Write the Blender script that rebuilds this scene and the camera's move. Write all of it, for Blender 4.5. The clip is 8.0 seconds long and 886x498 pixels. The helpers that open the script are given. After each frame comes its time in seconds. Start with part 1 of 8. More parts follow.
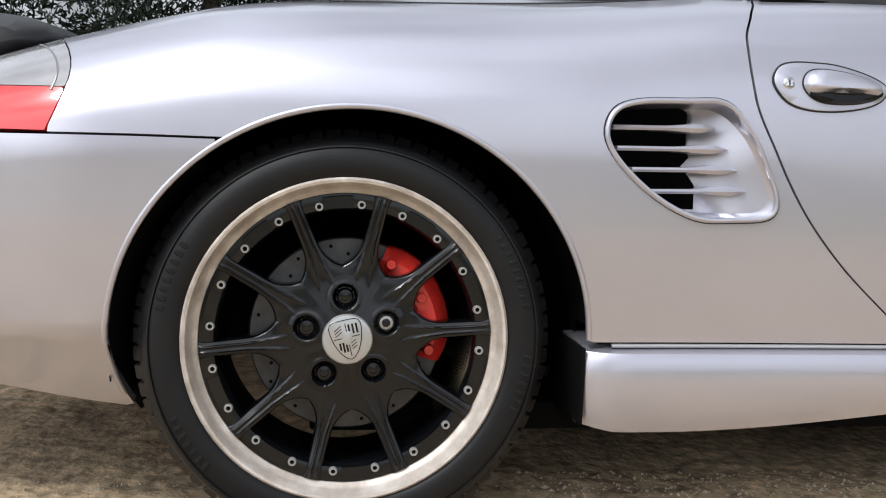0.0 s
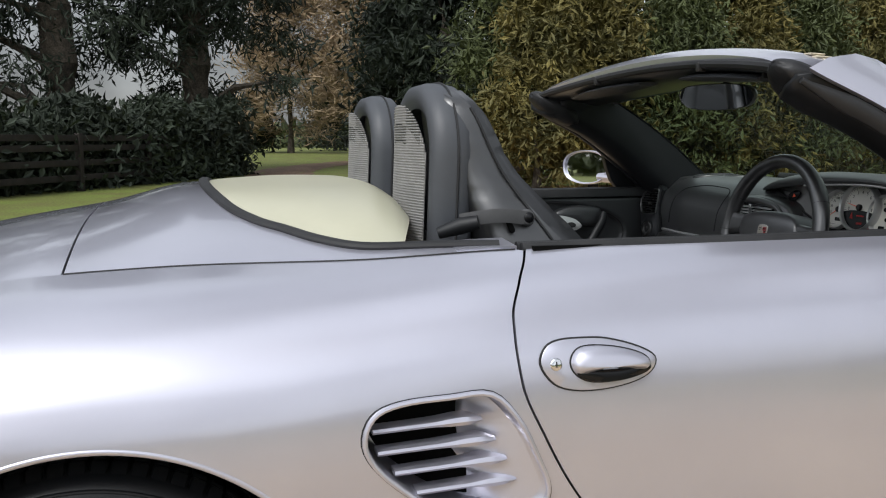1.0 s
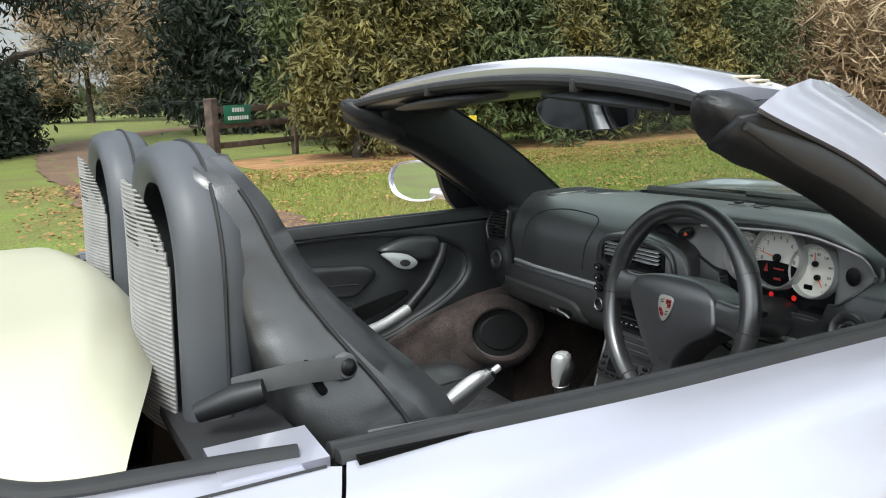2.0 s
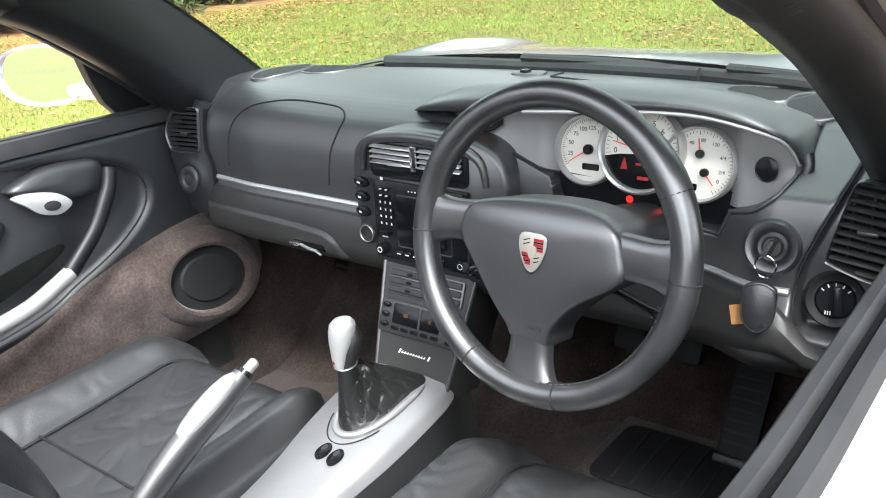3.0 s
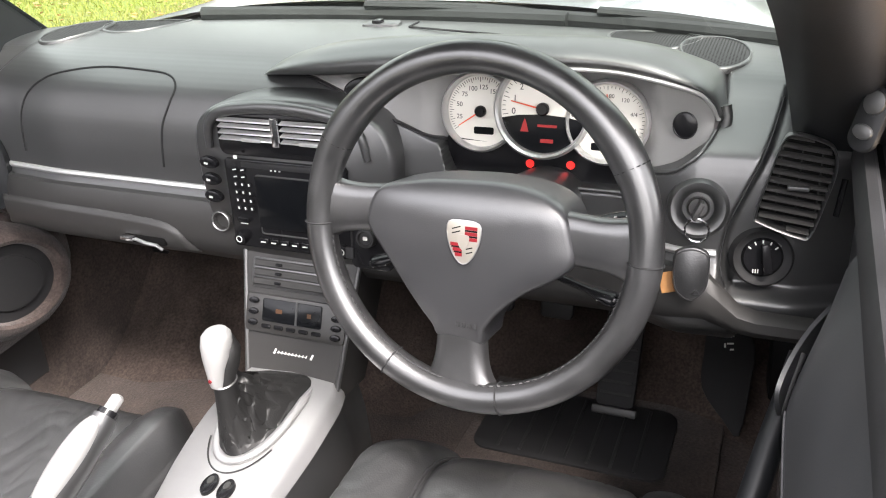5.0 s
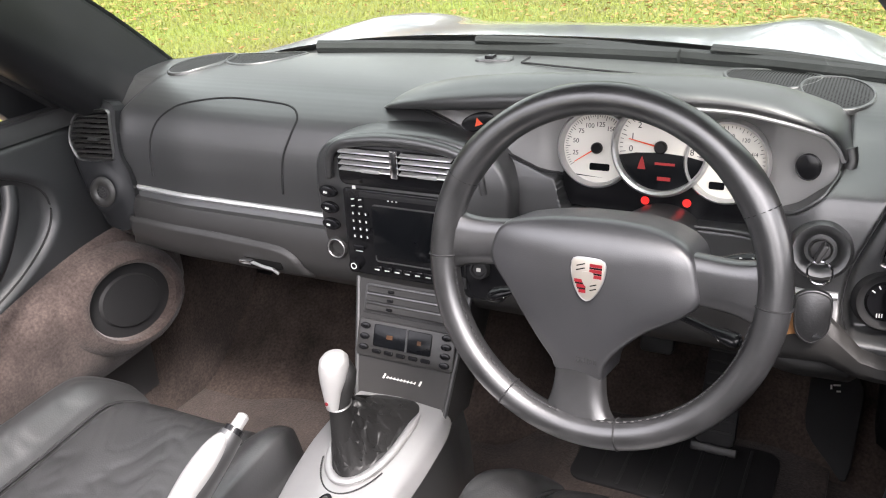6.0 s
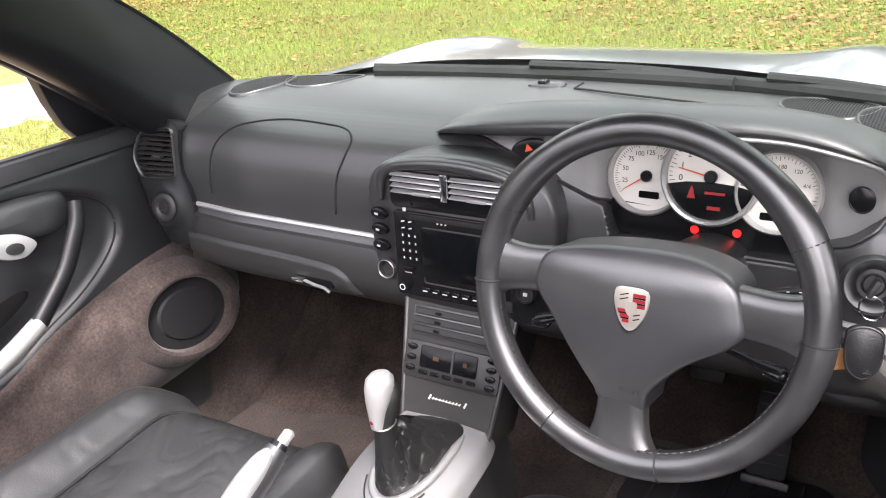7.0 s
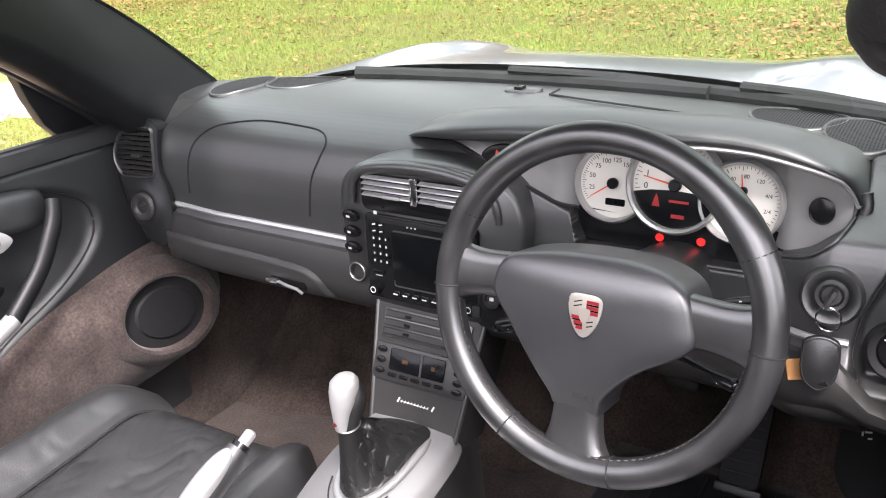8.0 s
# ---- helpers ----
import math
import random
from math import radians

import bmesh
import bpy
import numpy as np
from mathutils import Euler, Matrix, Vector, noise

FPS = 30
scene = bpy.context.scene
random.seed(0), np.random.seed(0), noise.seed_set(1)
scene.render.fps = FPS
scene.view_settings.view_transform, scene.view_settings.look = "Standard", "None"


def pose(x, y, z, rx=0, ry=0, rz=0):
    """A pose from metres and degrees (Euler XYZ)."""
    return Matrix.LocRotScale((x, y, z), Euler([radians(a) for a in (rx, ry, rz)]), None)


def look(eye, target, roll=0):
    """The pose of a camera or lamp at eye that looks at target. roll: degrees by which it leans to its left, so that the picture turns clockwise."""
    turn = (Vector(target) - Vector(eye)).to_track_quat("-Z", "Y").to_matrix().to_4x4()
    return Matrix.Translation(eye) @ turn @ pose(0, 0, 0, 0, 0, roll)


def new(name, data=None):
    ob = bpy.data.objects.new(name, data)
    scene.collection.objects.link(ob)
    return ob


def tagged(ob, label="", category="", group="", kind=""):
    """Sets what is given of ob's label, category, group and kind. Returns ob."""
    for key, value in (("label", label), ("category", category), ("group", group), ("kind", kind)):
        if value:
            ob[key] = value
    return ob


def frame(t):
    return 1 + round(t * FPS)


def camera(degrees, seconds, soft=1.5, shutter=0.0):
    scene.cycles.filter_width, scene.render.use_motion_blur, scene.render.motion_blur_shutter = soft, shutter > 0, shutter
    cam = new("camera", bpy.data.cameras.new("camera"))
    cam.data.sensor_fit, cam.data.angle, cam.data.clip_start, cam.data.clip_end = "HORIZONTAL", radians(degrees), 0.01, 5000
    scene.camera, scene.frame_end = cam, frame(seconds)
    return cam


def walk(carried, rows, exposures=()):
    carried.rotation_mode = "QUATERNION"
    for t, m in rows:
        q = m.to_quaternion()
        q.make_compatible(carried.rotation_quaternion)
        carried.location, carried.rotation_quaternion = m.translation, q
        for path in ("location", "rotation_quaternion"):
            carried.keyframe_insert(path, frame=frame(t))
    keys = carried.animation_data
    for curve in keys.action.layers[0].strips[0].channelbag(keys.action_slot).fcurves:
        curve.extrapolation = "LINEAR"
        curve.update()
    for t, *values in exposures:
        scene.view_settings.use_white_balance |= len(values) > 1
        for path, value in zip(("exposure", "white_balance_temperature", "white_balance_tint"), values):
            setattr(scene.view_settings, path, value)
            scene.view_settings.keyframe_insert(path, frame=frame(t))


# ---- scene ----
# camera and path
cam = camera(54.4, 8.0, soft=1.1)
METRES, EYE, TILT, LEAN, TURN = 2.27, 0.585, -5.5, -2.0, -7.7
ROWS = [
    (0.0, 0.0, 0.0, 0.0, 0.0, 0.0, 0.0),
    (0.5, 0.0409, 0.0026, 0.0922, -5.12, -0.14, 1.15),
    (1.0, 0.09, 0.0422, 0.2174, -8.04, -2.15, 2.52),
    (1.2, 0.1058, 0.0719, 0.2481, -9.01, -2.14, 3.60),
    (2.3, 0.1977, 0.4118, 0.3223, -25.37, -8.92, 6.39),
    (2.5, 0.2169, 0.469, 0.3202, -29.4, -11.58, 7.16),
    (3.0, 0.2353, 0.5971, 0.3207, -44.64, -17.75, 8.82),
    (3.5, 0.2427, 0.6504, 0.3231, -56.46, -21.38, 9.43),
    (4.0, 0.248, 0.6791, 0.3217, -60.19, -24.9, 9.29),
    (4.2, 0.2530, 0.6853, 0.3224, -60.68, -26.38, 9.21),
    (5.3, 0.2453, 0.6900, 0.3372, -59.68, -23.26, 8.56),
    (5.5, 0.2416, 0.6954, 0.3395, -58.7, -23.01, 8.66),
    (6.0, 0.232, 0.7009, 0.3448, -55.04, -21.9, 9.19),
    (6.5, 0.2286, 0.7002, 0.3492, -52.35, -20.74, 9.61),
    (7.0, 0.2331, 0.6939, 0.3492, -50.95, -20.12, 9.26),
    (7.5, 0.2359, 0.6888, 0.3484, -50.42, -20.02, 8.71),
    (8.0, 0.2451, 0.6769, 0.3474, -50.41, -19.87, 8.45),
]
EXPOSURE = [(0.0, 0.38, 6250, 9), (0.5, 0.32, 6250, 8), (1.2, 0.32, 6300, 9), (2.3, 1.72, 6250, 3), (3.0, 2.58, 6280, 8), (3.5, 2.86, 6450, 10), (4.0, 3.02, 6750, 11), (4.2, 3.06, 6800, 12), (5.5, 2.76, 6750, 15), (7.0, 2.60, 6650, 19), (8.0, 2.56, 6600, 19)]
walk(cam, [(t, pose(-0.032, -2.145, EYE, TILT, LEAN, TURN) @ pose(METRES * x, METRES * y, METRES * z, 90 + pitch, roll, yaw)) for t, x, y, z, yaw, pitch, roll in ROWS], EXPOSURE)

# daylight: bright overcast sky with a weak, very soft sun
SUN_EL, SUN_AZ = radians(52), radians(228)
world = bpy.data.worlds.new("sky")
scene.world = world
world.use_nodes = True
wn, wl = world.node_tree.nodes, world.node_tree.links
wn.clear()
sky = wn.new("ShaderNodeTexSky")
sky.sky_type, sky.sun_disc, sky.sun_elevation, sky.sun_rotation = "NISHITA", False, SUN_EL, SUN_AZ
sky.dust_density, sky.air_density = 1.5, 1.0
grey = wn.new("ShaderNodeHueSaturation")
grey.inputs["Saturation"].default_value = 0.18
wtc, wno = wn.new("ShaderNodeTexCoord"), wn.new("ShaderNodeTexNoise")
wno.inputs["Scale"].default_value, wno.inputs["Detail"].default_value = 2.2, 6.0
wramp = wn.new("ShaderNodeMapRange")
wramp.inputs[1].default_value, wramp.inputs[2].default_value, wramp.inputs[3].default_value, wramp.inputs[4].default_value = 0.38, 0.62, 0.5, 1.8
wmul = wn.new("ShaderNodeVectorMath")
wmul.operation = "SCALE"
wbg, wout = wn.new("ShaderNodeBackground"), wn.new("ShaderNodeOutputWorld")
wbg.inputs["Strength"].default_value = 0.13
wl.new(sky.outputs[0], grey.inputs["Color"])
wl.new(wtc.outputs["Generated"], wno.inputs["Vector"])
wl.new(wno.outputs[0], wramp.inputs[0])
wl.new(grey.outputs[0], wmul.inputs[0])
wl.new(wramp.outputs[0], wmul.inputs["Scale"])
wsep, wgrad, wmul2 = wn.new("ShaderNodeSeparateXYZ"), wn.new("ShaderNodeMapRange"), wn.new("ShaderNodeVectorMath")
wgrad.inputs[3].default_value, wgrad.inputs[4].default_value = 0.66, 1.50
wmul2.operation = "SCALE"
wl.new(wtc.outputs["Generated"], wsep.inputs[0])
wl.new(wsep.outputs["Z"], wgrad.inputs[0])
wl.new(wmul.outputs[0], wmul2.inputs[0])
wl.new(wgrad.outputs[0], wmul2.inputs["Scale"])
wl.new(wmul2.outputs[0], wbg.inputs["Color"])
wl.new(wbg.outputs[0], wout.inputs["Surface"])
sun = new("sun", bpy.data.lights.new("sun", "SUN"))
sun.data.energy, sun.data.angle, sun.data.color = 1.15, radians(14), (1.0, 0.97, 0.93)
sun_dir = Vector((math.sin(SUN_AZ) * math.cos(SUN_EL), math.cos(SUN_AZ) * math.cos(SUN_EL), math.sin(SUN_EL)))
sun.matrix_world = look(sun_dir * 50, (0, 0, 0))


# ---- materials ----
def material(name, color, rough=0.5, metal=0.0, spots=0.12, scale=8.0, bump=0.0, bump_scale=300.0, coat=0.0, coat_rough=0.04, alt=None, spec=0.5, sheen=0.0, fine=0.0):
    """Principled surface; colour varies at a coarse and a fine scale, with a fine relief."""
    m = bpy.data.materials.new(name)
    m.use_nodes = True
    n, l = m.node_tree.nodes, m.node_tree.links
    b = n["Principled BSDF"]
    b.inputs["Roughness"].default_value, b.inputs["Metallic"].default_value = rough, metal
    b.inputs["Coat Weight"].default_value, b.inputs["Coat Roughness"].default_value = coat, coat_rough
    b.inputs["Specular IOR Level"].default_value, b.inputs["Sheen Weight"].default_value = spec, sheen
    tc = n.new("ShaderNodeTexCoord")
    no = n.new("ShaderNodeTexNoise")
    no.inputs["Scale"].default_value, no.inputs["Detail"].default_value, no.inputs["Roughness"].default_value = scale, 5.0, 0.6
    l.new(tc.outputs["Object"], no.inputs["Vector"])
    mix = n.new("ShaderNodeMix")
    mix.data_type = "RGBA"
    dark = alt or [c * (1 - spots * 1.6) for c in color]
    light = [min(1, c * (1 + spots)) for c in color]
    mix.inputs[6].default_value, mix.inputs[7].default_value = (*dark, 1), (*light, 1)
    ramp = n.new("ShaderNodeMapRange")
    ramp.inputs[1].default_value, ramp.inputs[2].default_value = 0.3, 0.7
    l.new(no.outputs[0], ramp.inputs[0])
    l.new(ramp.outputs[0], mix.inputs[0])
    out = mix.outputs[2]
    if fine:
        n2 = n.new("ShaderNodeTexNoise")
        n2.inputs["Scale"].default_value, n2.inputs["Detail"].default_value = bump_scale * 0.7, 3.0
        l.new(tc.outputs["Object"], n2.inputs["Vector"])
        r2 = n.new("ShaderNodeMapRange")
        r2.inputs[1].default_value, r2.inputs[2].default_value, r2.inputs[3].default_value, r2.inputs[4].default_value = 0.3, 0.7, 1 - fine, 1 + fine
        l.new(n2.outputs[0], r2.inputs[0])
        mu = n.new("ShaderNodeVectorMath")
        mu.operation = "SCALE"
        l.new(out, mu.inputs[0])
        l.new(r2.outputs[0], mu.inputs["Scale"])
        out = mu.outputs[0]
    l.new(out, b.inputs["Base Color"])
    if spots and not metal:
        rr = n.new("ShaderNodeMapRange")
        rr.inputs[3].default_value, rr.inputs[4].default_value = max(0.02, rough - 0.07), min(1, rough + 0.07)
        l.new(no.outputs[0], rr.inputs[0])
        l.new(rr.outputs[0], b.inputs["Roughness"])
    if bump:
        nb = n.new("ShaderNodeTexNoise")
        nb.inputs["Scale"].default_value, nb.inputs["Detail"].default_value = bump_scale, 4.0
        l.new(tc.outputs["Object"], nb.inputs["Vector"])
        bp = n.new("ShaderNodeBump")
        bp.inputs["Strength"].default_value, bp.inputs["Distance"].default_value = bump, min(0.02, 0.35 / bump_scale)
        l.new(nb.outputs[0], bp.inputs["Height"])
        l.new(bp.outputs[0], b.inputs["Normal"])
    return m


def glow(name, color, strength):
    m = material(name, color, 0.4)
    b = m.node_tree.nodes["Principled BSDF"]
    b.inputs["Emission Color"].default_value, b.inputs["Emission Strength"].default_value = (*color, 1), strength
    return m


PAINT = material("silver_paint", (0.545, 0.540, 0.612), 0.32, 0.68, 0.03, 3.0, coat=1.0, coat_rough=0.06)
DASH = material("dash_plastic", (0.0190, 0.0193, 0.0197), 0.42, 0, 0.18, 5.0, 0.28, 750.0, spec=1.0, coat=0.75, coat_rough=0.38)
DOOR_TRIM = material("black_door_vinyl", (0.0185, 0.0200, 0.0220), 0.50, 0, 0.18, 6.0, 0.22, 600.0, spec=0.8, coat=0.25, coat_rough=0.40)
PAD = material("airbag_pad_vinyl", (0.0262, 0.0264, 0.0284), 0.36, 0, 0.16, 9.0, 0.30, 800.0, spec=1.0, coat=0.4, coat_rough=0.34)
DASH_GREY = material("grey_trim_plastic", (0.027, 0.0262, 0.0255), 0.44, 0, 0.14, 6.0, 0.25, 800.0, spec=0.5)
POD_GREY = material("pod_grey", (0.27, 0.265, 0.26), 0.42, 0.25, 0.05, 6.0)
GLOSS_BLACK = material("gloss_black_plastic", (0.008, 0.008, 0.009), 0.20, 0, 0.1, 10.0, spec=0.25)
MATT_BLACK = material("matt_black_plastic", (0.011, 0.011, 0.012), 0.75, 0, 0.15, 10.0)
# near-black: puts the dark of gaps and holes into colour; also black liners
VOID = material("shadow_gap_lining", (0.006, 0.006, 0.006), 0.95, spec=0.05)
LEATHER = material("black_leather", (0.0120, 0.0123, 0.0132), 0.40, 0, 0.25, 14.0, 0.40, 420.0, spec=0.9, coat=0.6, coat_rough=0.27)
# lighter copy of the black leather: makes up for light missing on the cushions
SEAT_LEATHER = material("lightened_seat_leather", (0.027, 0.0272, 0.028), 0.42, 0, 0.3, 9.0, 0.40, 420.0, spec=0.9, coat=0.5, coat_rough=0.30)
# door vinyl made lighter: light on the driver's door is in its colour
LIT_TRIM = material("lit_door_leather", (0.036, 0.037, 0.039), 0.48, 0, 0.2, 7.0, 0.25, 500.0, spec=0.8, coat=0.2, coat_rough=0.4)
WHEEL_LEATHER = material("worn_wheel_leather", (0.0205, 0.0205, 0.0212), 0.34, 0, 0.35, 22.0, 0.22, 650.0, spec=1.0, coat=0.55, coat_rough=0.24)
GREY_VINYL = material("grey_vinyl", (0.060, 0.064, 0.072), 0.5, 0, 0.08, 9.0, 0.12, 500.0)
STRAP = material("seat_belt_webbing", (0.075, 0.075, 0.077), 0.7, 0, 0.1, 30.0, 0.3, 900.0)
TRIM_SILVER = material("satin_silver_trim", (0.53, 0.53, 0.525), 0.34, 0.6, 0.06, 6.0, 0.03, 500.0)
CHROME = material("chrome", (0.75, 0.75, 0.76), 0.12, 1.0, 0.03)
CONSOLE_SILVER = material("satin_console_silver", (0.31, 0.31, 0.312), 0.36, 0.55, 0.08, 6.0, 0.05, 500.0)
GAITER = material("soft_gaiter_leather", (0.0075, 0.0074, 0.0074), 0.50, 0, 0.2, 20.0, 0.3, 420.0, spec=0.5)
DULL_METAL = material("dull_metal", (0.42, 0.42, 0.42), 0.4, 0.9, 0.2, 30.0)
PILLAR_BLACK = material("pillar_vinyl", (0.0078, 0.0084, 0.0096), 0.48, 0, 0.2, 9.0, 0.15, 500.0, spec=0.38)
CAP_RUBBER = material("grey_weathered_rubber", (0.014, 0.014, 0.015), 0.5, 0, 0.35, 14.0, 0.4, 160.0, spec=0.4)
RUBBER = material("black_rubber", (0.016, 0.016, 0.017), 0.62, 0, 0.3, 12.0, 0.1, 400.0)
TYRE = material("tyre_rubber", (0.0048, 0.0052, 0.0062), 0.46, 0, 0.35, 14.0, 0.25, 350.0, alt=(0.010, 0.010, 0.0105), spec=0.28)
RIM_BLACK = material("black_alloy", (0.0035, 0.0039, 0.0050), 0.20, 0, 0.3, 14.0, spec=0.5)
RIM_LIP = material("oxidised_alloy_lip", (0.62, 0.57, 0.52), 0.5, 0.3, 0.16, 25.0, 0.08, 200.0, alt=(0.40, 0.34, 0.29))
CALIPER = material("red_caliper", (0.62, 0.030, 0.022), 0.32, 0, 0.18, 22.0, coat=0.4)
DISC = material("brake_disc_steel", (0.10, 0.10, 0.10), 0.45, 0.6, 0.2, 30.0)
LAMP_RED = material("red_lens", (0.72, 0.020, 0.022), 0.16, 0, 0.1, 9.0, coat=1.0)
LAMP_CLEAR = material("clear_lens", (0.40, 0.39, 0.40), 0.10, 0.3, 0.12, 10.0, coat=1.0)
CREAM = material("yellowed_plastic_window", (0.47, 0.455, 0.34), 0.36, 0, 0.05, 3.0)
NET = material("pale_mesh", (0.24, 0.235, 0.225), 0.7, 0, 0.1, 20.0)
CARPET = material("brown_black_carpet", (0.058, 0.0435, 0.0375), 0.98, 0, 0.4, 5.5, 0.9, 260.0, alt=(0.012, 0.0095, 0.0086), spec=0.12, sheen=0.15, fine=0.35)
SUEDE = material("brown_suede", (0.072, 0.055, 0.050), 0.97, 0, 0.25, 14.0, 0.8, 300.0, alt=(0.036, 0.0275, 0.025), spec=0.12, sheen=0.2, fine=0.3)
DIAL_WHITE = material("dial_white", (0.68, 0.655, 0.595), 0.6, 0, 0.03)
DIAL_INK = material("dial_ink", (0.03, 0.03, 0.03), 0.6)
LABEL_WHITE = material("white_print", (0.65, 0.65, 0.62), 0.6)
NEEDLE = material("orange_needle", (0.80, 0.09, 0.03), 0.5)
RED_LIGHT = glow("red_warning_light", (0.9, 0.025, 0.02), 0.13)
RED_DIM = material("dim_red_segments", (0.30, 0.012, 0.012), 0.5)
BADGE_GOLD = material("badge_cream", (0.40, 0.375, 0.33), 0.34, 0.6, 0.1)
BADGE_RED = material("badge_red", (0.17, 0.006, 0.011), 0.35)
SCREEN = material("dark_screen", (0.005, 0.0055, 0.0065), 0.15, 0, 0.05, spec=0.2)
TAG = material("tan_leather_tag", (0.42, 0.20, 0.07), 0.7, 0, 0.15, 40.0)
GLASS = bpy.data.materials.new("window_glass")
GLASS.use_nodes = True
gn, gl = GLASS.node_tree.nodes, GLASS.node_tree.links
gn.clear()
g_out, g_mix, g_tr, g_gl, g_fr = (gn.new("ShaderNode" + k) for k in ("OutputMaterial", "MixShader", "BsdfTransparent", "BsdfGlossy", "LayerWeight"))
g_pow, g_mad = gn.new("ShaderNodeMath"), gn.new("ShaderNodeMath")
g_pow.operation, g_mad.operation = "POWER", "MULTIPLY_ADD"
g_pow.inputs[1].default_value, g_mad.inputs[1].default_value, g_mad.inputs[2].default_value = 5.0, 0.45, 0.045
g_tr.inputs["Color"].default_value, g_gl.inputs["Roughness"].default_value = (0.71, 0.79, 0.72, 1), 0.01
gl.new(g_fr.outputs["Facing"], g_pow.inputs[0])
gl.new(g_pow.outputs[0], g_mad.inputs[0])
gl.new(g_mad.outputs[0], g_mix.inputs[0])
gl.new(g_tr.outputs[0], g_mix.inputs[1])
gl.new(g_gl.outputs[0], g_mix.inputs[2])
gl.new(g_mix.outputs[0], g_out.inputs["Surface"])
MIRROR = bpy.data.materials.new("mirror_glass")
MIRROR.use_nodes = True
mb = MIRROR.node_tree.nodes["Principled BSDF"]
mb.inputs["Metallic"].default_value, mb.inputs["Roughness"].default_value, mb.inputs["Base Color"].default_value = 1.0, 0.02, (0.82, 0.84, 0.84, 1)
GRAVEL = material("tan_gravel", (0.56, 0.42, 0.265), 0.95, 0, 0.3, 1.6, 1.0, 45.0, alt=(0.25, 0.185, 0.12), fine=0.5)
EARTH = material("leaf_strewn_earth", (0.135, 0.085, 0.052), 0.95, 0, 0.35, 1.2, 1.0, 50.0, alt=(0.09, 0.055, 0.032), fine=0.45)
STONE = material("pale_stone", (0.50, 0.43, 0.33), 0.85, 0, 0.4, 20.0, alt=(0.22, 0.175, 0.12))
GRASS = material("lawn_soil", (0.105, 0.140, 0.020), 0.95, 0, 0.35, 0.8, 1.0, 40.0, alt=(0.115, 0.100, 0.030), fine=0.5)
BLADE = material("grass_blade", (0.140, 0.185, 0.022), 0.7, 0, 0.35, 0.45, alt=(0.200, 0.150, 0.040))
LITTER = material("fallen_leaf", (0.30, 0.165, 0.065), 0.85, 0, 0.4, 3.0, alt=(0.18, 0.09, 0.038))
BARK = material("tree_bark", (0.085, 0.070, 0.052), 0.95, 0, 0.4, 5.0, 1.0, 30.0, fine=0.4)
LEAF_DARK = material("dark_needles", (0.021, 0.031, 0.016), 0.75, 0, 0.4, 0.6, alt=(0.008, 0.012, 0.0075))
LEAF_GOLD = material("golden_conifer", (0.135, 0.108, 0.026), 0.75, 0, 0.4, 0.9, alt=(0.040, 0.045, 0.013))
LEAF_IVY = material("olive_leaves", (0.065, 0.078, 0.022), 0.7, 0, 0.4, 0.9, alt=(0.026, 0.036, 0.012))
TWIG = material("brown_twigs", (0.33, 0.245, 0.15), 0.9, 0, 0.3, 1.2, alt=(0.19, 0.14, 0.085))
# darker copy of the fence timber; the shade of the trees is in its colour
FENCE_SHADED = material("shaded_timber", (0.022, 0.017, 0.014), 0.9, 0, 0.35, 6.0, 0.6, 90.0)
# dark soil colour that carries the shade on the ground under the trees
SOIL = material("shaded_bed_soil", (0.030, 0.025, 0.018), 0.95, 0, 0.35, 1.4, 1.0, 40.0, alt=(0.014, 0.012, 0.009), fine=0.5)
FENCE = material("weathered_timber", (0.085, 0.058, 0.045), 0.9, 0, 0.35, 6.0, 0.6, 90.0)
SIGN = material("green_sign_paint", (0.018, 0.115, 0.065), 0.5, 0, 0.1, 4.0)
YELLOW = material("yellow_plate", (0.75, 0.52, 0.03), 0.5)
RENDER_WHITE = material("white_wall_render", (0.78, 0.77, 0.74), 0.85, 0, 0.06, 0.8)
SLATE = material("roof_slate", (0.14, 0.12, 0.115), 0.8, 0, 0.25, 2.0)


# ---- mesh tools ----
def finish(name, bm, mat, angle=38):
    bmesh.ops.recalc_face_normals(bm, faces=bm.faces) if len(bm.faces) < 60000 else None
    me = bpy.data.meshes.new(name)
    bm.to_mesh(me)
    bm.free()
    me.materials.append(mat)
    me.shade_smooth()
    me.set_sharp_from_angle(angle=radians(angle))
    return me


def part(name, bm, mat, parent=None, label="", angle=38):
    ob = new(name, finish(name, bm, mat, angle))
    ob.parent = parent
    if parent is not None:
        top = parent
        while top.parent:
            top = top.parent
        ob.matrix_parent_inverse = Matrix.Translation(top.location).inverted() if parent is top else Matrix()
    return tagged(ob, label)


def empty(name, at, label, category, group=""):
    ob = new(name)
    ob.location = at
    ob.empty_display_size = 0.05
    return tagged(ob, label, category, group)


def stuff(ob):
    return tagged(ob, kind="stuff")


def tangents(xs, ys):
    d = [(ys[i + 1] - ys[i]) / (xs[i + 1] - xs[i]) for i in range(len(xs) - 1)]
    return [d[0]] + [0 if a * b <= 0 else 2 * a * b / (a + b) for a, b in zip(d, d[1:])] + [d[-1]]


def curve(xs, ys):
    """A smooth function through the given values."""
    ms = tangents(xs, ys)

    def at(x):
        x = min(max(x, xs[0]), xs[-1])
        i = 0
        while i < len(xs) - 2 and x > xs[i + 1]:
            i += 1
        h = xs[i + 1] - xs[i]
        t = (x - xs[i]) / h
        a = t * t
        return (2 * a * t - 3 * a + 1) * ys[i] + (a * t - 2 * a + t) * h * ms[i] + (3 * a - 2 * a * t) * ys[i + 1] + (a * t - a) * h * ms[i + 1]
    return at


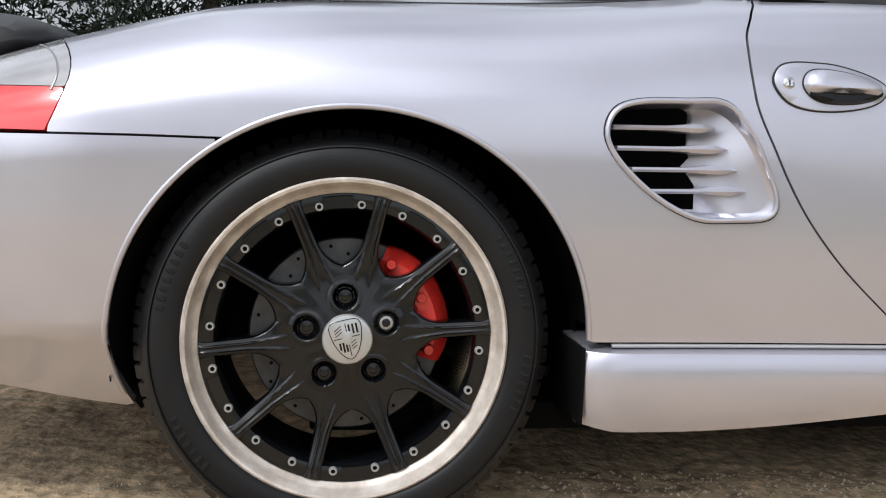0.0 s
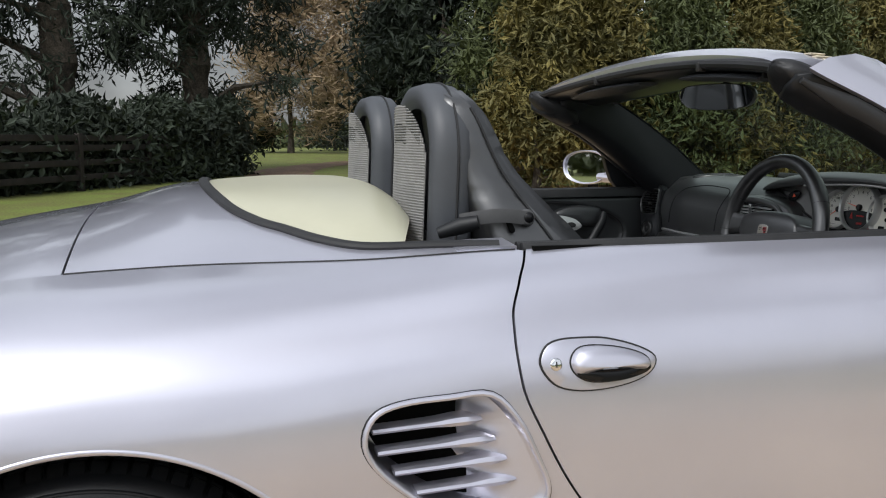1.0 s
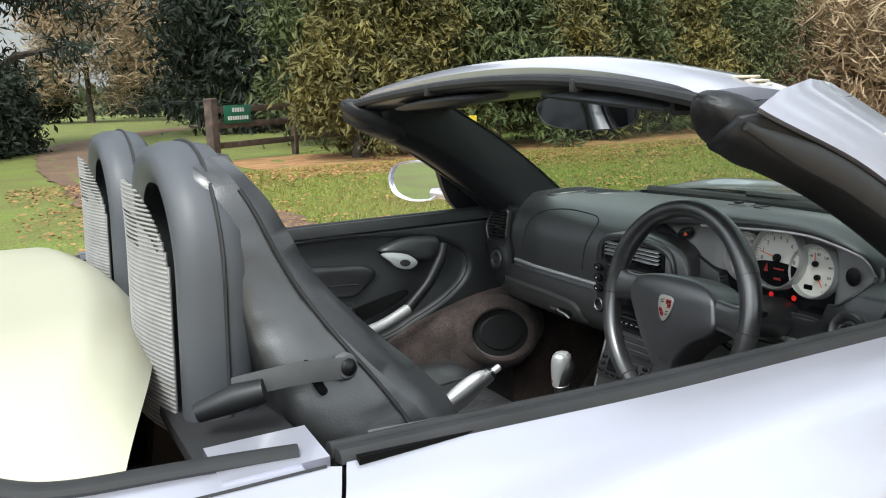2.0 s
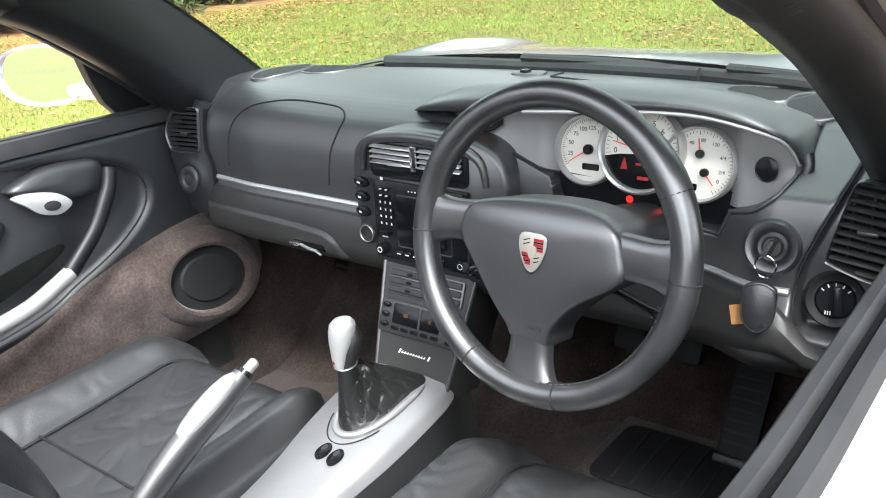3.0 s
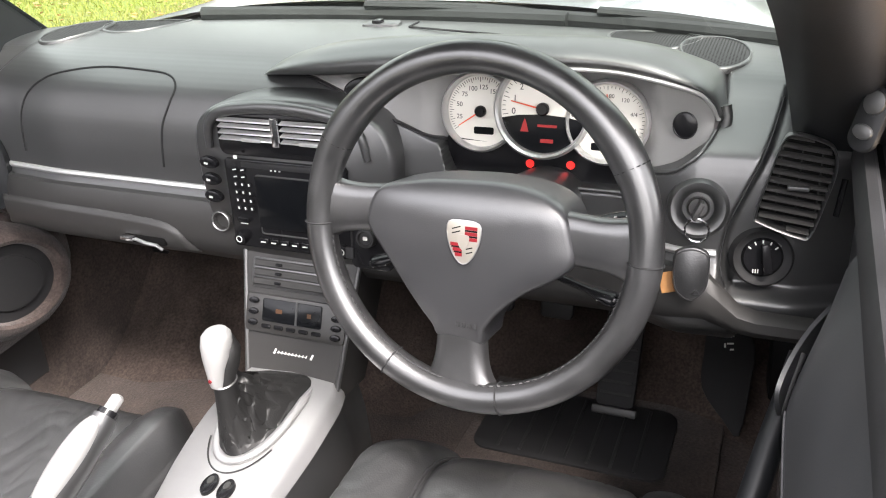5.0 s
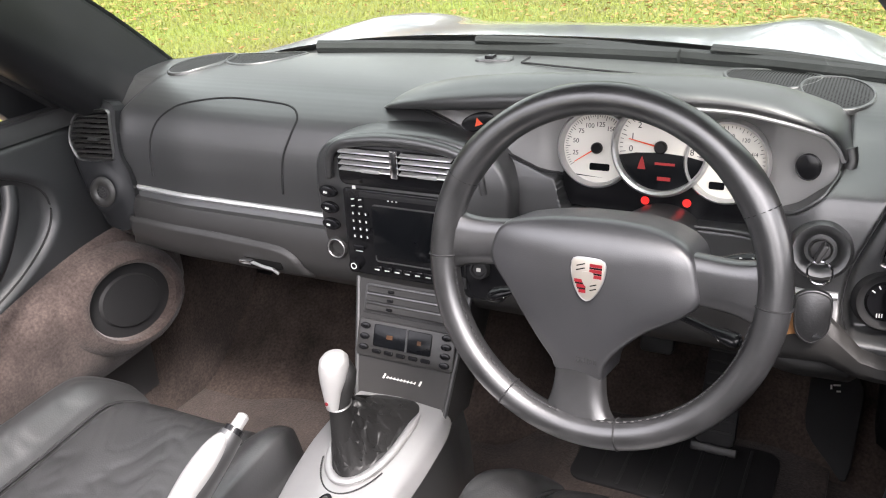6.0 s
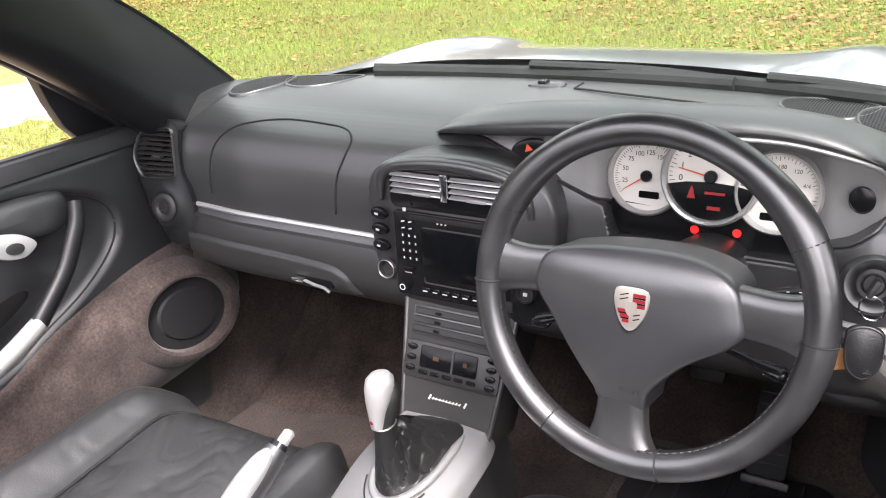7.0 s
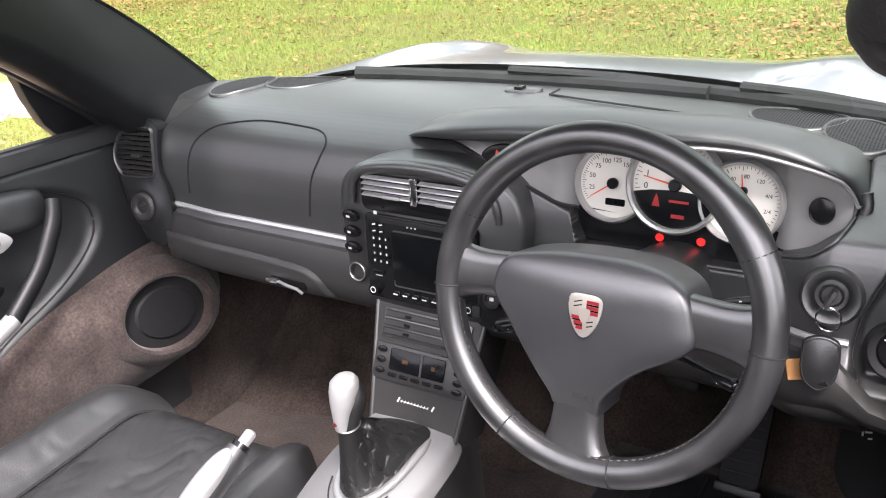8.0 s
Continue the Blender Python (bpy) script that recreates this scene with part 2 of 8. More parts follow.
def ease(a, b, x):
    t = min(max((x - a) / (b - a), 0), 1)
    return t * t * (3 - 2 * t)


def steps(a, b, n):
    return [a + (b - a) * i / n for i in range(n + 1)]


def spline(pts, n=8, closed=False):
    """Points on a smooth line through pts (any dimension)."""
    P = [Vector(p) for p in pts]
    out = []
    m = len(P)
    for i in range(m if closed else m - 1):
        if closed:
            a, b, c, d = P[i - 1], P[i], P[(i + 1) % m], P[(i + 2) % m]
        else:
            a, b, c, d = P[max(i - 1, 0)], P[i], P[i + 1], P[min(i + 2, m - 1)]
        for k in range(n):
            t = k / n
            out.append(0.5 * (2 * b + (c - a) * t + (2 * a - 5 * b + 4 * c - d) * t * t + (3 * b - a - 3 * c + d) * t ** 3))
    if not closed:
        out.append(P[-1])
    return out


def loft(rings, close_ring=True, caps=True, bm=None):
    bm = bm or bmesh.new()
    rows = [[bm.verts.new(p) for p in r] for r in rings]
    for a, b in zip(rows, rows[1:]):
        n = len(a)
        for i in range(n if close_ring else n - 1):
            j = (i + 1) % n
            bm.faces.new((a[i], a[j], b[j], b[i]))
    if caps and close_ring:
        bm.faces.new(rows[0][::-1])
        bm.faces.new(rows[-1])
    return bm


def tube(path, radius, segs=12, bm=None, flat=1.0, up=(0, 0, 1), caps=True, closed=False):
    """A round (or flattened) bar along a path; radius is a number or one per point."""
    P = [Vector(p) for p in path]
    n = len(P)
    rings = []
    for i, p in enumerate(P):
        t = (P[(i + 1) % n] - P[i - 1]) if closed else (P[min(i + 1, n - 1)] - P[max(i - 1, 0)])
        t.normalize()
        u = Vector(up)
        s = t.cross(u)
        if s.length < 1e-4:
            s = t.cross(Vector((1, 0, 0)))
        s.normalize()
        w = s.cross(t)
        r = radius[i] if isinstance(radius, (list, tuple)) else radius
        rings.append([p + s * math.cos(a) * r + w * math.sin(a) * r * flat for a in (2 * math.pi * k / segs for k in range(segs))])
    if closed:
        rings.append(rings[0])
        b = loft(rings, True, False, bm)
        bmesh.ops.remove_doubles(b, verts=b.verts, dist=1e-6)
        return b
    return loft(rings, True, caps, bm)


def box(size, at=(0, 0, 0), bevel=0.0, m=None, bm=None, seg=2):
    b = bmesh.new()
    bmesh.ops.create_cube(b, size=1.0)
    bmesh.ops.scale(b, vec=size, verts=b.verts)
    if bevel:
        bmesh.ops.bevel(b, geom=b.edges[:], offset=bevel, segments=seg, profile=0.6, affect="EDGES")
    bmesh.ops.transform(b, matrix=Matrix.Translation(at) @ (m or Matrix()), verts=b.verts)
    return join(bm, b)


def join(bm, b):
    if bm is None:
        return b
    me = bpy.data.meshes.new("t")
    b.to_mesh(me)
    b.free()
    bm.from_mesh(me)
    bpy.data.meshes.remove(me)
    return bm


def plate(outline, thick, bevel=0.0, m=None, bm=None, crown=0.0, seg=2):
    """A flat piece: 2D outline in x, y, thickness along +z, bevelled top edge; crown domes its top."""
    b = bmesh.new()
    n = len(outline)
    c = Vector((sum(p[0] for p in outline) / n, sum(p[1] for p in outline) / n))
    rings = [[(p[0], p[1], 0) for p in outline], [(p[0], p[1], thick - bevel) for p in outline]]
    size = sum((Vector(p[:2]) - c).length for p in outline) / n
    if bevel:
        for k in range(1, seg + 1):
            a = math.pi / 2 * k / seg
            f = 1 - bevel * (1 - math.cos(a)) / size
            rings.append([(c[0] + (p[0] - c[0]) * f, c[1] + (p[1] - c[1]) * f, thick - bevel + bevel * math.sin(a)) for p in outline])
    f0 = 1 - (bevel / size if bevel else 0)
    if crown:
        for k in (0.75, 0.45, 0.2):
            rings.append([(c[0] + (p[0] - c[0]) * f0 * k, c[1] + (p[1] - c[1]) * f0 * k, thick + crown * (1 - k * k)) for p in outline])
    loft(rings, True, True, b)
    if m is not None:
        bmesh.ops.transform(b, matrix=m, verts=b.verts)
    return join(bm, b)


def rrect(w, h, r, n=5):
    pts = []
    for cx, cy, a0 in ((w / 2 - r, h / 2 - r, 0), (-w / 2 + r, h / 2 - r, 90), (-w / 2 + r, -h / 2 + r, 180), (w / 2 - r, -h / 2 + r, 270)):
        for k in range(n + 1):
            a = radians(a0 + 90 * k / n)
            pts.append((cx + r * math.cos(a), cy + r * math.sin(a)))
    return pts


def oval(a, b, n=32):
    return [(a * math.cos(2 * math.pi * k / n), b * math.sin(2 * math.pi * k / n)) for k in range(n)]


def lathe(profile, segs=48, m=None, bm=None, closed=False, caps=True):
    """Revolve (radius, height) pairs about the local z axis."""
    rings = [[(r * math.cos(2 * math.pi * k / segs), r * math.sin(2 * math.pi * k / segs), h) for k in range(segs)] for r, h in profile]
    if closed:
        rings.append(rings[0])
    b = loft(rings, True, caps and not closed)
    if closed:
        bmesh.ops.remove_doubles(b, verts=b.verts, dist=1e-6)
    if m is not None:
        bmesh.ops.transform(b, matrix=m, verts=b.verts)
    return join(bm, b)


def inside(poly, x, y):
    """Signed distance to a closed 2D polygon, positive inside."""
    best, odd = 1e9, False
    n = len(poly)
    for i in range(n):
        ax, ay = poly[i - 1][0], poly[i - 1][1]
        bx, by = poly[i][0], poly[i][1]
        dx, dy = bx - ax, by - ay
        t = min(max(((x - ax) * dx + (y - ay) * dy) / (dx * dx + dy * dy + 1e-12), 0), 1)
        d = (ax + t * dx - x) ** 2 + (ay + t * dy - y) ** 2
        best = min(best, d)
        if (ay > y) != (by > y) and x < (bx - ax) * (y - ay) / (by - ay) + ax:
            odd = not odd
    return math.sqrt(best) * (1 if odd else -1)


def sheet(fn, us, vs, keep=None, rim=0.0, mirror=False):
    """A curved panel: fn(u, v) gives a point; keep(point) > 0 where the panel stays, and its border follows keep = 0.
    rim turns the border inwards by that depth."""
    bm = bmesh.new()
    grid = [[bm.verts.new(fn(u, v)) for v in vs] for u in us]
    par = {grid[i][j]: (us[i], vs[j]) for i in range(len(us)) for j in range(len(vs))}
    faces = []
    for i in range(len(us) - 1):
        for j in range(len(vs) - 1):
            faces.append(bm.faces.new((grid[i][j], grid[i + 1][j], grid[i + 1][j + 1], grid[i][j + 1])))
    if keep:
        val = {v: keep(v.co) for v in bm.verts}
        gone = [f for f in faces if sum(val[v] for v in f.verts) < 0]
        touched = {v for f in gone for v in f.verts}
        bmesh.ops.delete(bm, geom=gone, context="FACES")
        e = 1e-4
        for v in [v for v in bm.verts if v in touched]:
            u, w = par[v]
            for _ in range(5):
                g = keep(Vector(fn(u, w)))
                gu, gw = (keep(Vector(fn(u + e, w))) - g) / e, (keep(Vector(fn(u, w + e))) - g) / e
                q = gu * gu + gw * gw
                if q < 1e-6 or abs(g) < 1e-5:
                    break
                s = max(-0.02, min(0.02, g / q))
                u, w = u - s * gu, w - s * gw
            v.co = fn(u, w)
    bm.normal_update()
    if rim:
        edges = [e for e in bm.edges if e.is_boundary]
        nrm = {v.index: v.normal.copy() for v in bm.verts}
        bm.verts.index_update()
        keepn = [(v, v.normal.copy()) for v in bm.verts]
        ret = bmesh.ops.extrude_edge_only(bm, edges=edges)
        tree = {tuple(round(c, 6) for c in v.co): nn for v, nn in keepn}
        for g in ret["geom"]:
            if isinstance(g, bmesh.types.BMVert):
                g.co -= tree.get(tuple(round(c, 6) for c in g.co), Vector((0, 0, 0))) * rim
    if mirror:
        flip(bm)
    return bm


def flip(bm):
    bmesh.ops.scale(bm, vec=(1, -1, 1), verts=bm.verts)
    bmesh.ops.reverse_faces(bm, faces=bm.faces)
    return bm


def frame_at(at, normal, up=(0, 0, 1)):
    """Matrix whose z axis is normal, y close to up."""
    z = Vector(normal).normalized()
    x = Vector(up).cross(z).normalized()
    y = z.cross(x)
    return Matrix.Translation(at) @ Matrix((x, y, z)).transposed().to_4x4()


def words(text, size, mat, m, parent, name, depth=0.0006):
    cu = bpy.data.curves.new(name, "FONT")
    cu.body, cu.size, cu.extrude, cu.align_x, cu.align_y = text, size, depth, "CENTER", "CENTER"
    cu.materials.append(mat)
    ob = new(name, cu)
    dg = bpy.context.evaluated_depsgraph_get()
    dg.update()
    me = bpy.data.meshes.new_from_object(ob.evaluated_get(dg))
    bpy.data.objects.remove(ob)
    bpy.data.curves.remove(cu)
    me.name = name
    out = new(name, me)
    out.matrix_world = m
    out.parent = parent
    return out


# ---- the car: body ----
car = empty("car", (0, 0, 0), "silver two-seat roadster with open top, parked on gravel", "car")

PZ = (0.14, 0.20, 0.30, 0.40, 0.50, 0.60, 0.68, 0.736, 0.79, 0.84, 0.87, 0.892)
p_door = curve(PZ, (0.79, 0.83, 0.850, 0.862, 0.866, 0.864, 0.857, 0.846, 0.822, 0.780, 0.738, 0.69))
p_wing = curve(PZ, (0.79, 0.84, 0.862, 0.874, 0.880, 0.880, 0.873, 0.856, 0.822, 0.765, 0.70, 0.60))
z_seam = curve((-0.98, -0.7, -0.43, -0.13, 0.1, 0.4, 0.65, 1.0, 1.9, 2.2, 2.415, 2.8, 3.1, 3.33), (0.60, 0.70, 0.785, 0.855, 0.868, 0.876, 0.89, 0.895, 0.90, 0.905, 0.900, 0.81, 0.67, 0.50))
taper = curve((-0.98, -0.9, -0.75, -0.55, -0.35, 0, 2.4, 2.7, 3.0, 3.2, 3.33), (0.60, 0.72, 0.86, 0.955, 0.99, 1, 1, 0.975, 0.88, 0.72, 0.50))
seam_x = curve((0.30, 0.368, 0.457, 0.537, 0.625, 0.71, 0.76, 0.80, 0.85, 0.884, 0.90), (0.97, 0.883, 0.784, 0.719, 0.670, 0.635, 0.630, 0.633, 0.660, 0.691, 0.706))
ARCH_R, ARCH_F = (0.018, 0.303, 0.363), (2.415, 0.303, 0.350)


def half_width(x, z):
    zs = z_seam(x)
    q = z if z < 0.5 else 0.5 + (z - 0.5) * 0.392 / max(zs - 0.5, 0.02)
    b = ease(0.65, 0.1, x) if x < 1.3 else ease(1.9, 2.4, x)
    out = 0.028 * ease(0.80, 0.892, q) * ease(0.62, 1.15, x) * ease(2.3, 1.9, x)
    return (p_door(q) * (1 - b) + p_wing(q) * b) * taper(x) + out


def side(x, t):
    """Right-hand body side: t runs from the lower edge (0) to the shoulder seam (1)."""
    z = 0.20 + (z_seam(x) - 0.20) * t
    return (x, -half_width(x, z), z)


def bumper_skin(x, t):
    """Rear bumper side, tucked under below its crease."""
    z = 0.15 + (z_seam(x) - 0.15) * t
    tuck = 0.60 * max(0.0, 0.325 - z) * (0.6 + 0.4 * ease(0.325, 0.30, z)) + 0.004 * ease(0.34, 0.325, z)
    return (x, -half_width(x, z) + tuck, z)


def arch_gap(p):
    return min(math.hypot(p[0] - a[0], p[2] - a[1]) - a[2] for a in (ARCH_R, ARCH_F))


VENT = spline([(0.391, 0.640), (0.404, 0.678), (0.445, 0.694), (0.52, 0.698), (0.585, 0.697), (0.627, 0.655), (0.655, 0.60), (0.674, 0.55), (0.660, 0.522), (0.60, 0.516), (0.54, 0.518), (0.475, 0.548), (0.415, 0.598)], 4, True)
LAMP = [(-0.60, 0.616), (-0.425, 0.616), (-0.413, 0.645), (-0.404, 0.672), (-0.400, 0.692), (-0.401, 0.708), (-0.406, 0.723), (-0.415, 0.737), (-0.428, 0.750), (-0.445, 0.761), (-0.467, 0.770), (-0.50, 0.777), (-0.60, 0.782)]
TS = [0.012 * i for i in range(60)] + steps(0.72, 1.0, 34)


def bumper_line(x):
    return 0.613 + 0.012 * min(0, x + 0.3)


def keep_quarter(p):
    x, z = p[0], p[2]
    d = min(arch_gap(p), seam_x(z) - 0.0022 - x, -inside(VENT, x, z), z - 0.318)
    if x < -0.10:
        d = min(d, z - bumper_line(x) - 0.0025)
    if x < -0.3:
        d = min(d, -inside(LAMP, x, z) - 0.002)
    return d


def keep_bumper(p):
    x, z = p[0], p[2]
    return min(arch_gap(p) - 0.0005, bumper_line(x) - z - 0.001, -0.12 - x, z - 0.186 - 0.2 * max(0, -0.341 - x))


def keep_door(p):
    x, z = p[0], p[2]
    return min(x - seam_x(z) - 0.0022, 1.83 - 0.12 * (z - 0.6) - 0.0022 - x, z - 0.318)


def keep_front(p):
    x, z = p[0], p[2]
    return min(x - (1.83 - 0.12 * (z - 0.6)) - 0.0022, arch_gap(p), z - (0.318 if x < 2.3 else 0.20))


XS_REAR = steps(-0.98, -0.6, 30)[:-1] + steps(-0.6, 0.72, 132)[:-1] + steps(0.72, 1.0, 18)
XS_DOOR = steps(0.60, 1.0, 40)[:-1] + steps(1.0, 1.88, 40)
XS_FRONT = steps(1.76, 3.33, 110)
panels = [("rear_wing", XS_REAR, keep_quarter, ""), ("rear_bumper_side", XS_REAR[:-60], keep_bumper, ""), ("front_wing", XS_FRONT, keep_front, "")]
doors = []
for mir in (False, True):
    for nm, xs, kp, lb in panels:
        part(nm, sheet(bumper_skin if "bumper" in nm else side, xs, TS, kp, 0.014, mir), PAINT, car, lb, 28 if "bumper" in nm else 50)
    doors.append(part("door", sheet(side, XS_DOOR, TS, keep_door, 0.012, mir), PAINT, car, "silver door with flush handle", 50))
    # dark lining just behind the panel gaps and the side intake
    lining = sheet(lambda u, v: (side(u, v)[0], side(u, v)[1] + 0.030, side(u, v)[2]), steps(-0.55, 2.0, 90), steps(0.03, 0.995, 40), lambda p: min(arch_gap(p) - 0.02, -inside(VENT, p[0], p[2]) - 0.004, p[2] - (0.34 if p[0] < 0.4 else 0.30)), 0, mir)
    part("inner_panel", lining, VOID, car)
door_r, door_l = doors

# rear deck, engine lid and folded-roof lid
crown = curve((-0.98, -0.75, -0.5, -0.24, -0.03, 0.18, 0.4, 0.66), (0.655, 0.77, 0.835, 0.888, 0.925, 0.972, 0.955, 0.915))


def deck(x, v):
    """v from -1 (right seam) to 1 (left seam)."""
    ys, zs = half_width(x, z_seam(x)), z_seam(x)
    a = abs(v)
    return (x, v * ys, zs + (crown(x) - zs) * (1 - a ** 2.4) * (1 if a < 0.97 else 1))


RIM_X = (0.185, 0.195, 0.226, 0.27, 0.316, 0.37, 0.44, 0.55, 0.66)
RIM_Y = (0.0, 0.20, 0.36, 0.45, 0.50, 0.56, 0.61, 0.635, 0.655)
well_rim = spline([(x, -y) for x, y in zip(RIM_X[::-1], RIM_Y[::-1])][:-1] + [(x, y) for x, y in zip(RIM_X, RIM_Y)], 8)
rim_y = curve(RIM_X, RIM_Y)
WELL = [(p[0], p[1]) for p in well_rim] + [(0.95, 0.66), (0.95, -0.66)]


def deck_z(x, y):
    return deck(x, max(-1, min(1, y / half_width(x, z_seam(x)))))[2]


VS = [-1 + 0.02 * i for i in range(101)]
part("engine_lid", sheet(deck, steps(-0.98, -0.02, 70), VS, lambda p: -0.033 - p[0] if abs(p[1]) > -1 else 1, 0.01), PAINT, car, "", 50)
part("roof_well_lid", sheet(deck, steps(-0.06, 0.72, 70), VS, lambda p: min(p[0] + 0.029, -inside(WELL, p[0], p[1]), 0.66 - p[0]), 0.01), PAINT, car, "silver clamshell lid behind the cockpit", 50)
part("lid_gap", sheet(lambda x, v: (deck(x, v)[0], deck(x, v)[1], deck(x, v)[2] - 0.006), steps(-0.09, 0.0, 6), VS, None), VOID, car)
rim_path = [(p[0] + 0.004, p[1], deck_z(p[0], p[1]) + 0.002) for p in well_rim]
part("rubber_seal", tube(rim_path, 0.012, 10, flat=0.7), RUBBER, car, "black rubber seal round the folded roof")
dome = curve((0.19, 0.30, 0.40, 0.53, 0.58, 0.625), (0.970, 0.976, 0.980, 0.978, 0.955, 0.900))


def cream_dome(x, v):
    y = v * (rim_y(x) - 0.002)
    h = dome(x + 0.075 * (y / 0.55) ** 2)
    return (x, y, h + (min(h, deck_z(x, y) - 0.004) - h) * abs(v) ** 3.5)


part("folded_rear_window", sheet(cream_dome, steps(0.188, 0.640, 46), steps(-1, 1, 70), lambda p: 0.615 - p[0] - 0.085 * (p[1] / 0.55) ** 2), CREAM, car, "yellowed cream plastic rear window, folded flat", 60)
for sy in (-1, 1):
    part("lid_seam", tube([(x, sy * (half_width(x, z_seam(x)) + 0.0005), z_seam(x) + 0.0005) for x in steps(-0.03, 0.68, 50)], 0.0016, 6), RUBBER, car)
    b = sheet(lambda x, v: (x, sy * (half_width(x, z_seam(x)) - 0.012 - 0.075 * v), z_seam(x) + 0.004 + 0.006 * v), steps(0.585, 0.688, 8), steps(0, 1, 6), None, 0.012)
    part("lid_corner_flap", b, PAINT, car)

# bonnet, cowl and nose
bon = curve((1.95, 2.02, 2.06, 2.10, 2.3, 2.45, 2.6, 2.9, 3.15, 3.33), (0.900, 0.930, 0.948, 0.951, 0.938, 0.920, 0.893, 0.80, 0.68, 0.50))


def bonnet(x, v):
    ys, zs = half_width(x, z_seam(x)), z_seam(x)
    a = abs(v)
    hump = 0.028 * math.exp(-((a - 0.72) / 0.17) ** 2) * ease(2.05, 2.35, x) * ease(3.2, 2.7, x)
    z = zs + (bon(x) + 0.012 - zs) * (1 - a ** 3) + hump
    return (x, v * ys, z)


part("bonnet", sheet(bonnet, steps(1.98, 3.33, 80), VS, lambda p: p[0] - (2.13 - 0.30 * p[1] ** 2)), PAINT, car, "silver front bonnet", 50)
part("scuttle", sheet(lambda x, v: (bonnet(x, v)[0], bonnet(x, v)[1] * 0.96, bonnet(x, v)[2] - 0.012), steps(1.86, 2.2, 20), VS), MATT_BLACK, car, "black plastic scuttle panel below the windscreen")
nose = sheet(lambda u, v: (3.328 + 0.05 * math.sin(math.pi * u) * (1 - v * v) - 0.03 * (1 - u) * v * v, bonnet(3.33, v)[1], 0.20 + u * (bonnet(3.33, v)[2] - 0.199)), steps(0, 1, 16), steps(-1, 1, 40))
part("front_bumper", nose, PAINT, car)
tail = sheet(lambda u, v: (-0.98 - 0.03 * math.sin(u * math.pi) - 0.04 * (1 - v * v), v * half_width(-0.98, 0.28 + u * 0.3), 0.26 + u * 0.36), steps(0, 1, 14), steps(-1, 1, 30))
part("rear_bumper", tail, PAINT, car)

# raised rear spoiler
sp = [[(x - 0.05 * (1 - v * v), 0.50 * v, z + 0.035 * (1 - v * v)) for x, z in ((-0.517, 0.797), (-0.535, 0.812), (-0.575, 0.824), (-0.63, 0.829), (-0.70, 0.824), (-0.735, 0.805), (-0.72, 0.776), (-0.66, 0.752), (-0.60, 0.747), (-0.55, 0.760), (-0.523, 0.780))] for v in steps(-1, 1, 24)]
for k, f in ((0, 0.35), (1, 0.78), (-1, 0.35), (-2, 0.78)):
    c = sum((Vector(p) for p in sp[k]), Vector()) / len(sp[k])
    sp[k] = [c + (Vector(p) - c) * f for p in sp[k]]
part("rear_spoiler", loft(sp), DASH_GREY, car, "dark grey rear spoiler, raised", 60)

# rolled lips of the rear wheel arches
for sy in (-1, 1):
    pts = []
    for a in steps(math.asin((0.322 - ARCH_R[1]) / ARCH_R[2]), math.pi - math.asin((0.215 - ARCH_R[1]) / ARCH_R[2]), 70):
        x, z = ARCH_R[0] + (ARCH_R[2] + 0.002) * math.cos(a), ARCH_R[1] + (ARCH_R[2] + 0.002) * math.sin(a)
        tuck = 0.60 * max(0.0, 0.325 - z) if x < ARCH_R[0] else 0.0
        pts.append((x, sy * (half_width(x, z) - tuck - 0.003), z))
    part("arch_lip", tube(pts, 0.0050, 8), PAINT, car, "rolled silver wheel arch lip", 60)

    pts = [math.pi * (0.72 + 0.40 * i / 30) for i in range(31)]
    ln = loft([[(ARCH_R[0] + r_ * math.cos(a), sy * y_, ARCH_R[1] + r_ * math.sin(a)) for r_, y_ in ((0.361, 0.846 - 0.45 * max(0, a - 3.15)), (0.356, 0.80 - 0.3 * max(0, a - 3.15)), (0.356, 0.60), (0.372, 0.60), (0.372, 0.80 - 0.3 * max(0, a - 3.15)))] for a in pts])
    part("arch_liner", ln, VOID, car, "black plastic arch liner", 60)

# tail lamps
for sy, mir in ((-1, False), (1, True)):
    def keep_lens(lo, hi):
        return lambda p: min(inside(LAMP, p[0], p[2]), p[2] - lo, hi - p[2])
    red = part("tail_lamp", sheet(side, steps(-0.62, -0.38, 48), TS, keep_lens(0.60, 0.678), 0.02, mir), LAMP_RED, car, "red and clear tail lamp")
    part("clear_lens", sheet(side, steps(-0.62, -0.38, 48), TS, keep_lens(0.6795, 0.79), 0.02, mir), LAMP_CLEAR, red, "clear indicator lens")
    arc = [(-0.60 + (x + 0.60) * 0.915, 0.6795 + (z - 0.6795) * 0.80) for x, z in LAMP[3:-1]]
    part("lens_line", tube([(x, sy * (half_width(x, z) + 0.0004), z) for x, z in arc], 0.0016, 6), DULL_METAL, red)

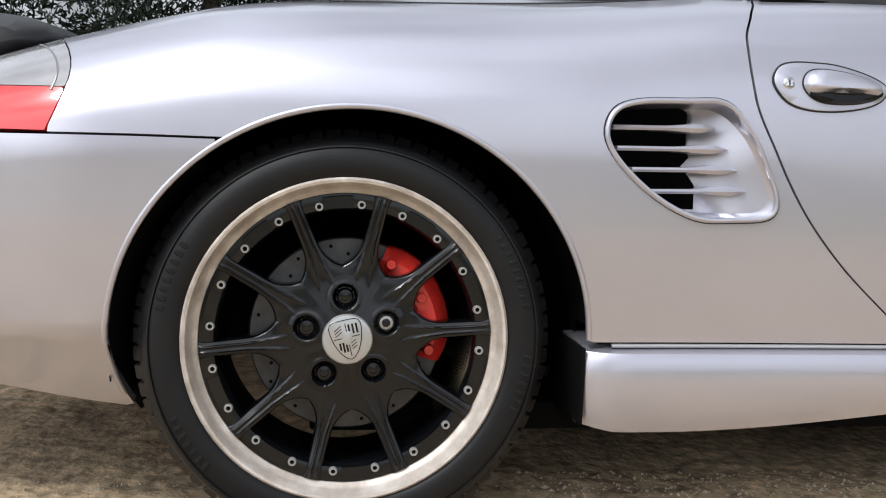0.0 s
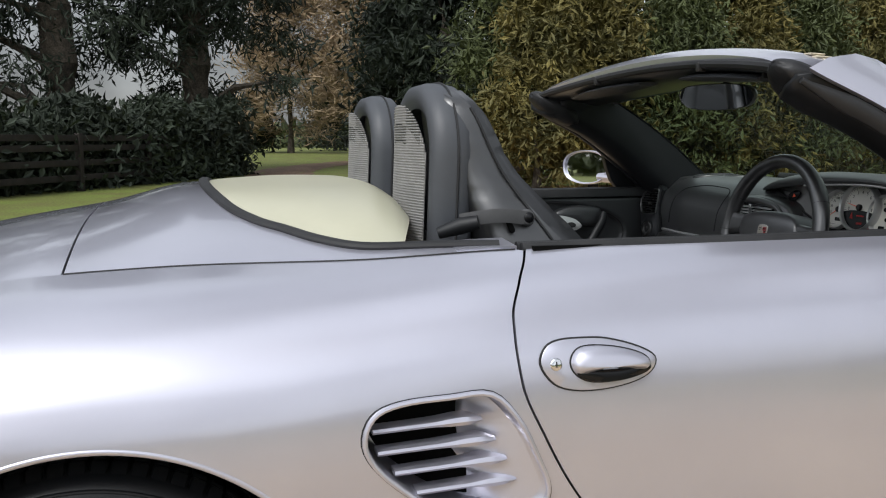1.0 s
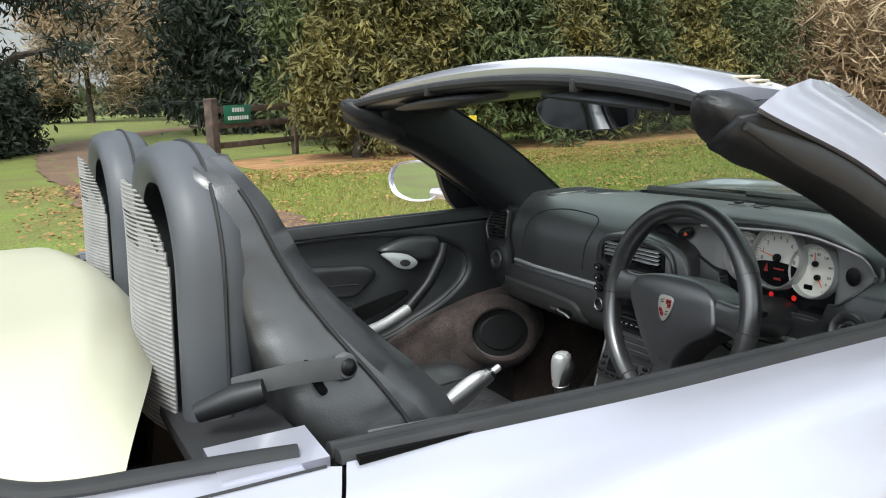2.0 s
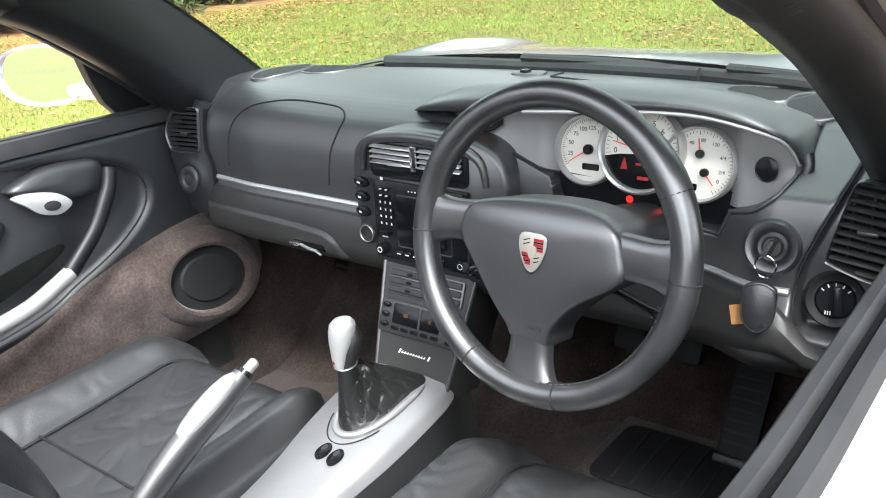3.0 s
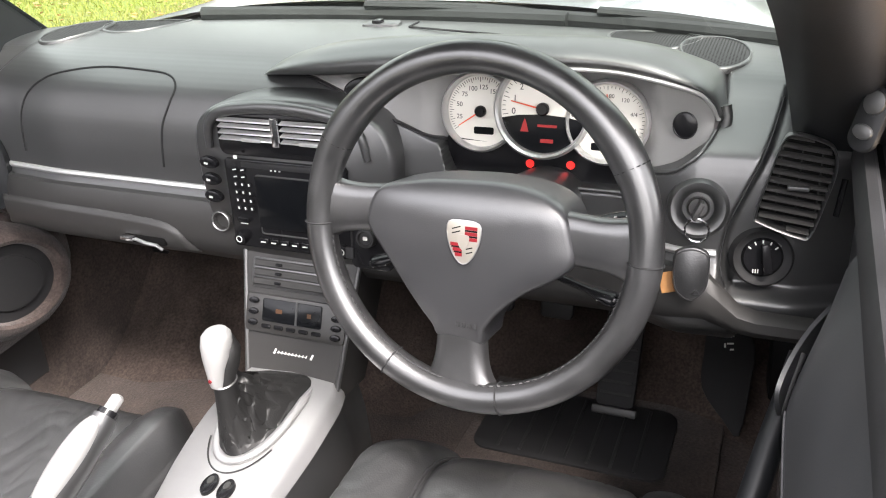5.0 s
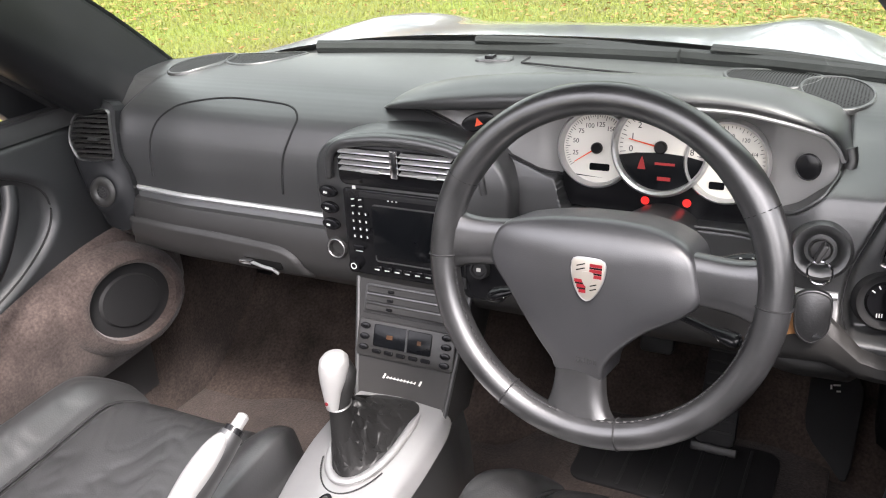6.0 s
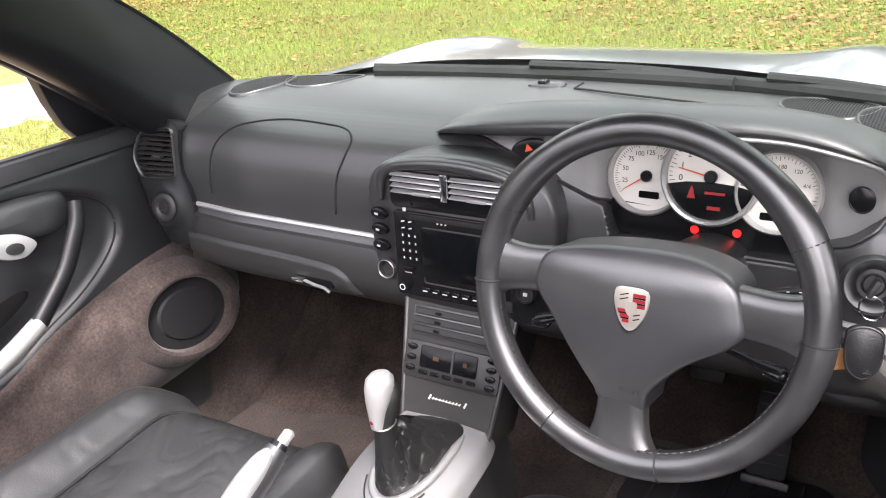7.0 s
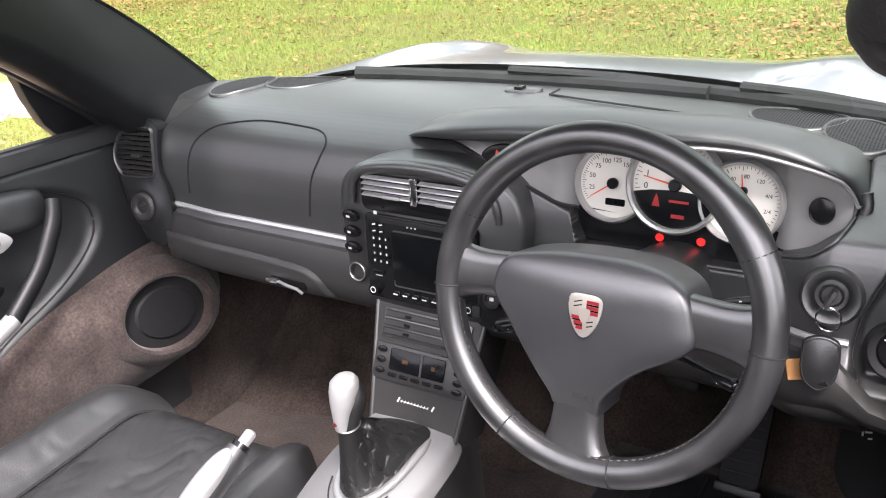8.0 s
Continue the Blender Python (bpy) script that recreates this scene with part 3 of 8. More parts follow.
# sills and side intakes
for sy in (-1, 1):
    rings = []
    for x in steps(0.378, 2.06, 70):
        zb = 0.168 + 0.055 * ease(0.5, 1.3, x) + 0.030 * max(0, 0.43 - x) / 0.05 * 0.3
        inn = 0.02 * max(0, 1 - (x - 0.378) / 0.05) ** 2
        rings.append([(x, sy * y, z) for y, z in ((0.725, zb + 0.02), (0.835 - inn, zb), (0.862 - inn, zb + 0.006), (0.874 - inn, zb + 0.03), (0.880 - inn, 0.25), (0.880 - inn, 0.288), (0.872 - inn, 0.303), (0.850 - inn, 0.309), (0.725, 0.312))])
    sill = part("sill", loft(rings), PAINT, car, "silver side skirt")
    part("sill_end", box((0.006, 0.145, 0.122), (0.3735, sy * 0.792, 0.248), 0.002), VOID, sill)
    part("sill_strip", tube([(x, sy * (half_width(x, 0.318) + 0.000), 0.3125) for x in steps(0.42, 1.80, 30)], 0.0032, 8), TRIM_SILVER, sill)

for sy, mir in ((-1, False), (1, True)):
    # bowl of the intake: the outline swept inwards, deep at its rear end
    rings = []
    cx, cz = 0.54, 0.61
    for k, (f, d) in enumerate(((1.0, 0.0), (0.985, 0.004), (0.965, 0.012), (0.95, 0.030))):
        ring = []
        for x, z in VENT:
            px, pz = cx + (x - cx) * f, cz + (z - cz) * f
            ring.append((px, sy * (half_width(x, z) - d * (0.10 + 0.90 * ease(0.672, 0.53, x))), pz))
        rings.append(ring)
    # the floor of the bowl slopes in towards the rear
    last = []
    for x, z in VENT:
        px, pz = cx + (x - cx) * 0.90, cz + (z - cz) * 0.90
        last.append((px, sy * (half_width(x, z) - 0.046 * (0.12 + 0.88 * ease(0.655, 0.53, px)) - 0.075 * ease(0.62, 0.44, px)), pz))
    rings.append(last)
    b = loft(rings, True, False)
    b2 = bmesh.new()
    top = [b2.verts.new(p) for p in last]
    mid = [b2.verts.new((cx + (p[0] - cx) * 0.5, sy * (half_width(0.54, p[2]) - 0.046 * (0.12 + 0.88 * ease(0.655, 0.53, cx + (p[0] - cx) * 0.5)) - 0.075 * ease(0.62, 0.44, cx + (p[0] - cx) * 0.5)), cz + (p[2] - cz) * 0.5)) for p in last]
    for i in range(len(top)):
        b2.faces.new((top[i - 1], top[i], mid[i], mid[i - 1]))
    b2.faces.new(mid)
    intake = part("side_intake", join(b, b2), PAINT, car, "silver side air intake with slats")
    # black sheet across the bowl puts the shade of the intake mouth into colour
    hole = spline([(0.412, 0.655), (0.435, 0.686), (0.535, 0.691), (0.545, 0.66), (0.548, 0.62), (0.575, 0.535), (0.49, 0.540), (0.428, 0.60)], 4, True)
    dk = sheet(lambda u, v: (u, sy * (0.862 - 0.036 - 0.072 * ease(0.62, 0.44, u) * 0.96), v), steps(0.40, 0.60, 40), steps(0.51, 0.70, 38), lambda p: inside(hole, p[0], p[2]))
    part("mouth_shade", dk, VOID, intake, "black sheet for the dark in the intake mouth")
    lipr = tube([(x, sy * (half_width(x, z) + 0.001), z) for x, z in VENT], 0.0045, 8, closed=True, up=(0, 1, 0))
    part("intake_rim", lipr, PAINT, intake)
    gap = [(0.54 + (x - 0.54) * 1.030, 0.61 + (z - 0.61) * 1.045) for x, z in VENT]
    part("intake_gap", tube([(x, sy * (half_width(x, z) + 0.0002), z) for x, z in gap], 0.0016, 6, closed=True, up=(0, 1, 0)), RUBBER, intake)
    for x0, x1, z in ((0.405, 0.573, 0.654), (0.412, 0.594, 0.622), (0.437, 0.612, 0.590), (0.470, 0.627, 0.557)):
        rr = []
        for x in steps(x0, x1, 14):
            t = (x - x0) / (x1 - x0)
            y = half_width(x, z) - 0.010
            h = 0.0036 * (1 if t < 0.9 else max(0.15, (1 - t) / 0.1)) * (1 + 0.8 * ease(0.5, 0.8, t))
            dep = 0.030 if t < 0.9 else 0.030 * max(0.3, (1 - t) / 0.1)
            rr.append([(x, sy * y, z + 0.004 * t), (x, sy * (y - 0.003), z + h + 0.004 * t), (x, sy * (y - dep), z + h + 0.006 * t), (x, sy * (y - dep), z - h + 0.002 * t), (x, sy * (y - 0.003), z - h + 0.004 * t)])
        part("slat", loft(rr), PAINT, intake)

# door handles
HAND = spline([(0.665, 0.735), (0.676, 0.759), (0.70, 0.768), (0.74, 0.769), (0.78, 0.766), (0.83, 0.752), (0.858, 0.735), (0.85, 0.715), (0.82, 0.701), (0.77, 0.693), (0.72, 0.694), (0.685, 0.706)], 4, True)
GRIP = spline([(0.712, 0.735), (0.722, 0.753), (0.745, 0.759), (0.79, 0.755), (0.83, 0.744), (0.846, 0.731), (0.838, 0.716), (0.80, 0.706), (0.75, 0.705), (0.722, 0.716)], 4, True)
for sy, dr in ((-1, door_r), (1, door_l)):
    def on_side(x, z, d):
        return (x, sy * (half_width(x, z) + d), z)

    def padded(outline, d0, d1, dc, k=0.94):
        cx, cz = sum(p[0] for p in outline) / len(outline), sum(p[1] for p in outline) / len(outline)
        rings = [[on_side(p[0], p[1], d0) for p in outline], [on_side(p[0], p[1], d1 * 0.6) for p in outline]]
        for f, d in ((k, d1), (0.7, dc), (0.4, dc), (0.1, dc)):
            rings.append([on_side(cx + (p[0] - cx) * f, cz + (p[1] - cz) * f, d) for p in outline])
        return loft(rings)
    seal = part("handle_gasket", tube([on_side(x, z, 0.001) for x, z in HAND], 0.0022, 6, closed=True, up=(0, 1, 0)), RUBBER, dr)
    hp = part("door_handle", padded(HAND, -0.003, 0.004, 0.005, 0.97), PAINT, dr, "silver pull-out door handle")
    rings = []
    cx, cz = 0.78, 0.729
    for f, d in ((1.0, 0.004), (0.97, 0.012), (0.88, 0.019), (0.6, 0.0222), (0.3, 0.0225), (0.03, 0.0225)):
        rings.append([on_side(cx + (p[0] - cx) * f, cz + (p[1] - cz) * f, d if p[1] > 0.728 else 0.004 + (d - 0.004) * max(0.0, 1 - (0.728 - p[1]) / 0.020)) for p in GRIP])
    part("grip", loft(rings), PAINT, dr, "silver grip of the door handle", 60)
    # black plate on the grip's lower half paints its dark reflection of the ground
    low_ = spline([(0.722, 0.724), (0.75, 0.7225), (0.80, 0.7225), (0.843, 0.727), (0.838, 0.716), (0.80, 0.7065), (0.75, 0.7055), (0.726, 0.714)], 4, True)
    part("grip_reflection", loft([[on_side(0.785 + (x - 0.785) * f, 0.7155 + (z - 0.7155) * f, d) for x, z in low_] for f, d in ((1.0, 0.004), (1.0, 0.0105), (0.92, 0.0125), (0.4, 0.0130), (0.05, 0.0130))]), GLOSS_BLACK, dr, "dark plate for the reflection on the grip's underside", 60)
    part("grip_gap", tube([on_side(x, z, 0.0055) for x, z in GRIP], 0.0014, 6, closed=True, up=(0, 1, 0)), RUBBER, dr)
    lk = frame_at(on_side(0.689, 0.734, 0.003), (0, sy, 0.2))
    part("lock", lathe([(0.0001, 0.004), (0.008, 0.004), (0.0095, 0.003), (0.0105, 0.0)], 24, lk), CHROME, dr, "round key lock")
    part("keyhole", box((0.0016, 0.009, 0.002), (0, 0, 0), 0, lk @ Matrix.Translation((0, 0, 0.004))), RUBBER, dr)


# ---- wheels ----
def road_wheel(x0, sy, sweep, name_label):
    """One wheel with its brake; local x along the car, y up, z outwards."""
    camber = radians(3.1 * 1) if x0 < 1 else radians(1)
    outward = Vector((0, sy * math.cos(camber), math.sin(camber)))
    y_face = sy * 0.865
    m = frame_at((x0, y_face, 0.320), outward)
    if sy > 0:
        m = m @ Matrix.Rotation(0, 4, "Z")
    R = 0.3215
    prof = [(0.238, -0.235), (0.247, -0.242), (0.275, -0.246), (0.300, -0.240), (0.310, -0.222), (0.3165, -0.19), (0.3185, -0.12), (0.3165, -0.07), (0.312, -0.042), (0.305, -0.020), (0.297, -0.004), (0.285, 0.006), (0.268, 0.010), (0.254, 0.008), (0.246, 0.004), (0.240, -0.004)]
    tyre = part("road_wheel", lathe(prof, 96, m, None, True), TYRE, car, name_label, 30)
    # tread blocks at the shoulder
    b = bmesh.new()
    for k in range(72):
        a = 2 * math.pi * k / 72
        for r, z, sz in ((0.3045, -0.027, (0.0235, 0.008, 0.040)), (0.3155, -0.078, (0.022, 0.008, 0.045)), (0.3185, -0.130, (0.022, 0.008, 0.045)), (0.3185, -0.185, (0.022, 0.008, 0.045))):
            mm = m @ Matrix.Rotation(a, 4, "Z") @ Matrix.Translation((r, 0, z)) @ (Matrix.Rotation(radians(-38), 4, "Y") if z > -0.04 else Matrix()) @ Matrix.Rotation(radians(90), 4, "Z")
            box(sz, (0, 0, 0), 0.0025, mm, b, 1)
    part("tread", b, TYRE, tyre)
    # raised band and plain bars of lettering on the sidewall
    part("sidewall_band", lathe([(0.2875, 0.0035), (0.2885, 0.0065), (0.2905, 0.0060), (0.2915, 0.0000)], 96, m, None, True), TYRE, tyre)
    b = bmesh.new()
    for a0, n, w in ((-22, 7, 0.010), (12, 9, 0.009), (150, 8, 0.010), (205, 7, 0.010)):
        for k in range(n):
            mm = m @ Matrix.Rotation(radians(a0 + k * 2.9), 4, "Z") @ Matrix.Translation((0.276, 0, 0.0095))
            box((0.013, w * 0.6, 0.0022), (0, 0, 0), 0.0006, mm, b, 1)
    stuff(part("sidewall_lettering", b, TYRE, tyre, "moulded bars of sidewall lettering"))
    lip = [(0.2435, -0.006), (0.2440, 0.004), (0.2405, 0.0075), (0.2365, 0.0065), (0.2335, 0.001), (0.2305, -0.008), (0.2265, -0.014), (0.2215, -0.017), (0.220, -0.030), (0.235, -0.24), (0.243, -0.24), (0.243, -0.03)]
    part("rim_lip", lathe(lip, 96, m, None, True), RIM_LIP, tyre, "dull oxidised outer rim lip")
    ring = [(0.2215, -0.024), (0.2210, -0.0195), (0.216, -0.0185), (0.206, -0.0190), (0.199, -0.0205), (0.1955, -0.027), (0.194, -0.045), (0.20, -0.20), (0.215, -0.20)]
    part("rim_barrel", lathe(ring, 96, m, None, True), RIM_BLACK, tyre)
    # spider: ten slender spokes with twin ridges, flaring into a dished hub with five bolt pockets
    bolts = [radians(94 + 72 * k) if sy < 0 else radians(86 - 72 * k) for k in range(5)]
    base_z = curve((0.030, 0.05, 0.07, 0.10, 0.13, 0.17, 0.21, 0.2205), (-0.0120, -0.0170, -0.0215, -0.0240, -0.0225, -0.0190, -0.0135, -0.0135))
    for k in range(10):
        a = radians(5 + 36 * k) if sy < 0 else radians(175 - 36 * k)
        rr = []
        for t in steps(0, 1, 58):
            r = 0.032 + (0.2200 - 0.032) * t
            w = min(0.0115 + 0.0035 * (1 - t) + 0.0215 * (max(0, 0.150 - r) / 0.045) ** 2.2, r * 0.3255) + 0.004 * (max(0, t - 0.92) * 12) ** 2
            open_ = ease(0.096, 0.120, r)
            z = base_z(r)
            rq = 0.0040 + 0.0075 * max(0, (0.16 - r) / 0.08) ** 1.5
            amp = 0.0026 * ease(0.078, 0.105, r) * ease(0.2200, 0.215, r)
            row = [(r, -w, z - 0.032 - 0.012 * (1 - t))]
            for c in steps(-1, 1, 32):
                q = c * w
                h = z + amp * math.exp(-((abs(q) - rq) / 0.0016) ** 2) - 0.0030 * open_ * c * c - 0.0065 * open_ * max(0, (abs(c) - 0.80) / 0.20) ** 2
                px_, py_ = r * math.cos(a) - q * math.sin(a), r * math.sin(a) + q * math.cos(a)
                d = min(math.hypot(px_ - 0.0635 * math.cos(e), py_ - 0.0635 * math.sin(e)) for e in bolts)
                h += 0.0022 * math.exp(-((d - 0.0215) / 0.0040) ** 2) - 0.0130 * ease(0.0190, 0.0150, d)
                row.append((r, q, h))
            row.append((r, w, z - 0.032 - 0.012 * (1 - t)))
            rr.append(row)
        b = loft(rr)
        bmesh.ops.transform(b, matrix=m @ Matrix.Rotation(a, 4, "Z"), verts=b.verts)
        part("spoke", b, RIM_BLACK, tyre, "", 50)
        # flat pad on the rim ring between two bolts
        am = a + radians(18)
        rr = [[(r * math.cos(am + da), r * math.sin(am + da), h) for r, h in ((0.1965, -0.0215), (0.1980, -0.0158), (0.2160, -0.0152), (0.2180, -0.0200))] for da in steps(radians(-6.2), radians(6.2), 6)]
        b = loft(rr)
        bmesh.ops.transform(b, matrix=m, verts=b.verts)
        part("rim_pad", b, RIM_BLACK, tyre, "", 30)
    part("hub", lathe([(0.0001, -0.013), (0.034, -0.013), (0.040, -0.036), (0.074, -0.040), (0.074, -0.09)], 60, m, caps=False), RIM_BLACK, tyre)
    for k in range(5):
        mm = m @ Matrix.Rotation(bolts[k], 4, "Z") @ Matrix.Translation((0.0635, 0, -0.0330))
        hexa = [(0.0098 * math.cos(math.pi * q / 3), 0.0098 * math.sin(math.pi * q / 3)) for q in range(6)]
        part("wheel_bolt", lathe([(0.0001, 0.003), (0.0062, 0.003), (0.0066, 0.0100), (0.0104, 0.0095), (0.0122, 0.006), (0.0132, 0.0)], 24, mm), DULL_METAL if k == 4 and sy < 0 else RIM_BLACK, tyre)
        part("bolt_hex", plate(hexa, 0.0085, 0.0006, mm), RIM_BLACK, tyre)
    for k in range(20):
        a = radians(85.2 - 18 * k)
        mm = m @ Matrix.Rotation(a, 4, "Z") @ Matrix.Translation((0.204, 0, -0.0180))
        part("rim_bolt", lathe([(0.0034, 0.001), (0.0036, 0.0050), (0.0056, 0.0050), (0.0066, 0.003), (0.0066, -0.002), (0.0034, -0.002)], 16, mm, None, True), TRIM_SILVER, tyre)
        part("bolt_socket", lathe([(0.0001, 0.0024), (0.0037, 0.0024), (0.0037, 0.0)], 8, mm), VOID, tyre)
    cap = part("centre_cap", lathe([(0.0001, -0.0045), (0.030, -0.0055), (0.0365, -0.0075), (0.0385, -0.011), (0.0385, -0.02)], 48, m), TRIM_SILVER, tyre, "silver centre cap with plain crest shape")
    shield = spline([(0, 0.030), (0.022, 0.027), (0.023, 0.006), (0.014, -0.018), (0, -0.030), (-0.014, -0.018), (-0.023, 0.006), (-0.022, 0.027)], 3, True)
    turn = m @ Matrix.Rotation(radians(14), 4, "Z") @ Matrix.Translation((0, 0, -0.0062))
    part("crest", plate([p[:2] for p in shield], 0.0016, 0.0004, turn), TRIM_SILVER, tyre)
    part("crest_rim", tube([turn @ Vector((p[0], p[1], 0.0014)) for p in shield], 0.0008, 5, closed=True), RIM_BLACK, tyre)
    b = bmesh.new()
    for q in (-1, 0, 1):
        box((0.0030, 0.0150, 0.001), (0, 0, 0), 0, turn @ Matrix.Translation((0.0115 + q * 0.0058, 0.0150, 0.0014)), b)
        box((0.0030, 0.0150 - 0.004 * (q == -1), 0.001), (0, 0, 0), 0, turn @ Matrix.Translation((-0.0075 + q * 0.0048, -0.0105 + 0.002 * (q == -1), 0.0014)), b)
        box((0.0130, 0.0011, 0.001), (0, 0, 0), 0, turn @ Matrix.Translation((-0.0110, 0.0150 + q * 0.0045, 0.0014)) @ Matrix.Rotation(0.5, 4, "Z"), b)
        box((0.0090, 0.0011, 0.001), (0, 0, 0), 0, turn @ Matrix.Translation((0.0085, -0.0085 + q * 0.0045, 0.0014)) @ Matrix.Rotation(0.5, 4, "Z"), b)
    box((0.040, 0.0012, 0.001), (0, 0, 0), 0, turn @ Matrix.Translation((0, 0.0035, 0.0014)), b)
    box((0.0012, 0.050, 0.001), (0, 0, 0), 0, turn @ Matrix.Translation((0.0012, 0, 0.0014)), b)
    part("crest_bars", b, RIM_BLACK, tyre)
    part("crest_centre", plate([(p[0] * 0.34, p[1] * 0.34 + 0.002) for p in shield], 0.0012, 0.0003, turn @ Matrix.Translation((0, 0, 0.0014))), TRIM_SILVER, tyre)
    # brake behind
    holes = [(r, a) for r, n, o in ((0.098, 16, 0), (0.112, 16, 8), (0.126, 16, 0), (0.140, 16, 8)) for a in (2 * math.pi * (k + o / 16) / n for k in range(n))]
    disc = part("brake_disc", lathe([(0.07, -0.075), (0.085, -0.078), (0.150, -0.078), (0.153, -0.084), (0.150, -0.104), (0.07, -0.10)], 72, m, None, True), DISC, tyre, "drilled steel brake disc")
    b = bmesh.new()
    for r, a in holes:
        lathe([(0.0001, 0.0008), (0.0030, 0.0008), (0.0030, 0)], 8, m @ Matrix.Rotation(a, 4, "Z") @ Matrix.Translation((r, 0, -0.0785)), b)
    stuff(part("disc_holes", b, VOID, tyre))
    ca = radians(25) if sy < 0 else radians(155)
    rings = []
    for t in steps(-0.72, 0.72, 20):
        w0, w1 = 0.098 + 0.010 * abs(t / 0.72) ** 3, 0.162 - 0.012 * abs(t / 0.72) ** 3
        bul = 0.010 * (1 - (t / 0.72) ** 4)
        rings.append([(r * math.cos(ca + t), r * math.sin(ca + t), z) for r, z in ((w0, -0.074), (w0 + 0.006, -0.064 + bul * 0.3), (w0 + 0.02, -0.058 + bul), (w1 - 0.02, -0.056 + bul), (w1, -0.066), (w1 + 0.004, -0.08), (w1, -0.125), (w0, -0.125))])
    b = loft(rings)
    bmesh.ops.transform(b, matrix=m, verts=b.verts)
    cal = part("brake_caliper", b, CALIPER, tyre, "bright red brake caliper")
    for t in (-0.60, 0.05, 0.60):
        mm = m @ Matrix.Rotation(ca + t, 4, "Z") @ Matrix.Translation((0.130, 0, -0.056))
        part("caliper_bolt", lathe([(0.0001, 0.014), (0.007, 0.014), (0.0085, 0.010), (0.010, 0.0)], 18, mm), CALIPER, tyre)
    # wheel well
    well = [(0.352, 0.005), (0.372, 0.0), (0.376, -0.05), (0.376, -0.10), (0.376, -0.40), (0.30, -0.42), (0.0001, -0.42)]
    mw = frame_at((ARCH_R[0] if x0 < 1 else 2.415, sy * 0.845, 0.303), (0, sy, 0))
    if x0 > 1:
        well = [(r_, max(h_, -0.135)) for r_, h_ in well[:4]]
    b = lathe(well[1:], 72, mw, caps=False)
    bmesh.ops.delete(b, geom=[f for f in b.faces if f.calc_center_median().z < (0.19 if f.calc_center_median().x > ARCH_R[0] else 0.245) or (f.calc_center_median().x < ARCH_R[0] and f.calc_center_median().z < 0.36 and abs(f.calc_center_median().y) > 0.79) or (f.calc_center_median().z < 0.335 and abs(f.calc_center_median().y) > 0.74 and f.calc_center_median().x > (ARCH_R[0] if x0 < 1 else 2.415))], context="FACES")
    part("wheel_well", b, VOID, car)
    return tyre


for x0, sy, lb in ((0.006, -1, "black multi-spoke alloy wheel with pale rim lip and red caliper"), (0.006, 1, "black multi-spoke alloy wheel"), (2.415, -1, "black multi-spoke alloy wheel"), (2.415, 1, "black multi-spoke alloy wheel")):
    road_wheel(x0, sy, 0, lb)
part("underbody", box((3.2, 1.45, 0.05), (1.55, 0, 0.160), 0.01), VOID, car)
part("suspension_arm", tube([(0.02, -0.35, 0.26), (0.26, -0.64, 0.235), (0.36, -0.70, 0.235)], 0.016, 8, flat=0.6), MATT_BLACK, car)

# ---- cockpit tub ----
b = box((1.62, 1.41, 0.03), (1.50, 0, 0.205), 0.005)
part("carpet", b, CARPET, car, "worn brown-black carpet in the footwells")


def toe_board(u, v):
    """Carpet rising from the floor to the bulkhead; the driver's footwell is deeper."""
    y = -0.70 + 1.40 * v
    deep = 0.17 * ease(0.02, -0.10, y) - 0.05 * ease(0.45, 0.62, abs(y))
    wob = 0.010 * noise.noise(Vector((y * 6, u * 5, 2.0)))
    return (1.90 + deep + (0.27 - 0.4 * deep) * min(1, u * 1.7) ** 0.9 - 0.10 * max(0, u - 0.65) + wob, y, 0.215 + 0.52 * u ** 1.5 + wob * 0.6)


part("bulkhead_carpet", sheet(toe_board, steps(0, 1, 30), steps(0, 1, 60)), CARPET, car, "worn brown carpet on the toe board", 70)
for sy in (-1, 1):
    part("side_carpet", sheet(lambda u, v: (0.70 + 1.62 * u, sy * (0.700 + 0.01 * v), 0.22 + 0.34 * v), steps(0, 1, 20), steps(0, 1, 10), None, 0.01), CARPET, car)
part("rear_bulkhead", sheet(lambda u, v: (0.66 + 0.05 * math.sin(v * 3), -0.62 + 1.24 * u, 0.24 + 0.63 * v), steps(0, 1, 20), steps(0, 1, 10), None, 0.01), CARPET, car, "carpeted bulkhead behind the seats")
part("rear_shelf", box((0.12, 1.20, 0.02), (0.64, 0, 0.862), 0.006), MATT_BLACK, car)


# ---- dashboard ----
DASH_P = [(1.735, 0.640), (1.690, 0.655), (1.652, 0.682), (1.642, 0.712), (1.650, 0.745), (1.664, 0.768), (1.668, 0.785), (1.672, 0.830), (1.680, 0.872), (1.700, 0.912), (1.740, 0.940), (1.800, 0.952), (1.880, 0.957), (1.960, 0.955), (2.040, 0.946), (2.075, 0.935)]
dash_line = spline([(p[0], p[1], 0) for p in DASH_P], 5)


FACE_T = curve((-0.534, -0.530, -0.525, -0.511, -0.457, -0.415, -0.366, -0.25, -0.14, -0.05, 0.032, 0.072), (0.912, 0.924, 0.933, 0.9465, 0.9620, 0.9680, 0.970, 0.965, 0.9565, 0.9465, 0.938, 0.931))
FACE_B = curve((-0.534, -0.530, -0.525, -0.515, -0.486, -0.449, -0.43, -0.215, -0.16, -0.112, -0.03, 0.032), (0.912, 0.900, 0.892, 0.880, 0.860, 0.853, 0.853, 0.864, 0.881, 0.898, 0.924, 0.938))
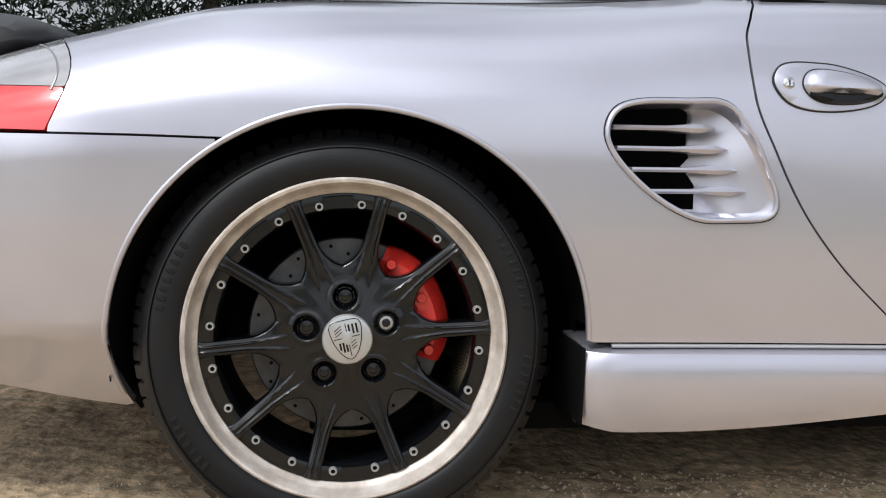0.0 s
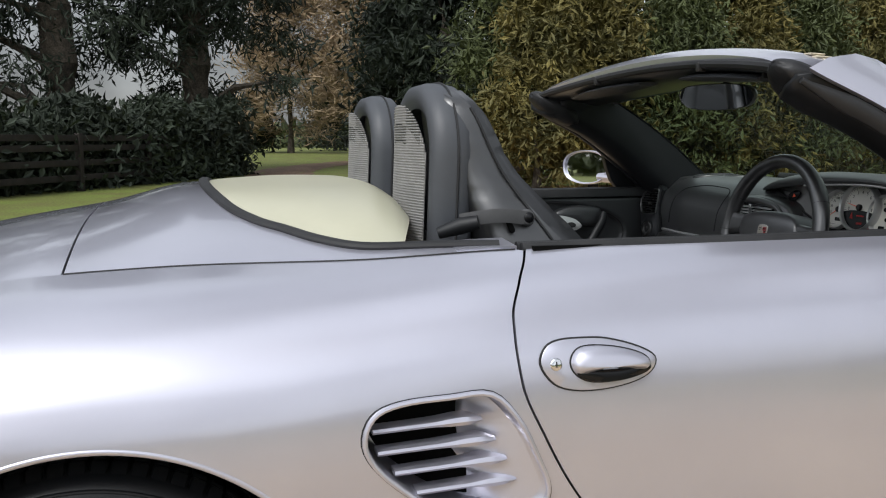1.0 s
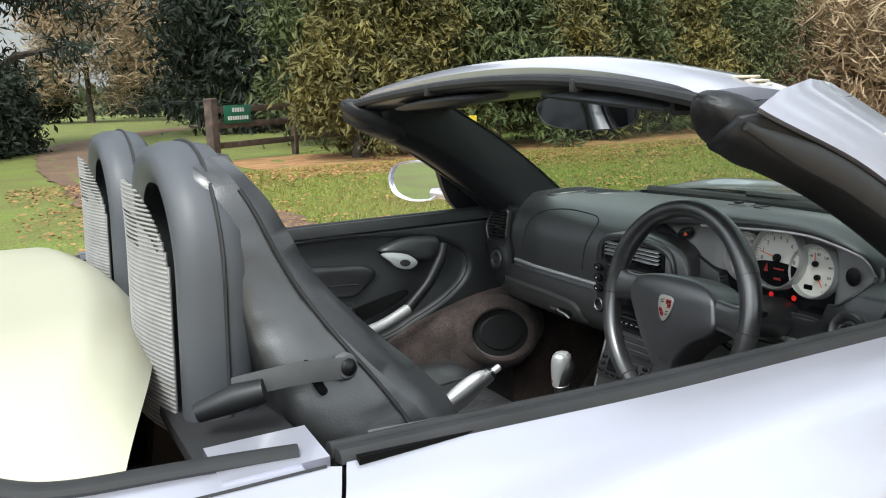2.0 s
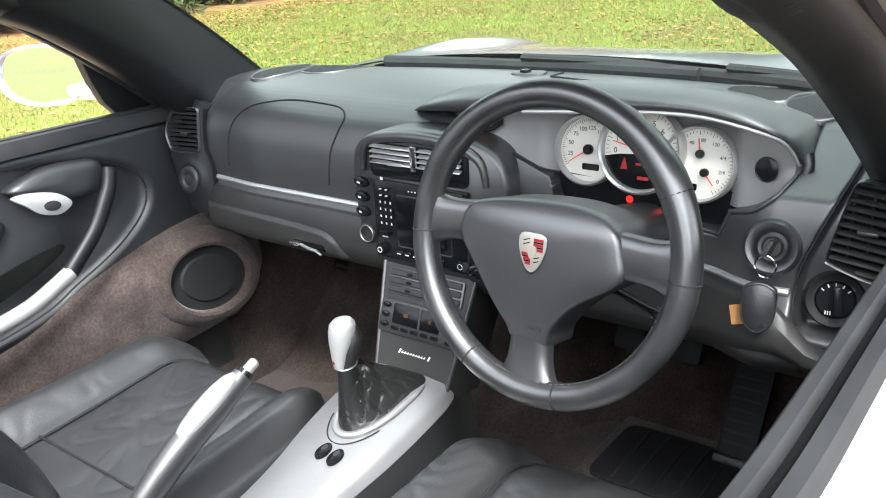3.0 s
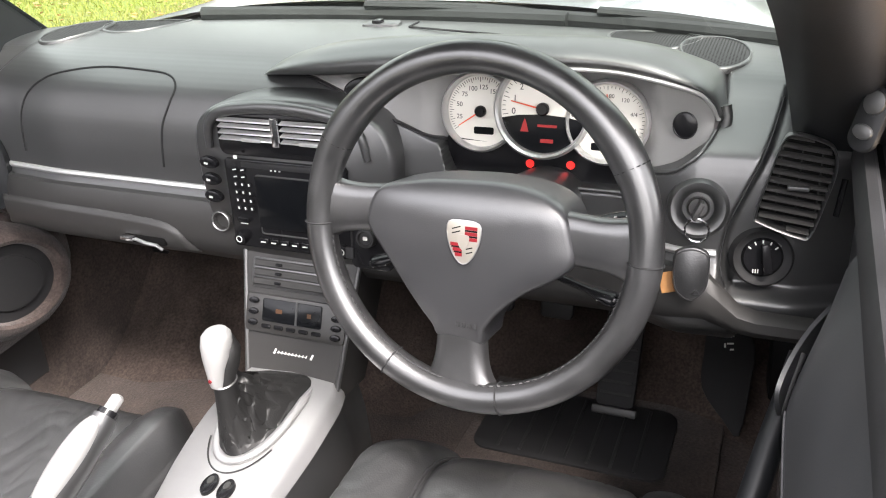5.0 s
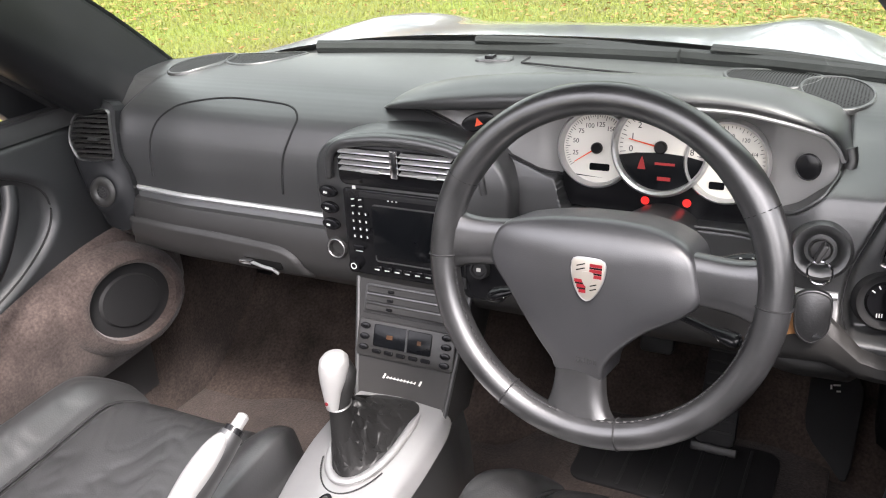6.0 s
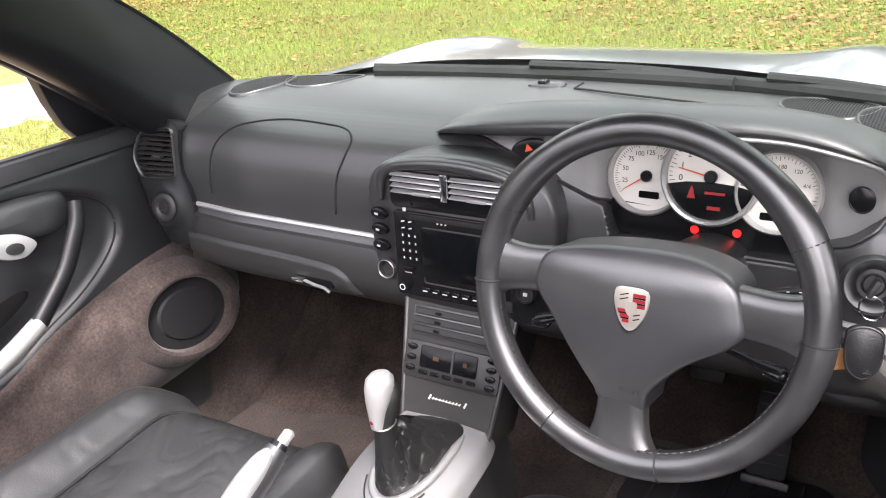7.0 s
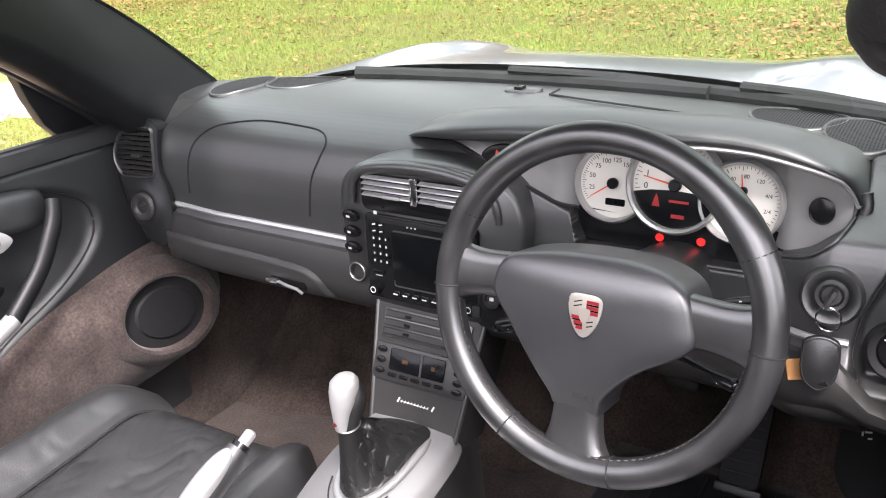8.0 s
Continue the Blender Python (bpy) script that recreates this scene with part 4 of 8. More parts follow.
HOOD_T = curve((-0.542, -0.536, -0.5266, -0.499, -0.448, -0.36, -0.25, -0.149, -0.05, 0.02, 0.05, 0.072), (0.916, 0.930, 0.948, 0.9685, 0.986, 0.995, 0.996, 0.990, 0.9775, 0.9600, 0.9490, 0.9345))
END_L = curve((0.70, 0.778, 0.819, 0.860, 0.893, 0.928, 0.97), (0.552, 0.5565, 0.574, 0.589, 0.585, 0.557, 0.52))
END_R = curve((0.70, 0.7355, 0.7675, 0.80, 0.842, 0.878, 0.912, 0.94, 0.97), (0.568, 0.556, 0.548, 0.551, 0.565, 0.579, 0.590, 0.595, 0.595))


def recess_low(y):
    return FACE_B(y) + (min(FACE_B(y), 0.822) - FACE_B(y)) * ease(-0.198, -0.216, y) * ease(-0.464, -0.446, y)


def recess(x, y, z):
    """Depth of the hollow that holds the dials and the strip below them."""
    if not -0.545 < y < 0.030:
        return 0.0
    low = recess_low(y)
    return (0.075 - 0.040 * ease(-0.44, -0.52, y)) * ease(low - 0.002, low + 0.006, z) * ease(1.82, 1.74, x) * ease(-0.539, -0.526, y) * ease(0.034, 0.012, y)


def end_step(y, z):
    """The end panels with the outer vents lie lower than the dash body."""
    e = (END_L if y > 0 else END_R)(z)
    return (0.022 if y > 0 else 0.014) * ease(e - 0.001, e + 0.010, abs(y)) * ease(0.955, 0.935, z)


def dash_pt(k, y, hollow=True):
    """Point k along the dash section at the cross position y; k may lie between two points."""
    i = min(int(k), len(dash_line) - 2)
    p = dash_line[i].lerp(dash_line[i + 1], k - i)
    a = abs(y)
    back = 0.010 * ease(0.42, 0.56, a) + 0.030 * ease(0.62, 0.71, a) + 0.01 * a + end_step(y, p[1]) - 0.042 * ease(-0.42, -0.52, y) * ease(0.93, 0.88, p[1])
    if y < 0:
        # flat panel round the light switch
        back += max(0.0, 1.668 - p[0]) * ease(-0.546, -0.566, y) * ease(0.722, 0.738, p[1]) * ease(0.80, 0.785, p[1])
    t = ease(1.70, 1.9, p[0])
    cut = 0.28 * y * y * ease(1.85, 2.05, p[0])
    return (p[0] + back * (1 - t) - cut + (recess(p[0], y, p[1]) if hollow else 0.0), y, p[1] - 0.012 * ease(0.5, 0.70, a) * t)


def dash_top(x, y):
    """Height of the dashboard's upper side."""
    lo, hi = 48.0, len(dash_line) - 1.0
    for _ in range(24):
        mid = (lo + hi) / 2
        lo, hi = (mid, hi) if dash_pt(mid, y, False)[0] < x else (lo, mid)
    return dash_pt(lo, y, False)[2]


DY = steps(-0.705, -0.56, 70)[:-1] + steps(-0.56, 0.04, 300) + steps(0.048, 0.53, 60) + steps(0.532, 0.705, 70)
part("dashboard", loft([[dash_pt(k / 4, y) for y in DY] for k in range(4 * len(dash_line) - 3)], False), DASH, car, "black soft-touch dashboard", 60)


def F(y, z, x=1.645, tilt=0.12, roll=0.0, yaw=0.0):
    """Local frame on the dash face: x to the driver's right, y up, z towards the seats."""
    return frame_at((x, y, z), (-1, yaw, tilt)) @ Matrix.Rotation(radians(roll), 4, "Z")


def face_x(y, z):
    k = 12
    while k < 58 and dash_line[k + 1].y < z:
        k += 1
    return dash_pt(k + min(max((z - dash_line[k].y) / (dash_line[k + 1].y - dash_line[k].y), 0), 1), y, False)[0]


# rolled edge of the hollow
part("recess_edge", tube([(face_x(y, recess_low(y)) + 0.002, y, recess_low(y) + 0.001) for y in steps(-0.218, -0.531, 400)], 0.0026, 8), DASH, car, "", 60)

# glovebox: raised lid outline and silver strip
lid = spline([(0.512, 0.800), (0.511, 0.850), (0.498, 0.886), (0.468, 0.910), (0.43, 0.922), (0.36, 0.930), (0.28, 0.929), (0.232, 0.925), (0.213, 0.912), (0.219, 0.890), (0.231, 0.855), (0.235, 0.80)], 6)
part("glovebox_lid", tube([(face_x(y, z) - 0.0005, y, z) for y, z in lid], 0.0016, 6), MATT_BLACK, car, "black glovebox lid seam")


for sgn, fn in ((1, END_L), (-1, END_R)):
    part("end_seam", tube([(face_x(sgn * (fn(z) + 0.003), z) - 0.001, sgn * (fn(z) + 0.003), z) for z in steps(0.725 if sgn < 0 else 0.785, 0.93, 40)], 0.0012, 6), MATT_BLACK, car)
for y0, y1 in ((0.556, 0.150), (-0.145, -0.546)):
    rr = []
    for y in steps(y0, y1, 40):
        x = face_x(y, 0.776) - 0.001
        rr.append([(x + 0.004, y, 0.770), (x - 0.002, y, 0.771), (x - 0.004, y, 0.775), (x - 0.002, y, 0.779), (x + 0.004, y, 0.780)])
    part("dash_strip", loft(rr), TRIM_SILVER, car, "satin silver trim strip")
# lower dash grey sill with the long tray lid
rr = []
for y in steps(0.60, -0.655, 64):
    x, sq = face_x(max(y, -0.535), 0.735) - 0.004, 1 - 0.42 * ease(-0.525, -0.590, y)
    lift = 0.026 * ease(-0.42, -0.55, y)
    rr.append([(x + a_, y, 0.65 + (c_ - 0.65) * sq + lift * (0.765 - c_) / 0.115) for a_, c_ in ((0.012, 0.765), (0.003, 0.763), (-0.006, 0.745), (-0.008, 0.715), (-0.002, 0.690), (0.02, 0.668), (0.07, 0.650))])
low = part("lower_dash", loft(rr, False), DASH_GREY, car, "grey lower dashboard")
low_off = curve((0.650, 0.668, 0.690, 0.715, 0.745, 0.763, 0.765), (0.07, 0.02, -0.002, -0.008, -0.006, 0.003, 0.012))
TRAY = spline([(0.552, 0.724), (0.545, 0.7345), (0.40, 0.736), (0.25, 0.731), (0.208, 0.722), (0.188, 0.702), (0.183, 0.676), (0.30, 0.672), (0.545, 0.676), (0.553, 0.70)], 6, True)
tray = sheet(lambda y, z: (face_x(y, 0.735) - 0.004 + low_off(z) - 0.0055 * ease(0.0, 0.008, inside(TRAY, y, z)) - 0.001, y, z), steps(0.56, 0.176, 90), steps(0.668, 0.742, 36), lambda p: inside(TRAY, p[1], p[2]), 0.006)
part("tray_lid", tray, DASH_GREY, low, "grey tray lid with rounded edge", 60)
part("catch_slot", box((0.012, 0.074, 0.014), (1.636, 0.262, 0.697), 0.004), VOID, low)
part("catch_pin", tube([(1.628, 0.282, 0.699), (1.624, 0.256, 0.696), (1.624, 0.236, 0.694), (1.628, 0.230, 0.686)], 0.0028, 8), DULL_METAL, low)
part("tray_catch", box((0.010, 0.024, 0.007), (1.626, 0.288, 0.700), 0.002), CHROME, low, "small chrome catch")


def outer_vent(outline, at_x, n, label, slope=0.0):
    """Air vent in an outline of (y, z) pairs lying in the surface x = at_x(y, z)."""
    cy, cz = sum(p[0] for p in outline) / len(outline), sum(p[1] for p in outline) / len(outline)

    def ring(f, d):
        return [(at_x(y, z) + d, cy + (y - cy) * f, cz + (z - cz) * f) for y, z in outline]
    v = part("air_vent", loft([ring(1.05, 0.006), ring(1.05, -0.001), ring(1.03, -0.003), ring(1.0, -0.002), ring(0.985, 0.001), ring(0.97, 0.016)], True, False), DASH, car, label, 60)
    part("mouth", loft([ring(0.99, 0.0165), ring(0.99, 0.018)]), VOID, v)
    zs = [p[1] for p in outline]
    for k in range(n):
        z = min(zs) + (max(zs) - min(zs)) * (k + 0.55) / n
        ys = [y for y in steps(cy - 0.06, cy + 0.06, 120) if inside(outline, y, z) > 0.001]
        if len(ys) < 8:
            continue
        rr = []
        for y in (ys[0], ys[-1]):
            x, dz = at_x(y, z), slope * (y - cy)
            rr.append([(x - 0.001, y, z + dz), (x + 0.001, y, z + dz + 0.0014), (x + 0.012, y, z + dz + 0.0020), (x + 0.012, y, z + dz), (x + 0.001, y, z + dz - 0.0010)])
        part("slat", loft(rr), DASH_GREY, v)
    for q in (-0.020, 0.0, 0.020):
        part("guide", loft([[(at_x(cy + q, z) + d, cy + q + e, z) for d, e in ((0.010, -0.0008), (0.010, 0.0008), (0.016, 0.0008), (0.016, -0.0008))] for z in steps(cz - 0.036, cz + 0.036, 4)]), MATT_BLACK, v)
    part("tab", box((0.010, 0.022, 0.005), (at_x(cy, cz) + 0.001, cy, cz - 0.003), 0.002), DASH, v)
    return v


def pod_x(y, z):
    return 1.6635 - 0.125 * (y - 0.6) + 0.21 * (z - 0.79)


POD_L = spline([(0.627, 0.922), (0.668, 0.910), (0.694, 0.866), (0.689, 0.824), (0.665, 0.773), (0.647, 0.746), (0.610, 0.713), (0.5675, 0.705), (0.547, 0.730), (0.549, 0.7675), (0.560, 0.804), (0.576, 0.832), (0.582, 0.8725), (0.586, 0.912)], 4, True)
VENT_L = spline([(0.648, 0.9000), (0.598, 0.904), (0.592, 0.885), (0.589, 0.850), (0.587, 0.830), (0.595, 0.8235), (0.650, 0.821), (0.667, 0.834), (0.676, 0.856), (0.668, 0.886)], 4, True)


def pod_pt(y, z):
    round_ = (0.003 + 0.011 * ease(0.60, 0.64, y)) * (1 - ease(0.0, 0.022, inside(POD_L, y, z)))
    ridge = 0.005 * math.exp(-((math.hypot(y - 0.609, z - 0.769) - 0.030) / 0.010) ** 2)
    return (pod_x(y, z) + round_ - ridge, y, z)


shell = part("vent_pod", sheet(pod_pt, steps(0.70, 0.545, 96), steps(0.698, 0.93, 140), lambda p: min(inside(POD_L, p[1], p[2]), -inside(VENT_L, p[1], p[2])), 0.03), PILLAR_BLACK, car, "black end panel of the dashboard with vent and tweeter", 60)
outer_vent(VENT_L, pod_x, 10, "black outer air vent with slats")
part("vent_wheel", lathe([(0.0001, 0.003), (0.016, 0.003), (0.0175, 0.0), (0.016, -0.003), (0.0001, -0.003)], 28, frame_at((pod_x(0.692, 0.846) + 0.010, 0.690, 0.846), (0, 1, 0.1))), CHROME, shell, "bright thumb wheel of the vent")
VENT_R = spline([(-0.612, 0.914), (-0.640, 0.9085), (-0.652, 0.900), (-0.656, 0.880), (-0.649, 0.845), (-0.640, 0.812), (-0.628, 0.8085), (-0.590, 0.820), (-0.584, 0.828), (-0.593, 0.868), (-0.602, 0.904)], 4, True)
outer_vent(VENT_R, lambda y, z: 1.643 + 0.16 * (z - 0.86), 11, "black outer air vent with slats", 0.12)
# tweeter below the left vent
mt = F(0.609, 0.769, pod_x(0.609, 0.769) - 0.001, 0.21, 0, -0.125)
tw = part("tweeter", lathe([(0.0001, 0.004), (0.0105, 0.004), (0.0125, 0.0065), (0.021, 0.008), (0.0255, 0.006), (0.0275, 0.0), (0.028, -0.008)], 40, mt), DASH_GREY, car, "round black tweeter housing", 60)
part("tweeter_grille", lathe([(0.0001, 0.0062), (0.008, 0.0058), (0.0115, 0.0042)], 24, mt), MATT_BLACK, tw)
for i in range(-3, 4):
    for j in range(-3, 4):
        if i * i + j * j < 10:
            part("grille_bead", lathe([(0.0001, 0.0070), (0.0009, 0.0068), (0.0011, 0.0050)], 6, mt @ Matrix.Translation((i * 0.0029 + (j % 2) * 0.0014, j * 0.0026, 0))), DASH_GREY, tw)

# dash-top speakers: two overlapping oval grilles on each side, lying in the dash surface
def on_dash(pts, lift):
    return [(x, y, dash_top(x, y) + lift) for x, y in pts]


for sy in (1, -1):
    sp_ = None
    for k, (cx, cy, a_, b_, lift) in enumerate(((1.915, 0.425, 0.074, 0.060, 0.0012), (1.842, 0.510, 0.064, 0.040, 0.0032))):
        ell = [(cx + a_ * math.cos(q) * c0 - b_ * math.sin(q) * s0, sy * (cy + a_ * math.cos(q) * s0 + b_ * math.sin(q) * c0)) for c0, s0 in ((math.cos(-0.25), math.sin(-0.25)),) for q in (2 * math.pi * i / 48 for i in range(48))]

        def shrink(f):
            return [(cx + (x - cx) * f, sy * cy + (y - sy * cy) * f) for x, y in ell]
        rim_ = loft([on_dash(shrink(1.07), -0.003), on_dash(shrink(1.07), lift), on_dash(shrink(1.04), lift + 0.0014), on_dash(shrink(1.0), lift + 0.0008), on_dash(shrink(0.99), lift - 0.002)], True, False)
        if sp_ is None:
            sp_ = part("dash_speaker", rim_, DASH, car, "black perforated dash-top speaker grille", 60)
        else:
            part("grille_rim", rim_, DASH, sp_, "", 60)
        part("grille", loft([on_dash(shrink(f), lift - 0.001 + 0.0006 * (1 - f)) for f in (1.0, 0.8, 0.6, 0.4, 0.2, 0.02)], True, True), RUBBER, sp_, "", 60)
        b = bmesh.new()
        for i in range(-18, 19):
            for j in range(-16, 17):
                px, py = cx + i * 0.0046 + (j % 2) * 0.0023, sy * cy + j * 0.0040
                if inside(shrink(0.95), px, py) > 0:
                    z = dash_top(px, py) + lift + 0.0003
                    b.faces.new([b.verts.new((px + 0.0012 * math.cos(q), py + 0.0012 * math.sin(q), z)) for q in (2 * math.pi * m_ / 5 for m_ in range(5))])
        stuff(part("perforation", b, VOID, sp_))
# centre top sensor and panel seam
sensor = part("dash_sensor", plate(rrect(0.060, 0.034, 0.010), 0.008, 0.003, Matrix.Translation((1.950, 0.0, 0.952)) @ Matrix.Rotation(radians(100), 4, "Z")), DASH, car, "black sensor on the dashboard top")
part("sensor_eye", box((0.018, 0.014, 0.006), (1.945, 0.004, 0.962), 0.002), GLOSS_BLACK, sensor)
part("dash_panel_seam", tube([(1.99, -0.045, 0.954), (1.93, -0.055, 0.958), (1.905, -0.12, 0.960), (1.875, -0.25, 0.960), (1.845, -0.35, 0.960)], 0.0016, 6), MATT_BLACK, car)

# ---- instrument pod ----
rr = []


def hood_x(y):
    return 1.720 - 0.026 * ease(-0.38, -0.53, y) - 0.066 * math.sin(math.pi * min(max((y + 0.540) / 0.612, 0), 1)) ** 0.6


for y in steps(-0.540, 0.070, 100):
    zb, zt, xf = FACE_T(y), HOOD_T(y), hood_x(y)
    h = zt - zb
    ring = spline([(xf + 0.006, zb), (xf, zb + 0.30 * h), (xf + 0.007, zb + 0.66 * h), (xf + 0.030, zb + 0.93 * h), (xf + 0.062, zt), (xf + 0.100, zt - 0.18 * (zt - 0.94)), (max(xf + 0.135, 1.800), zt - 0.58 * (zt - 0.94))], 3)
    rr.append([(1.738, y, zb - 0.001)] + [(p[0], y, p[1]) for p in ring] + [(max(xf + 0.155, 1.82), y, 0.930), (1.80, y, min(0.930, zb))])
pod = part("instrument_pod", loft(rr), DASH, car, "black hood over the instruments", 60)
b = bmesh.new()
FX = 1.714


def face_plane(y):
    near = max(face_x(y, FACE_B(y)) + 0.006, 1.684)
    return near + (FX - near) * ease(-0.17, -0.22, y) * ease(-0.47, -0.43, y)


cols = []
for y in steps(-0.5335, 0.030, 110):
    zt, zb = FACE_T(y) + 0.002, FACE_B(y)
    cols.append([(face_plane(y) + 0.006 * (1 - abs(2 * t - 1)), y, zb + (zt - zb) * t) for t in steps(0, 1, 6)])
face = part("pod_face", loft(cols, False), POD_GREY, pod, "grey instrument surround")
rim = [(hood_x(y) + 0.004, y, FACE_T(y) - 0.0005) for y in steps(-0.533, -0.17, 80)]
part("pod_bright_edge", tube(rim, 0.0028, 8), TRIM_SILVER, pod)
low_edge = [(face_plane(y) - 0.008, y, FACE_B(y)) for y in steps(0.028, -0.210, 40)]
part("pod_dark_edge", tube(low_edge, 0.0014, 6), MATT_BLACK, pod)
wrap = spline([(1.700, -0.537, 0.928), (1.697, -0.5405, 0.910), (1.693, -0.532, 0.889), (1.690, -0.513, 0.8715), (1.688, -0.487, 0.856), (1.688, -0.452, 0.8485)], 6)
part("hood_roll", tube(wrap, [0.0085 - 0.0065 * (i / (len(wrap) - 1)) ** 0.8 for i in range(len(wrap))], 10), DASH, pod, "", 60)
# black panel below the dials with two warning lamps
shroud = part("warning_panel", sheet(lambda u, v: (1.702 - 0.004 * v, -0.205 - 0.248 * u, 0.826 + 0.044 * v - 0.006 * math.sin(math.pi * u)), steps(0, 1, 20), steps(0, 1, 6), None, 0.012), GLOSS_BLACK, car, "black strip below the dials")
for y, z in ((-0.3125, 0.8415), (-0.3640, 0.8435)):
    part("warning_light", lathe([(0.0001, 0.0012), (0.005, 0.0012), (0.0055, 0)], 16, F(y, z, 1.6995, 0.1)), RED_LIGHT, shroud, "lit red warning light")
for y, z, w in ((-0.087, 0.928, 0.024), (-0.4985, 0.909, 0.0125)):
    mm = F(y, z, face_plane(y) - 0.004, 0.1, 18 if w > 0.02 else 10)
    pk = part("pod_recess", plate(oval(w, w * (0.45 if w > 0.02 else 1.15), 28), 0.003, 0.001, mm), GLOSS_BLACK, pod)
    part("recess_rim", tube([mm @ Vector((*p, 0.002)) for p in oval(w, w * (0.45 if w > 0.02 else 1.15), 28)], 0.0012, 6, closed=True), GLOSS_BLACK, pod)
    if w > 0.02:
        tri = plate([(0, 0.005), (-0.006, -0.005), (0.006, -0.005)], 0.001, 0, mm @ Matrix.Translation((0.001, 0, 0.003)))
        part("hazard_mark", tri, NEEDLE, pod, "red hazard triangle")


def dial(y, z, r, x, label):
    m = F(y, z, x, 0.16)
    d = part("dial", lathe([(r * 1.06, -0.012), (r * 1.08, 0.004), (r * 1.02, 0.009), (r * 0.965, 0.006), (r * 0.95, -0.004), (r * 0.95, -0.010)], 64, m, None, True), TRIM_SILVER, car, label)
    part("dial_face", lathe([(0.0001, 0.0), (r * 0.97, 0.0), (r * 0.97, -0.003)], 64, m @ Matrix.Translation((0, 0, -0.004))), DIAL_WHITE, d, "cream-white dial face")
    return m @ Matrix.Translation((0, 0, -0.0038)), d


def ticks(m, d, r0, r1, a0, a1, n, w, mat=DIAL_INK):
    b = bmesh.new()
    for k in range(n):
        a = radians(a0 + (a1 - a0) * k / (n - 1))
        long = 1.0 if k % 4 == 0 else 0.55
        rm = r1 - (r1 - r0) * long / 2
        box(((r1 - r0) * long, w, 0.0005), (0, 0, 0), 0, m @ Matrix.Rotation(a, 4, "Z") @ Matrix.Translation((rm, 0, 0.0003)), b)
    part("scale_marks", b, mat, d)


def needle(m, d, a, length, hub):
    b = plate([(-0.006, -0.0011), (length, -0.0005), (length, 0.0005), (-0.006, 0.0011)], 0.001, 0, m @ Matrix.Rotation(radians(a), 4, "Z") @ Matrix.Translation((0, 0, 0.004)))
    part("needle", b, NEEDLE, d, "orange-red needle")
    part("needle_hub", lathe([(0.0001, 0.008), (hub * 0.8, 0.008), (hub, 0.006), (hub, 0.001)], 24, m), GLOSS_BLACK, d)


def figures(m, d, items, size):
    for txt, x, y in items:
        words(txt, size, DIAL_INK, m @ Matrix.Translation((x, y, 0.0004)), d, "figure", 0.0002)


m1, d1 = dial(-0.249, 0.904, 0.0465, 1.700, "white speedometer with silver rim")
ticks(m1, d1, 0.036, 0.042, 215, -30, 57, 0.0006)
figures(m1, d1, [(t, 0.0295 * math.cos(radians(a)), 0.0295 * math.sin(radians(a))) for t, a in (("25", 196), ("50", 166), ("75", 138), ("100", 113), ("125", 85), ("150", 56), ("175", 28))], 0.0082)
needle(m1, d1, 214, 0.034, 0.0072)
part("odometer", plate(rrect(0.026, 0.009, 0.002), 0.0008, 0, m1 @ Matrix.Translation((0.004, -0.024, 0))), SCREEN, d1)
m3, d3 = dial(-0.409, 0.902, 0.0465, 1.694, "white temperature and fuel dial with silver rim")
ticks(m3, d3, 0.037, 0.042, 120, -60, 29, 0.0006)
figures(m3, d3, [("40", -0.013, 0.026), ("80", 0.002, 0.030), ("120", 0.018, 0.026), ("4/4", 0.029, 0.010), ("2/4", 0.029, -0.008), ("0", 0.025, -0.020)], 0.0066)
for yy, a in ((0.013, 98), (-0.010, -50)):
    needle(m3 @ Matrix.Translation((0.0 if yy > 0 else 0.008, yy, 0)), d3, a, 0.020, 0.0055)
part("clock", plate(rrect(0.018, 0.009, 0.002), 0.0008, 0, m3 @ Matrix.Translation((-0.010, -0.030, 0))), SCREEN, d3)
m2, d2 = dial(-0.332, 0.915, 0.0555, 1.688, "white rev counter with silver rim and dark display")
ticks(m2, d2, 0.044, 0.051, 190, -10, 33, 0.0007)
figures(m2, d2, [(t, 0.037 * math.cos(radians(a)), 0.037 * math.sin(radians(a))) for t, a in (("0", 187), ("1", 163), ("2", 138), ("3", 114), ("4", 90), ("5", 66), ("6", 42), ("7", 18), ("8", -6))], 0.0105)
needle(m2, d2, 168, 0.040, 0.0078)
half = [(0.0525 * math.cos(radians(a)), 0.0525 * math.sin(radians(a))) for a in range(194, 347, 4)]
half += [(0.030, -0.0085), (0.0, -0.0065), (-0.030, -0.0085)]
disp = part("display", plate(half, 0.0015, 0, m2), SCREEN, d2, "dark trip display")
b = plate([(-0.029, -0.028), (-0.019, -0.028), (-0.022, -0.017), (-0.024, -0.012), (-0.026, -0.017)], 0.0006, 0, m2 @ Matrix.Translation((0.002, 0, 0.0016)))
box((0.016, 0.0045, 0.0006), (0, 0, 0), 0, m2 @ Matrix.Translation((0.006, -0.038, 0.0018)), b)
part("lit_symbols", b, RED_DIM, d2, "red lit symbols")
b = box((0.024, 0.003, 0.0006), (0, 0, 0), 0, m2 @ Matrix.Translation((0.006, -0.020, 0.0018)))
part("lit_text_bar", b, RED_DIM, d2)

# ---- centre stack ----
hous = spline([(-0.150, 0.690), (-0.152, 0.80), (-0.150, 0.855), (-0.125, 0.893), (-0.06, 0.912), (0.01, 0.915), (0.07, 0.910), (0.125, 0.893), (0.148, 0.862), (0.150, 0.80), (0.140, 0.72), (0.128, 0.690)], 5)
rings = []
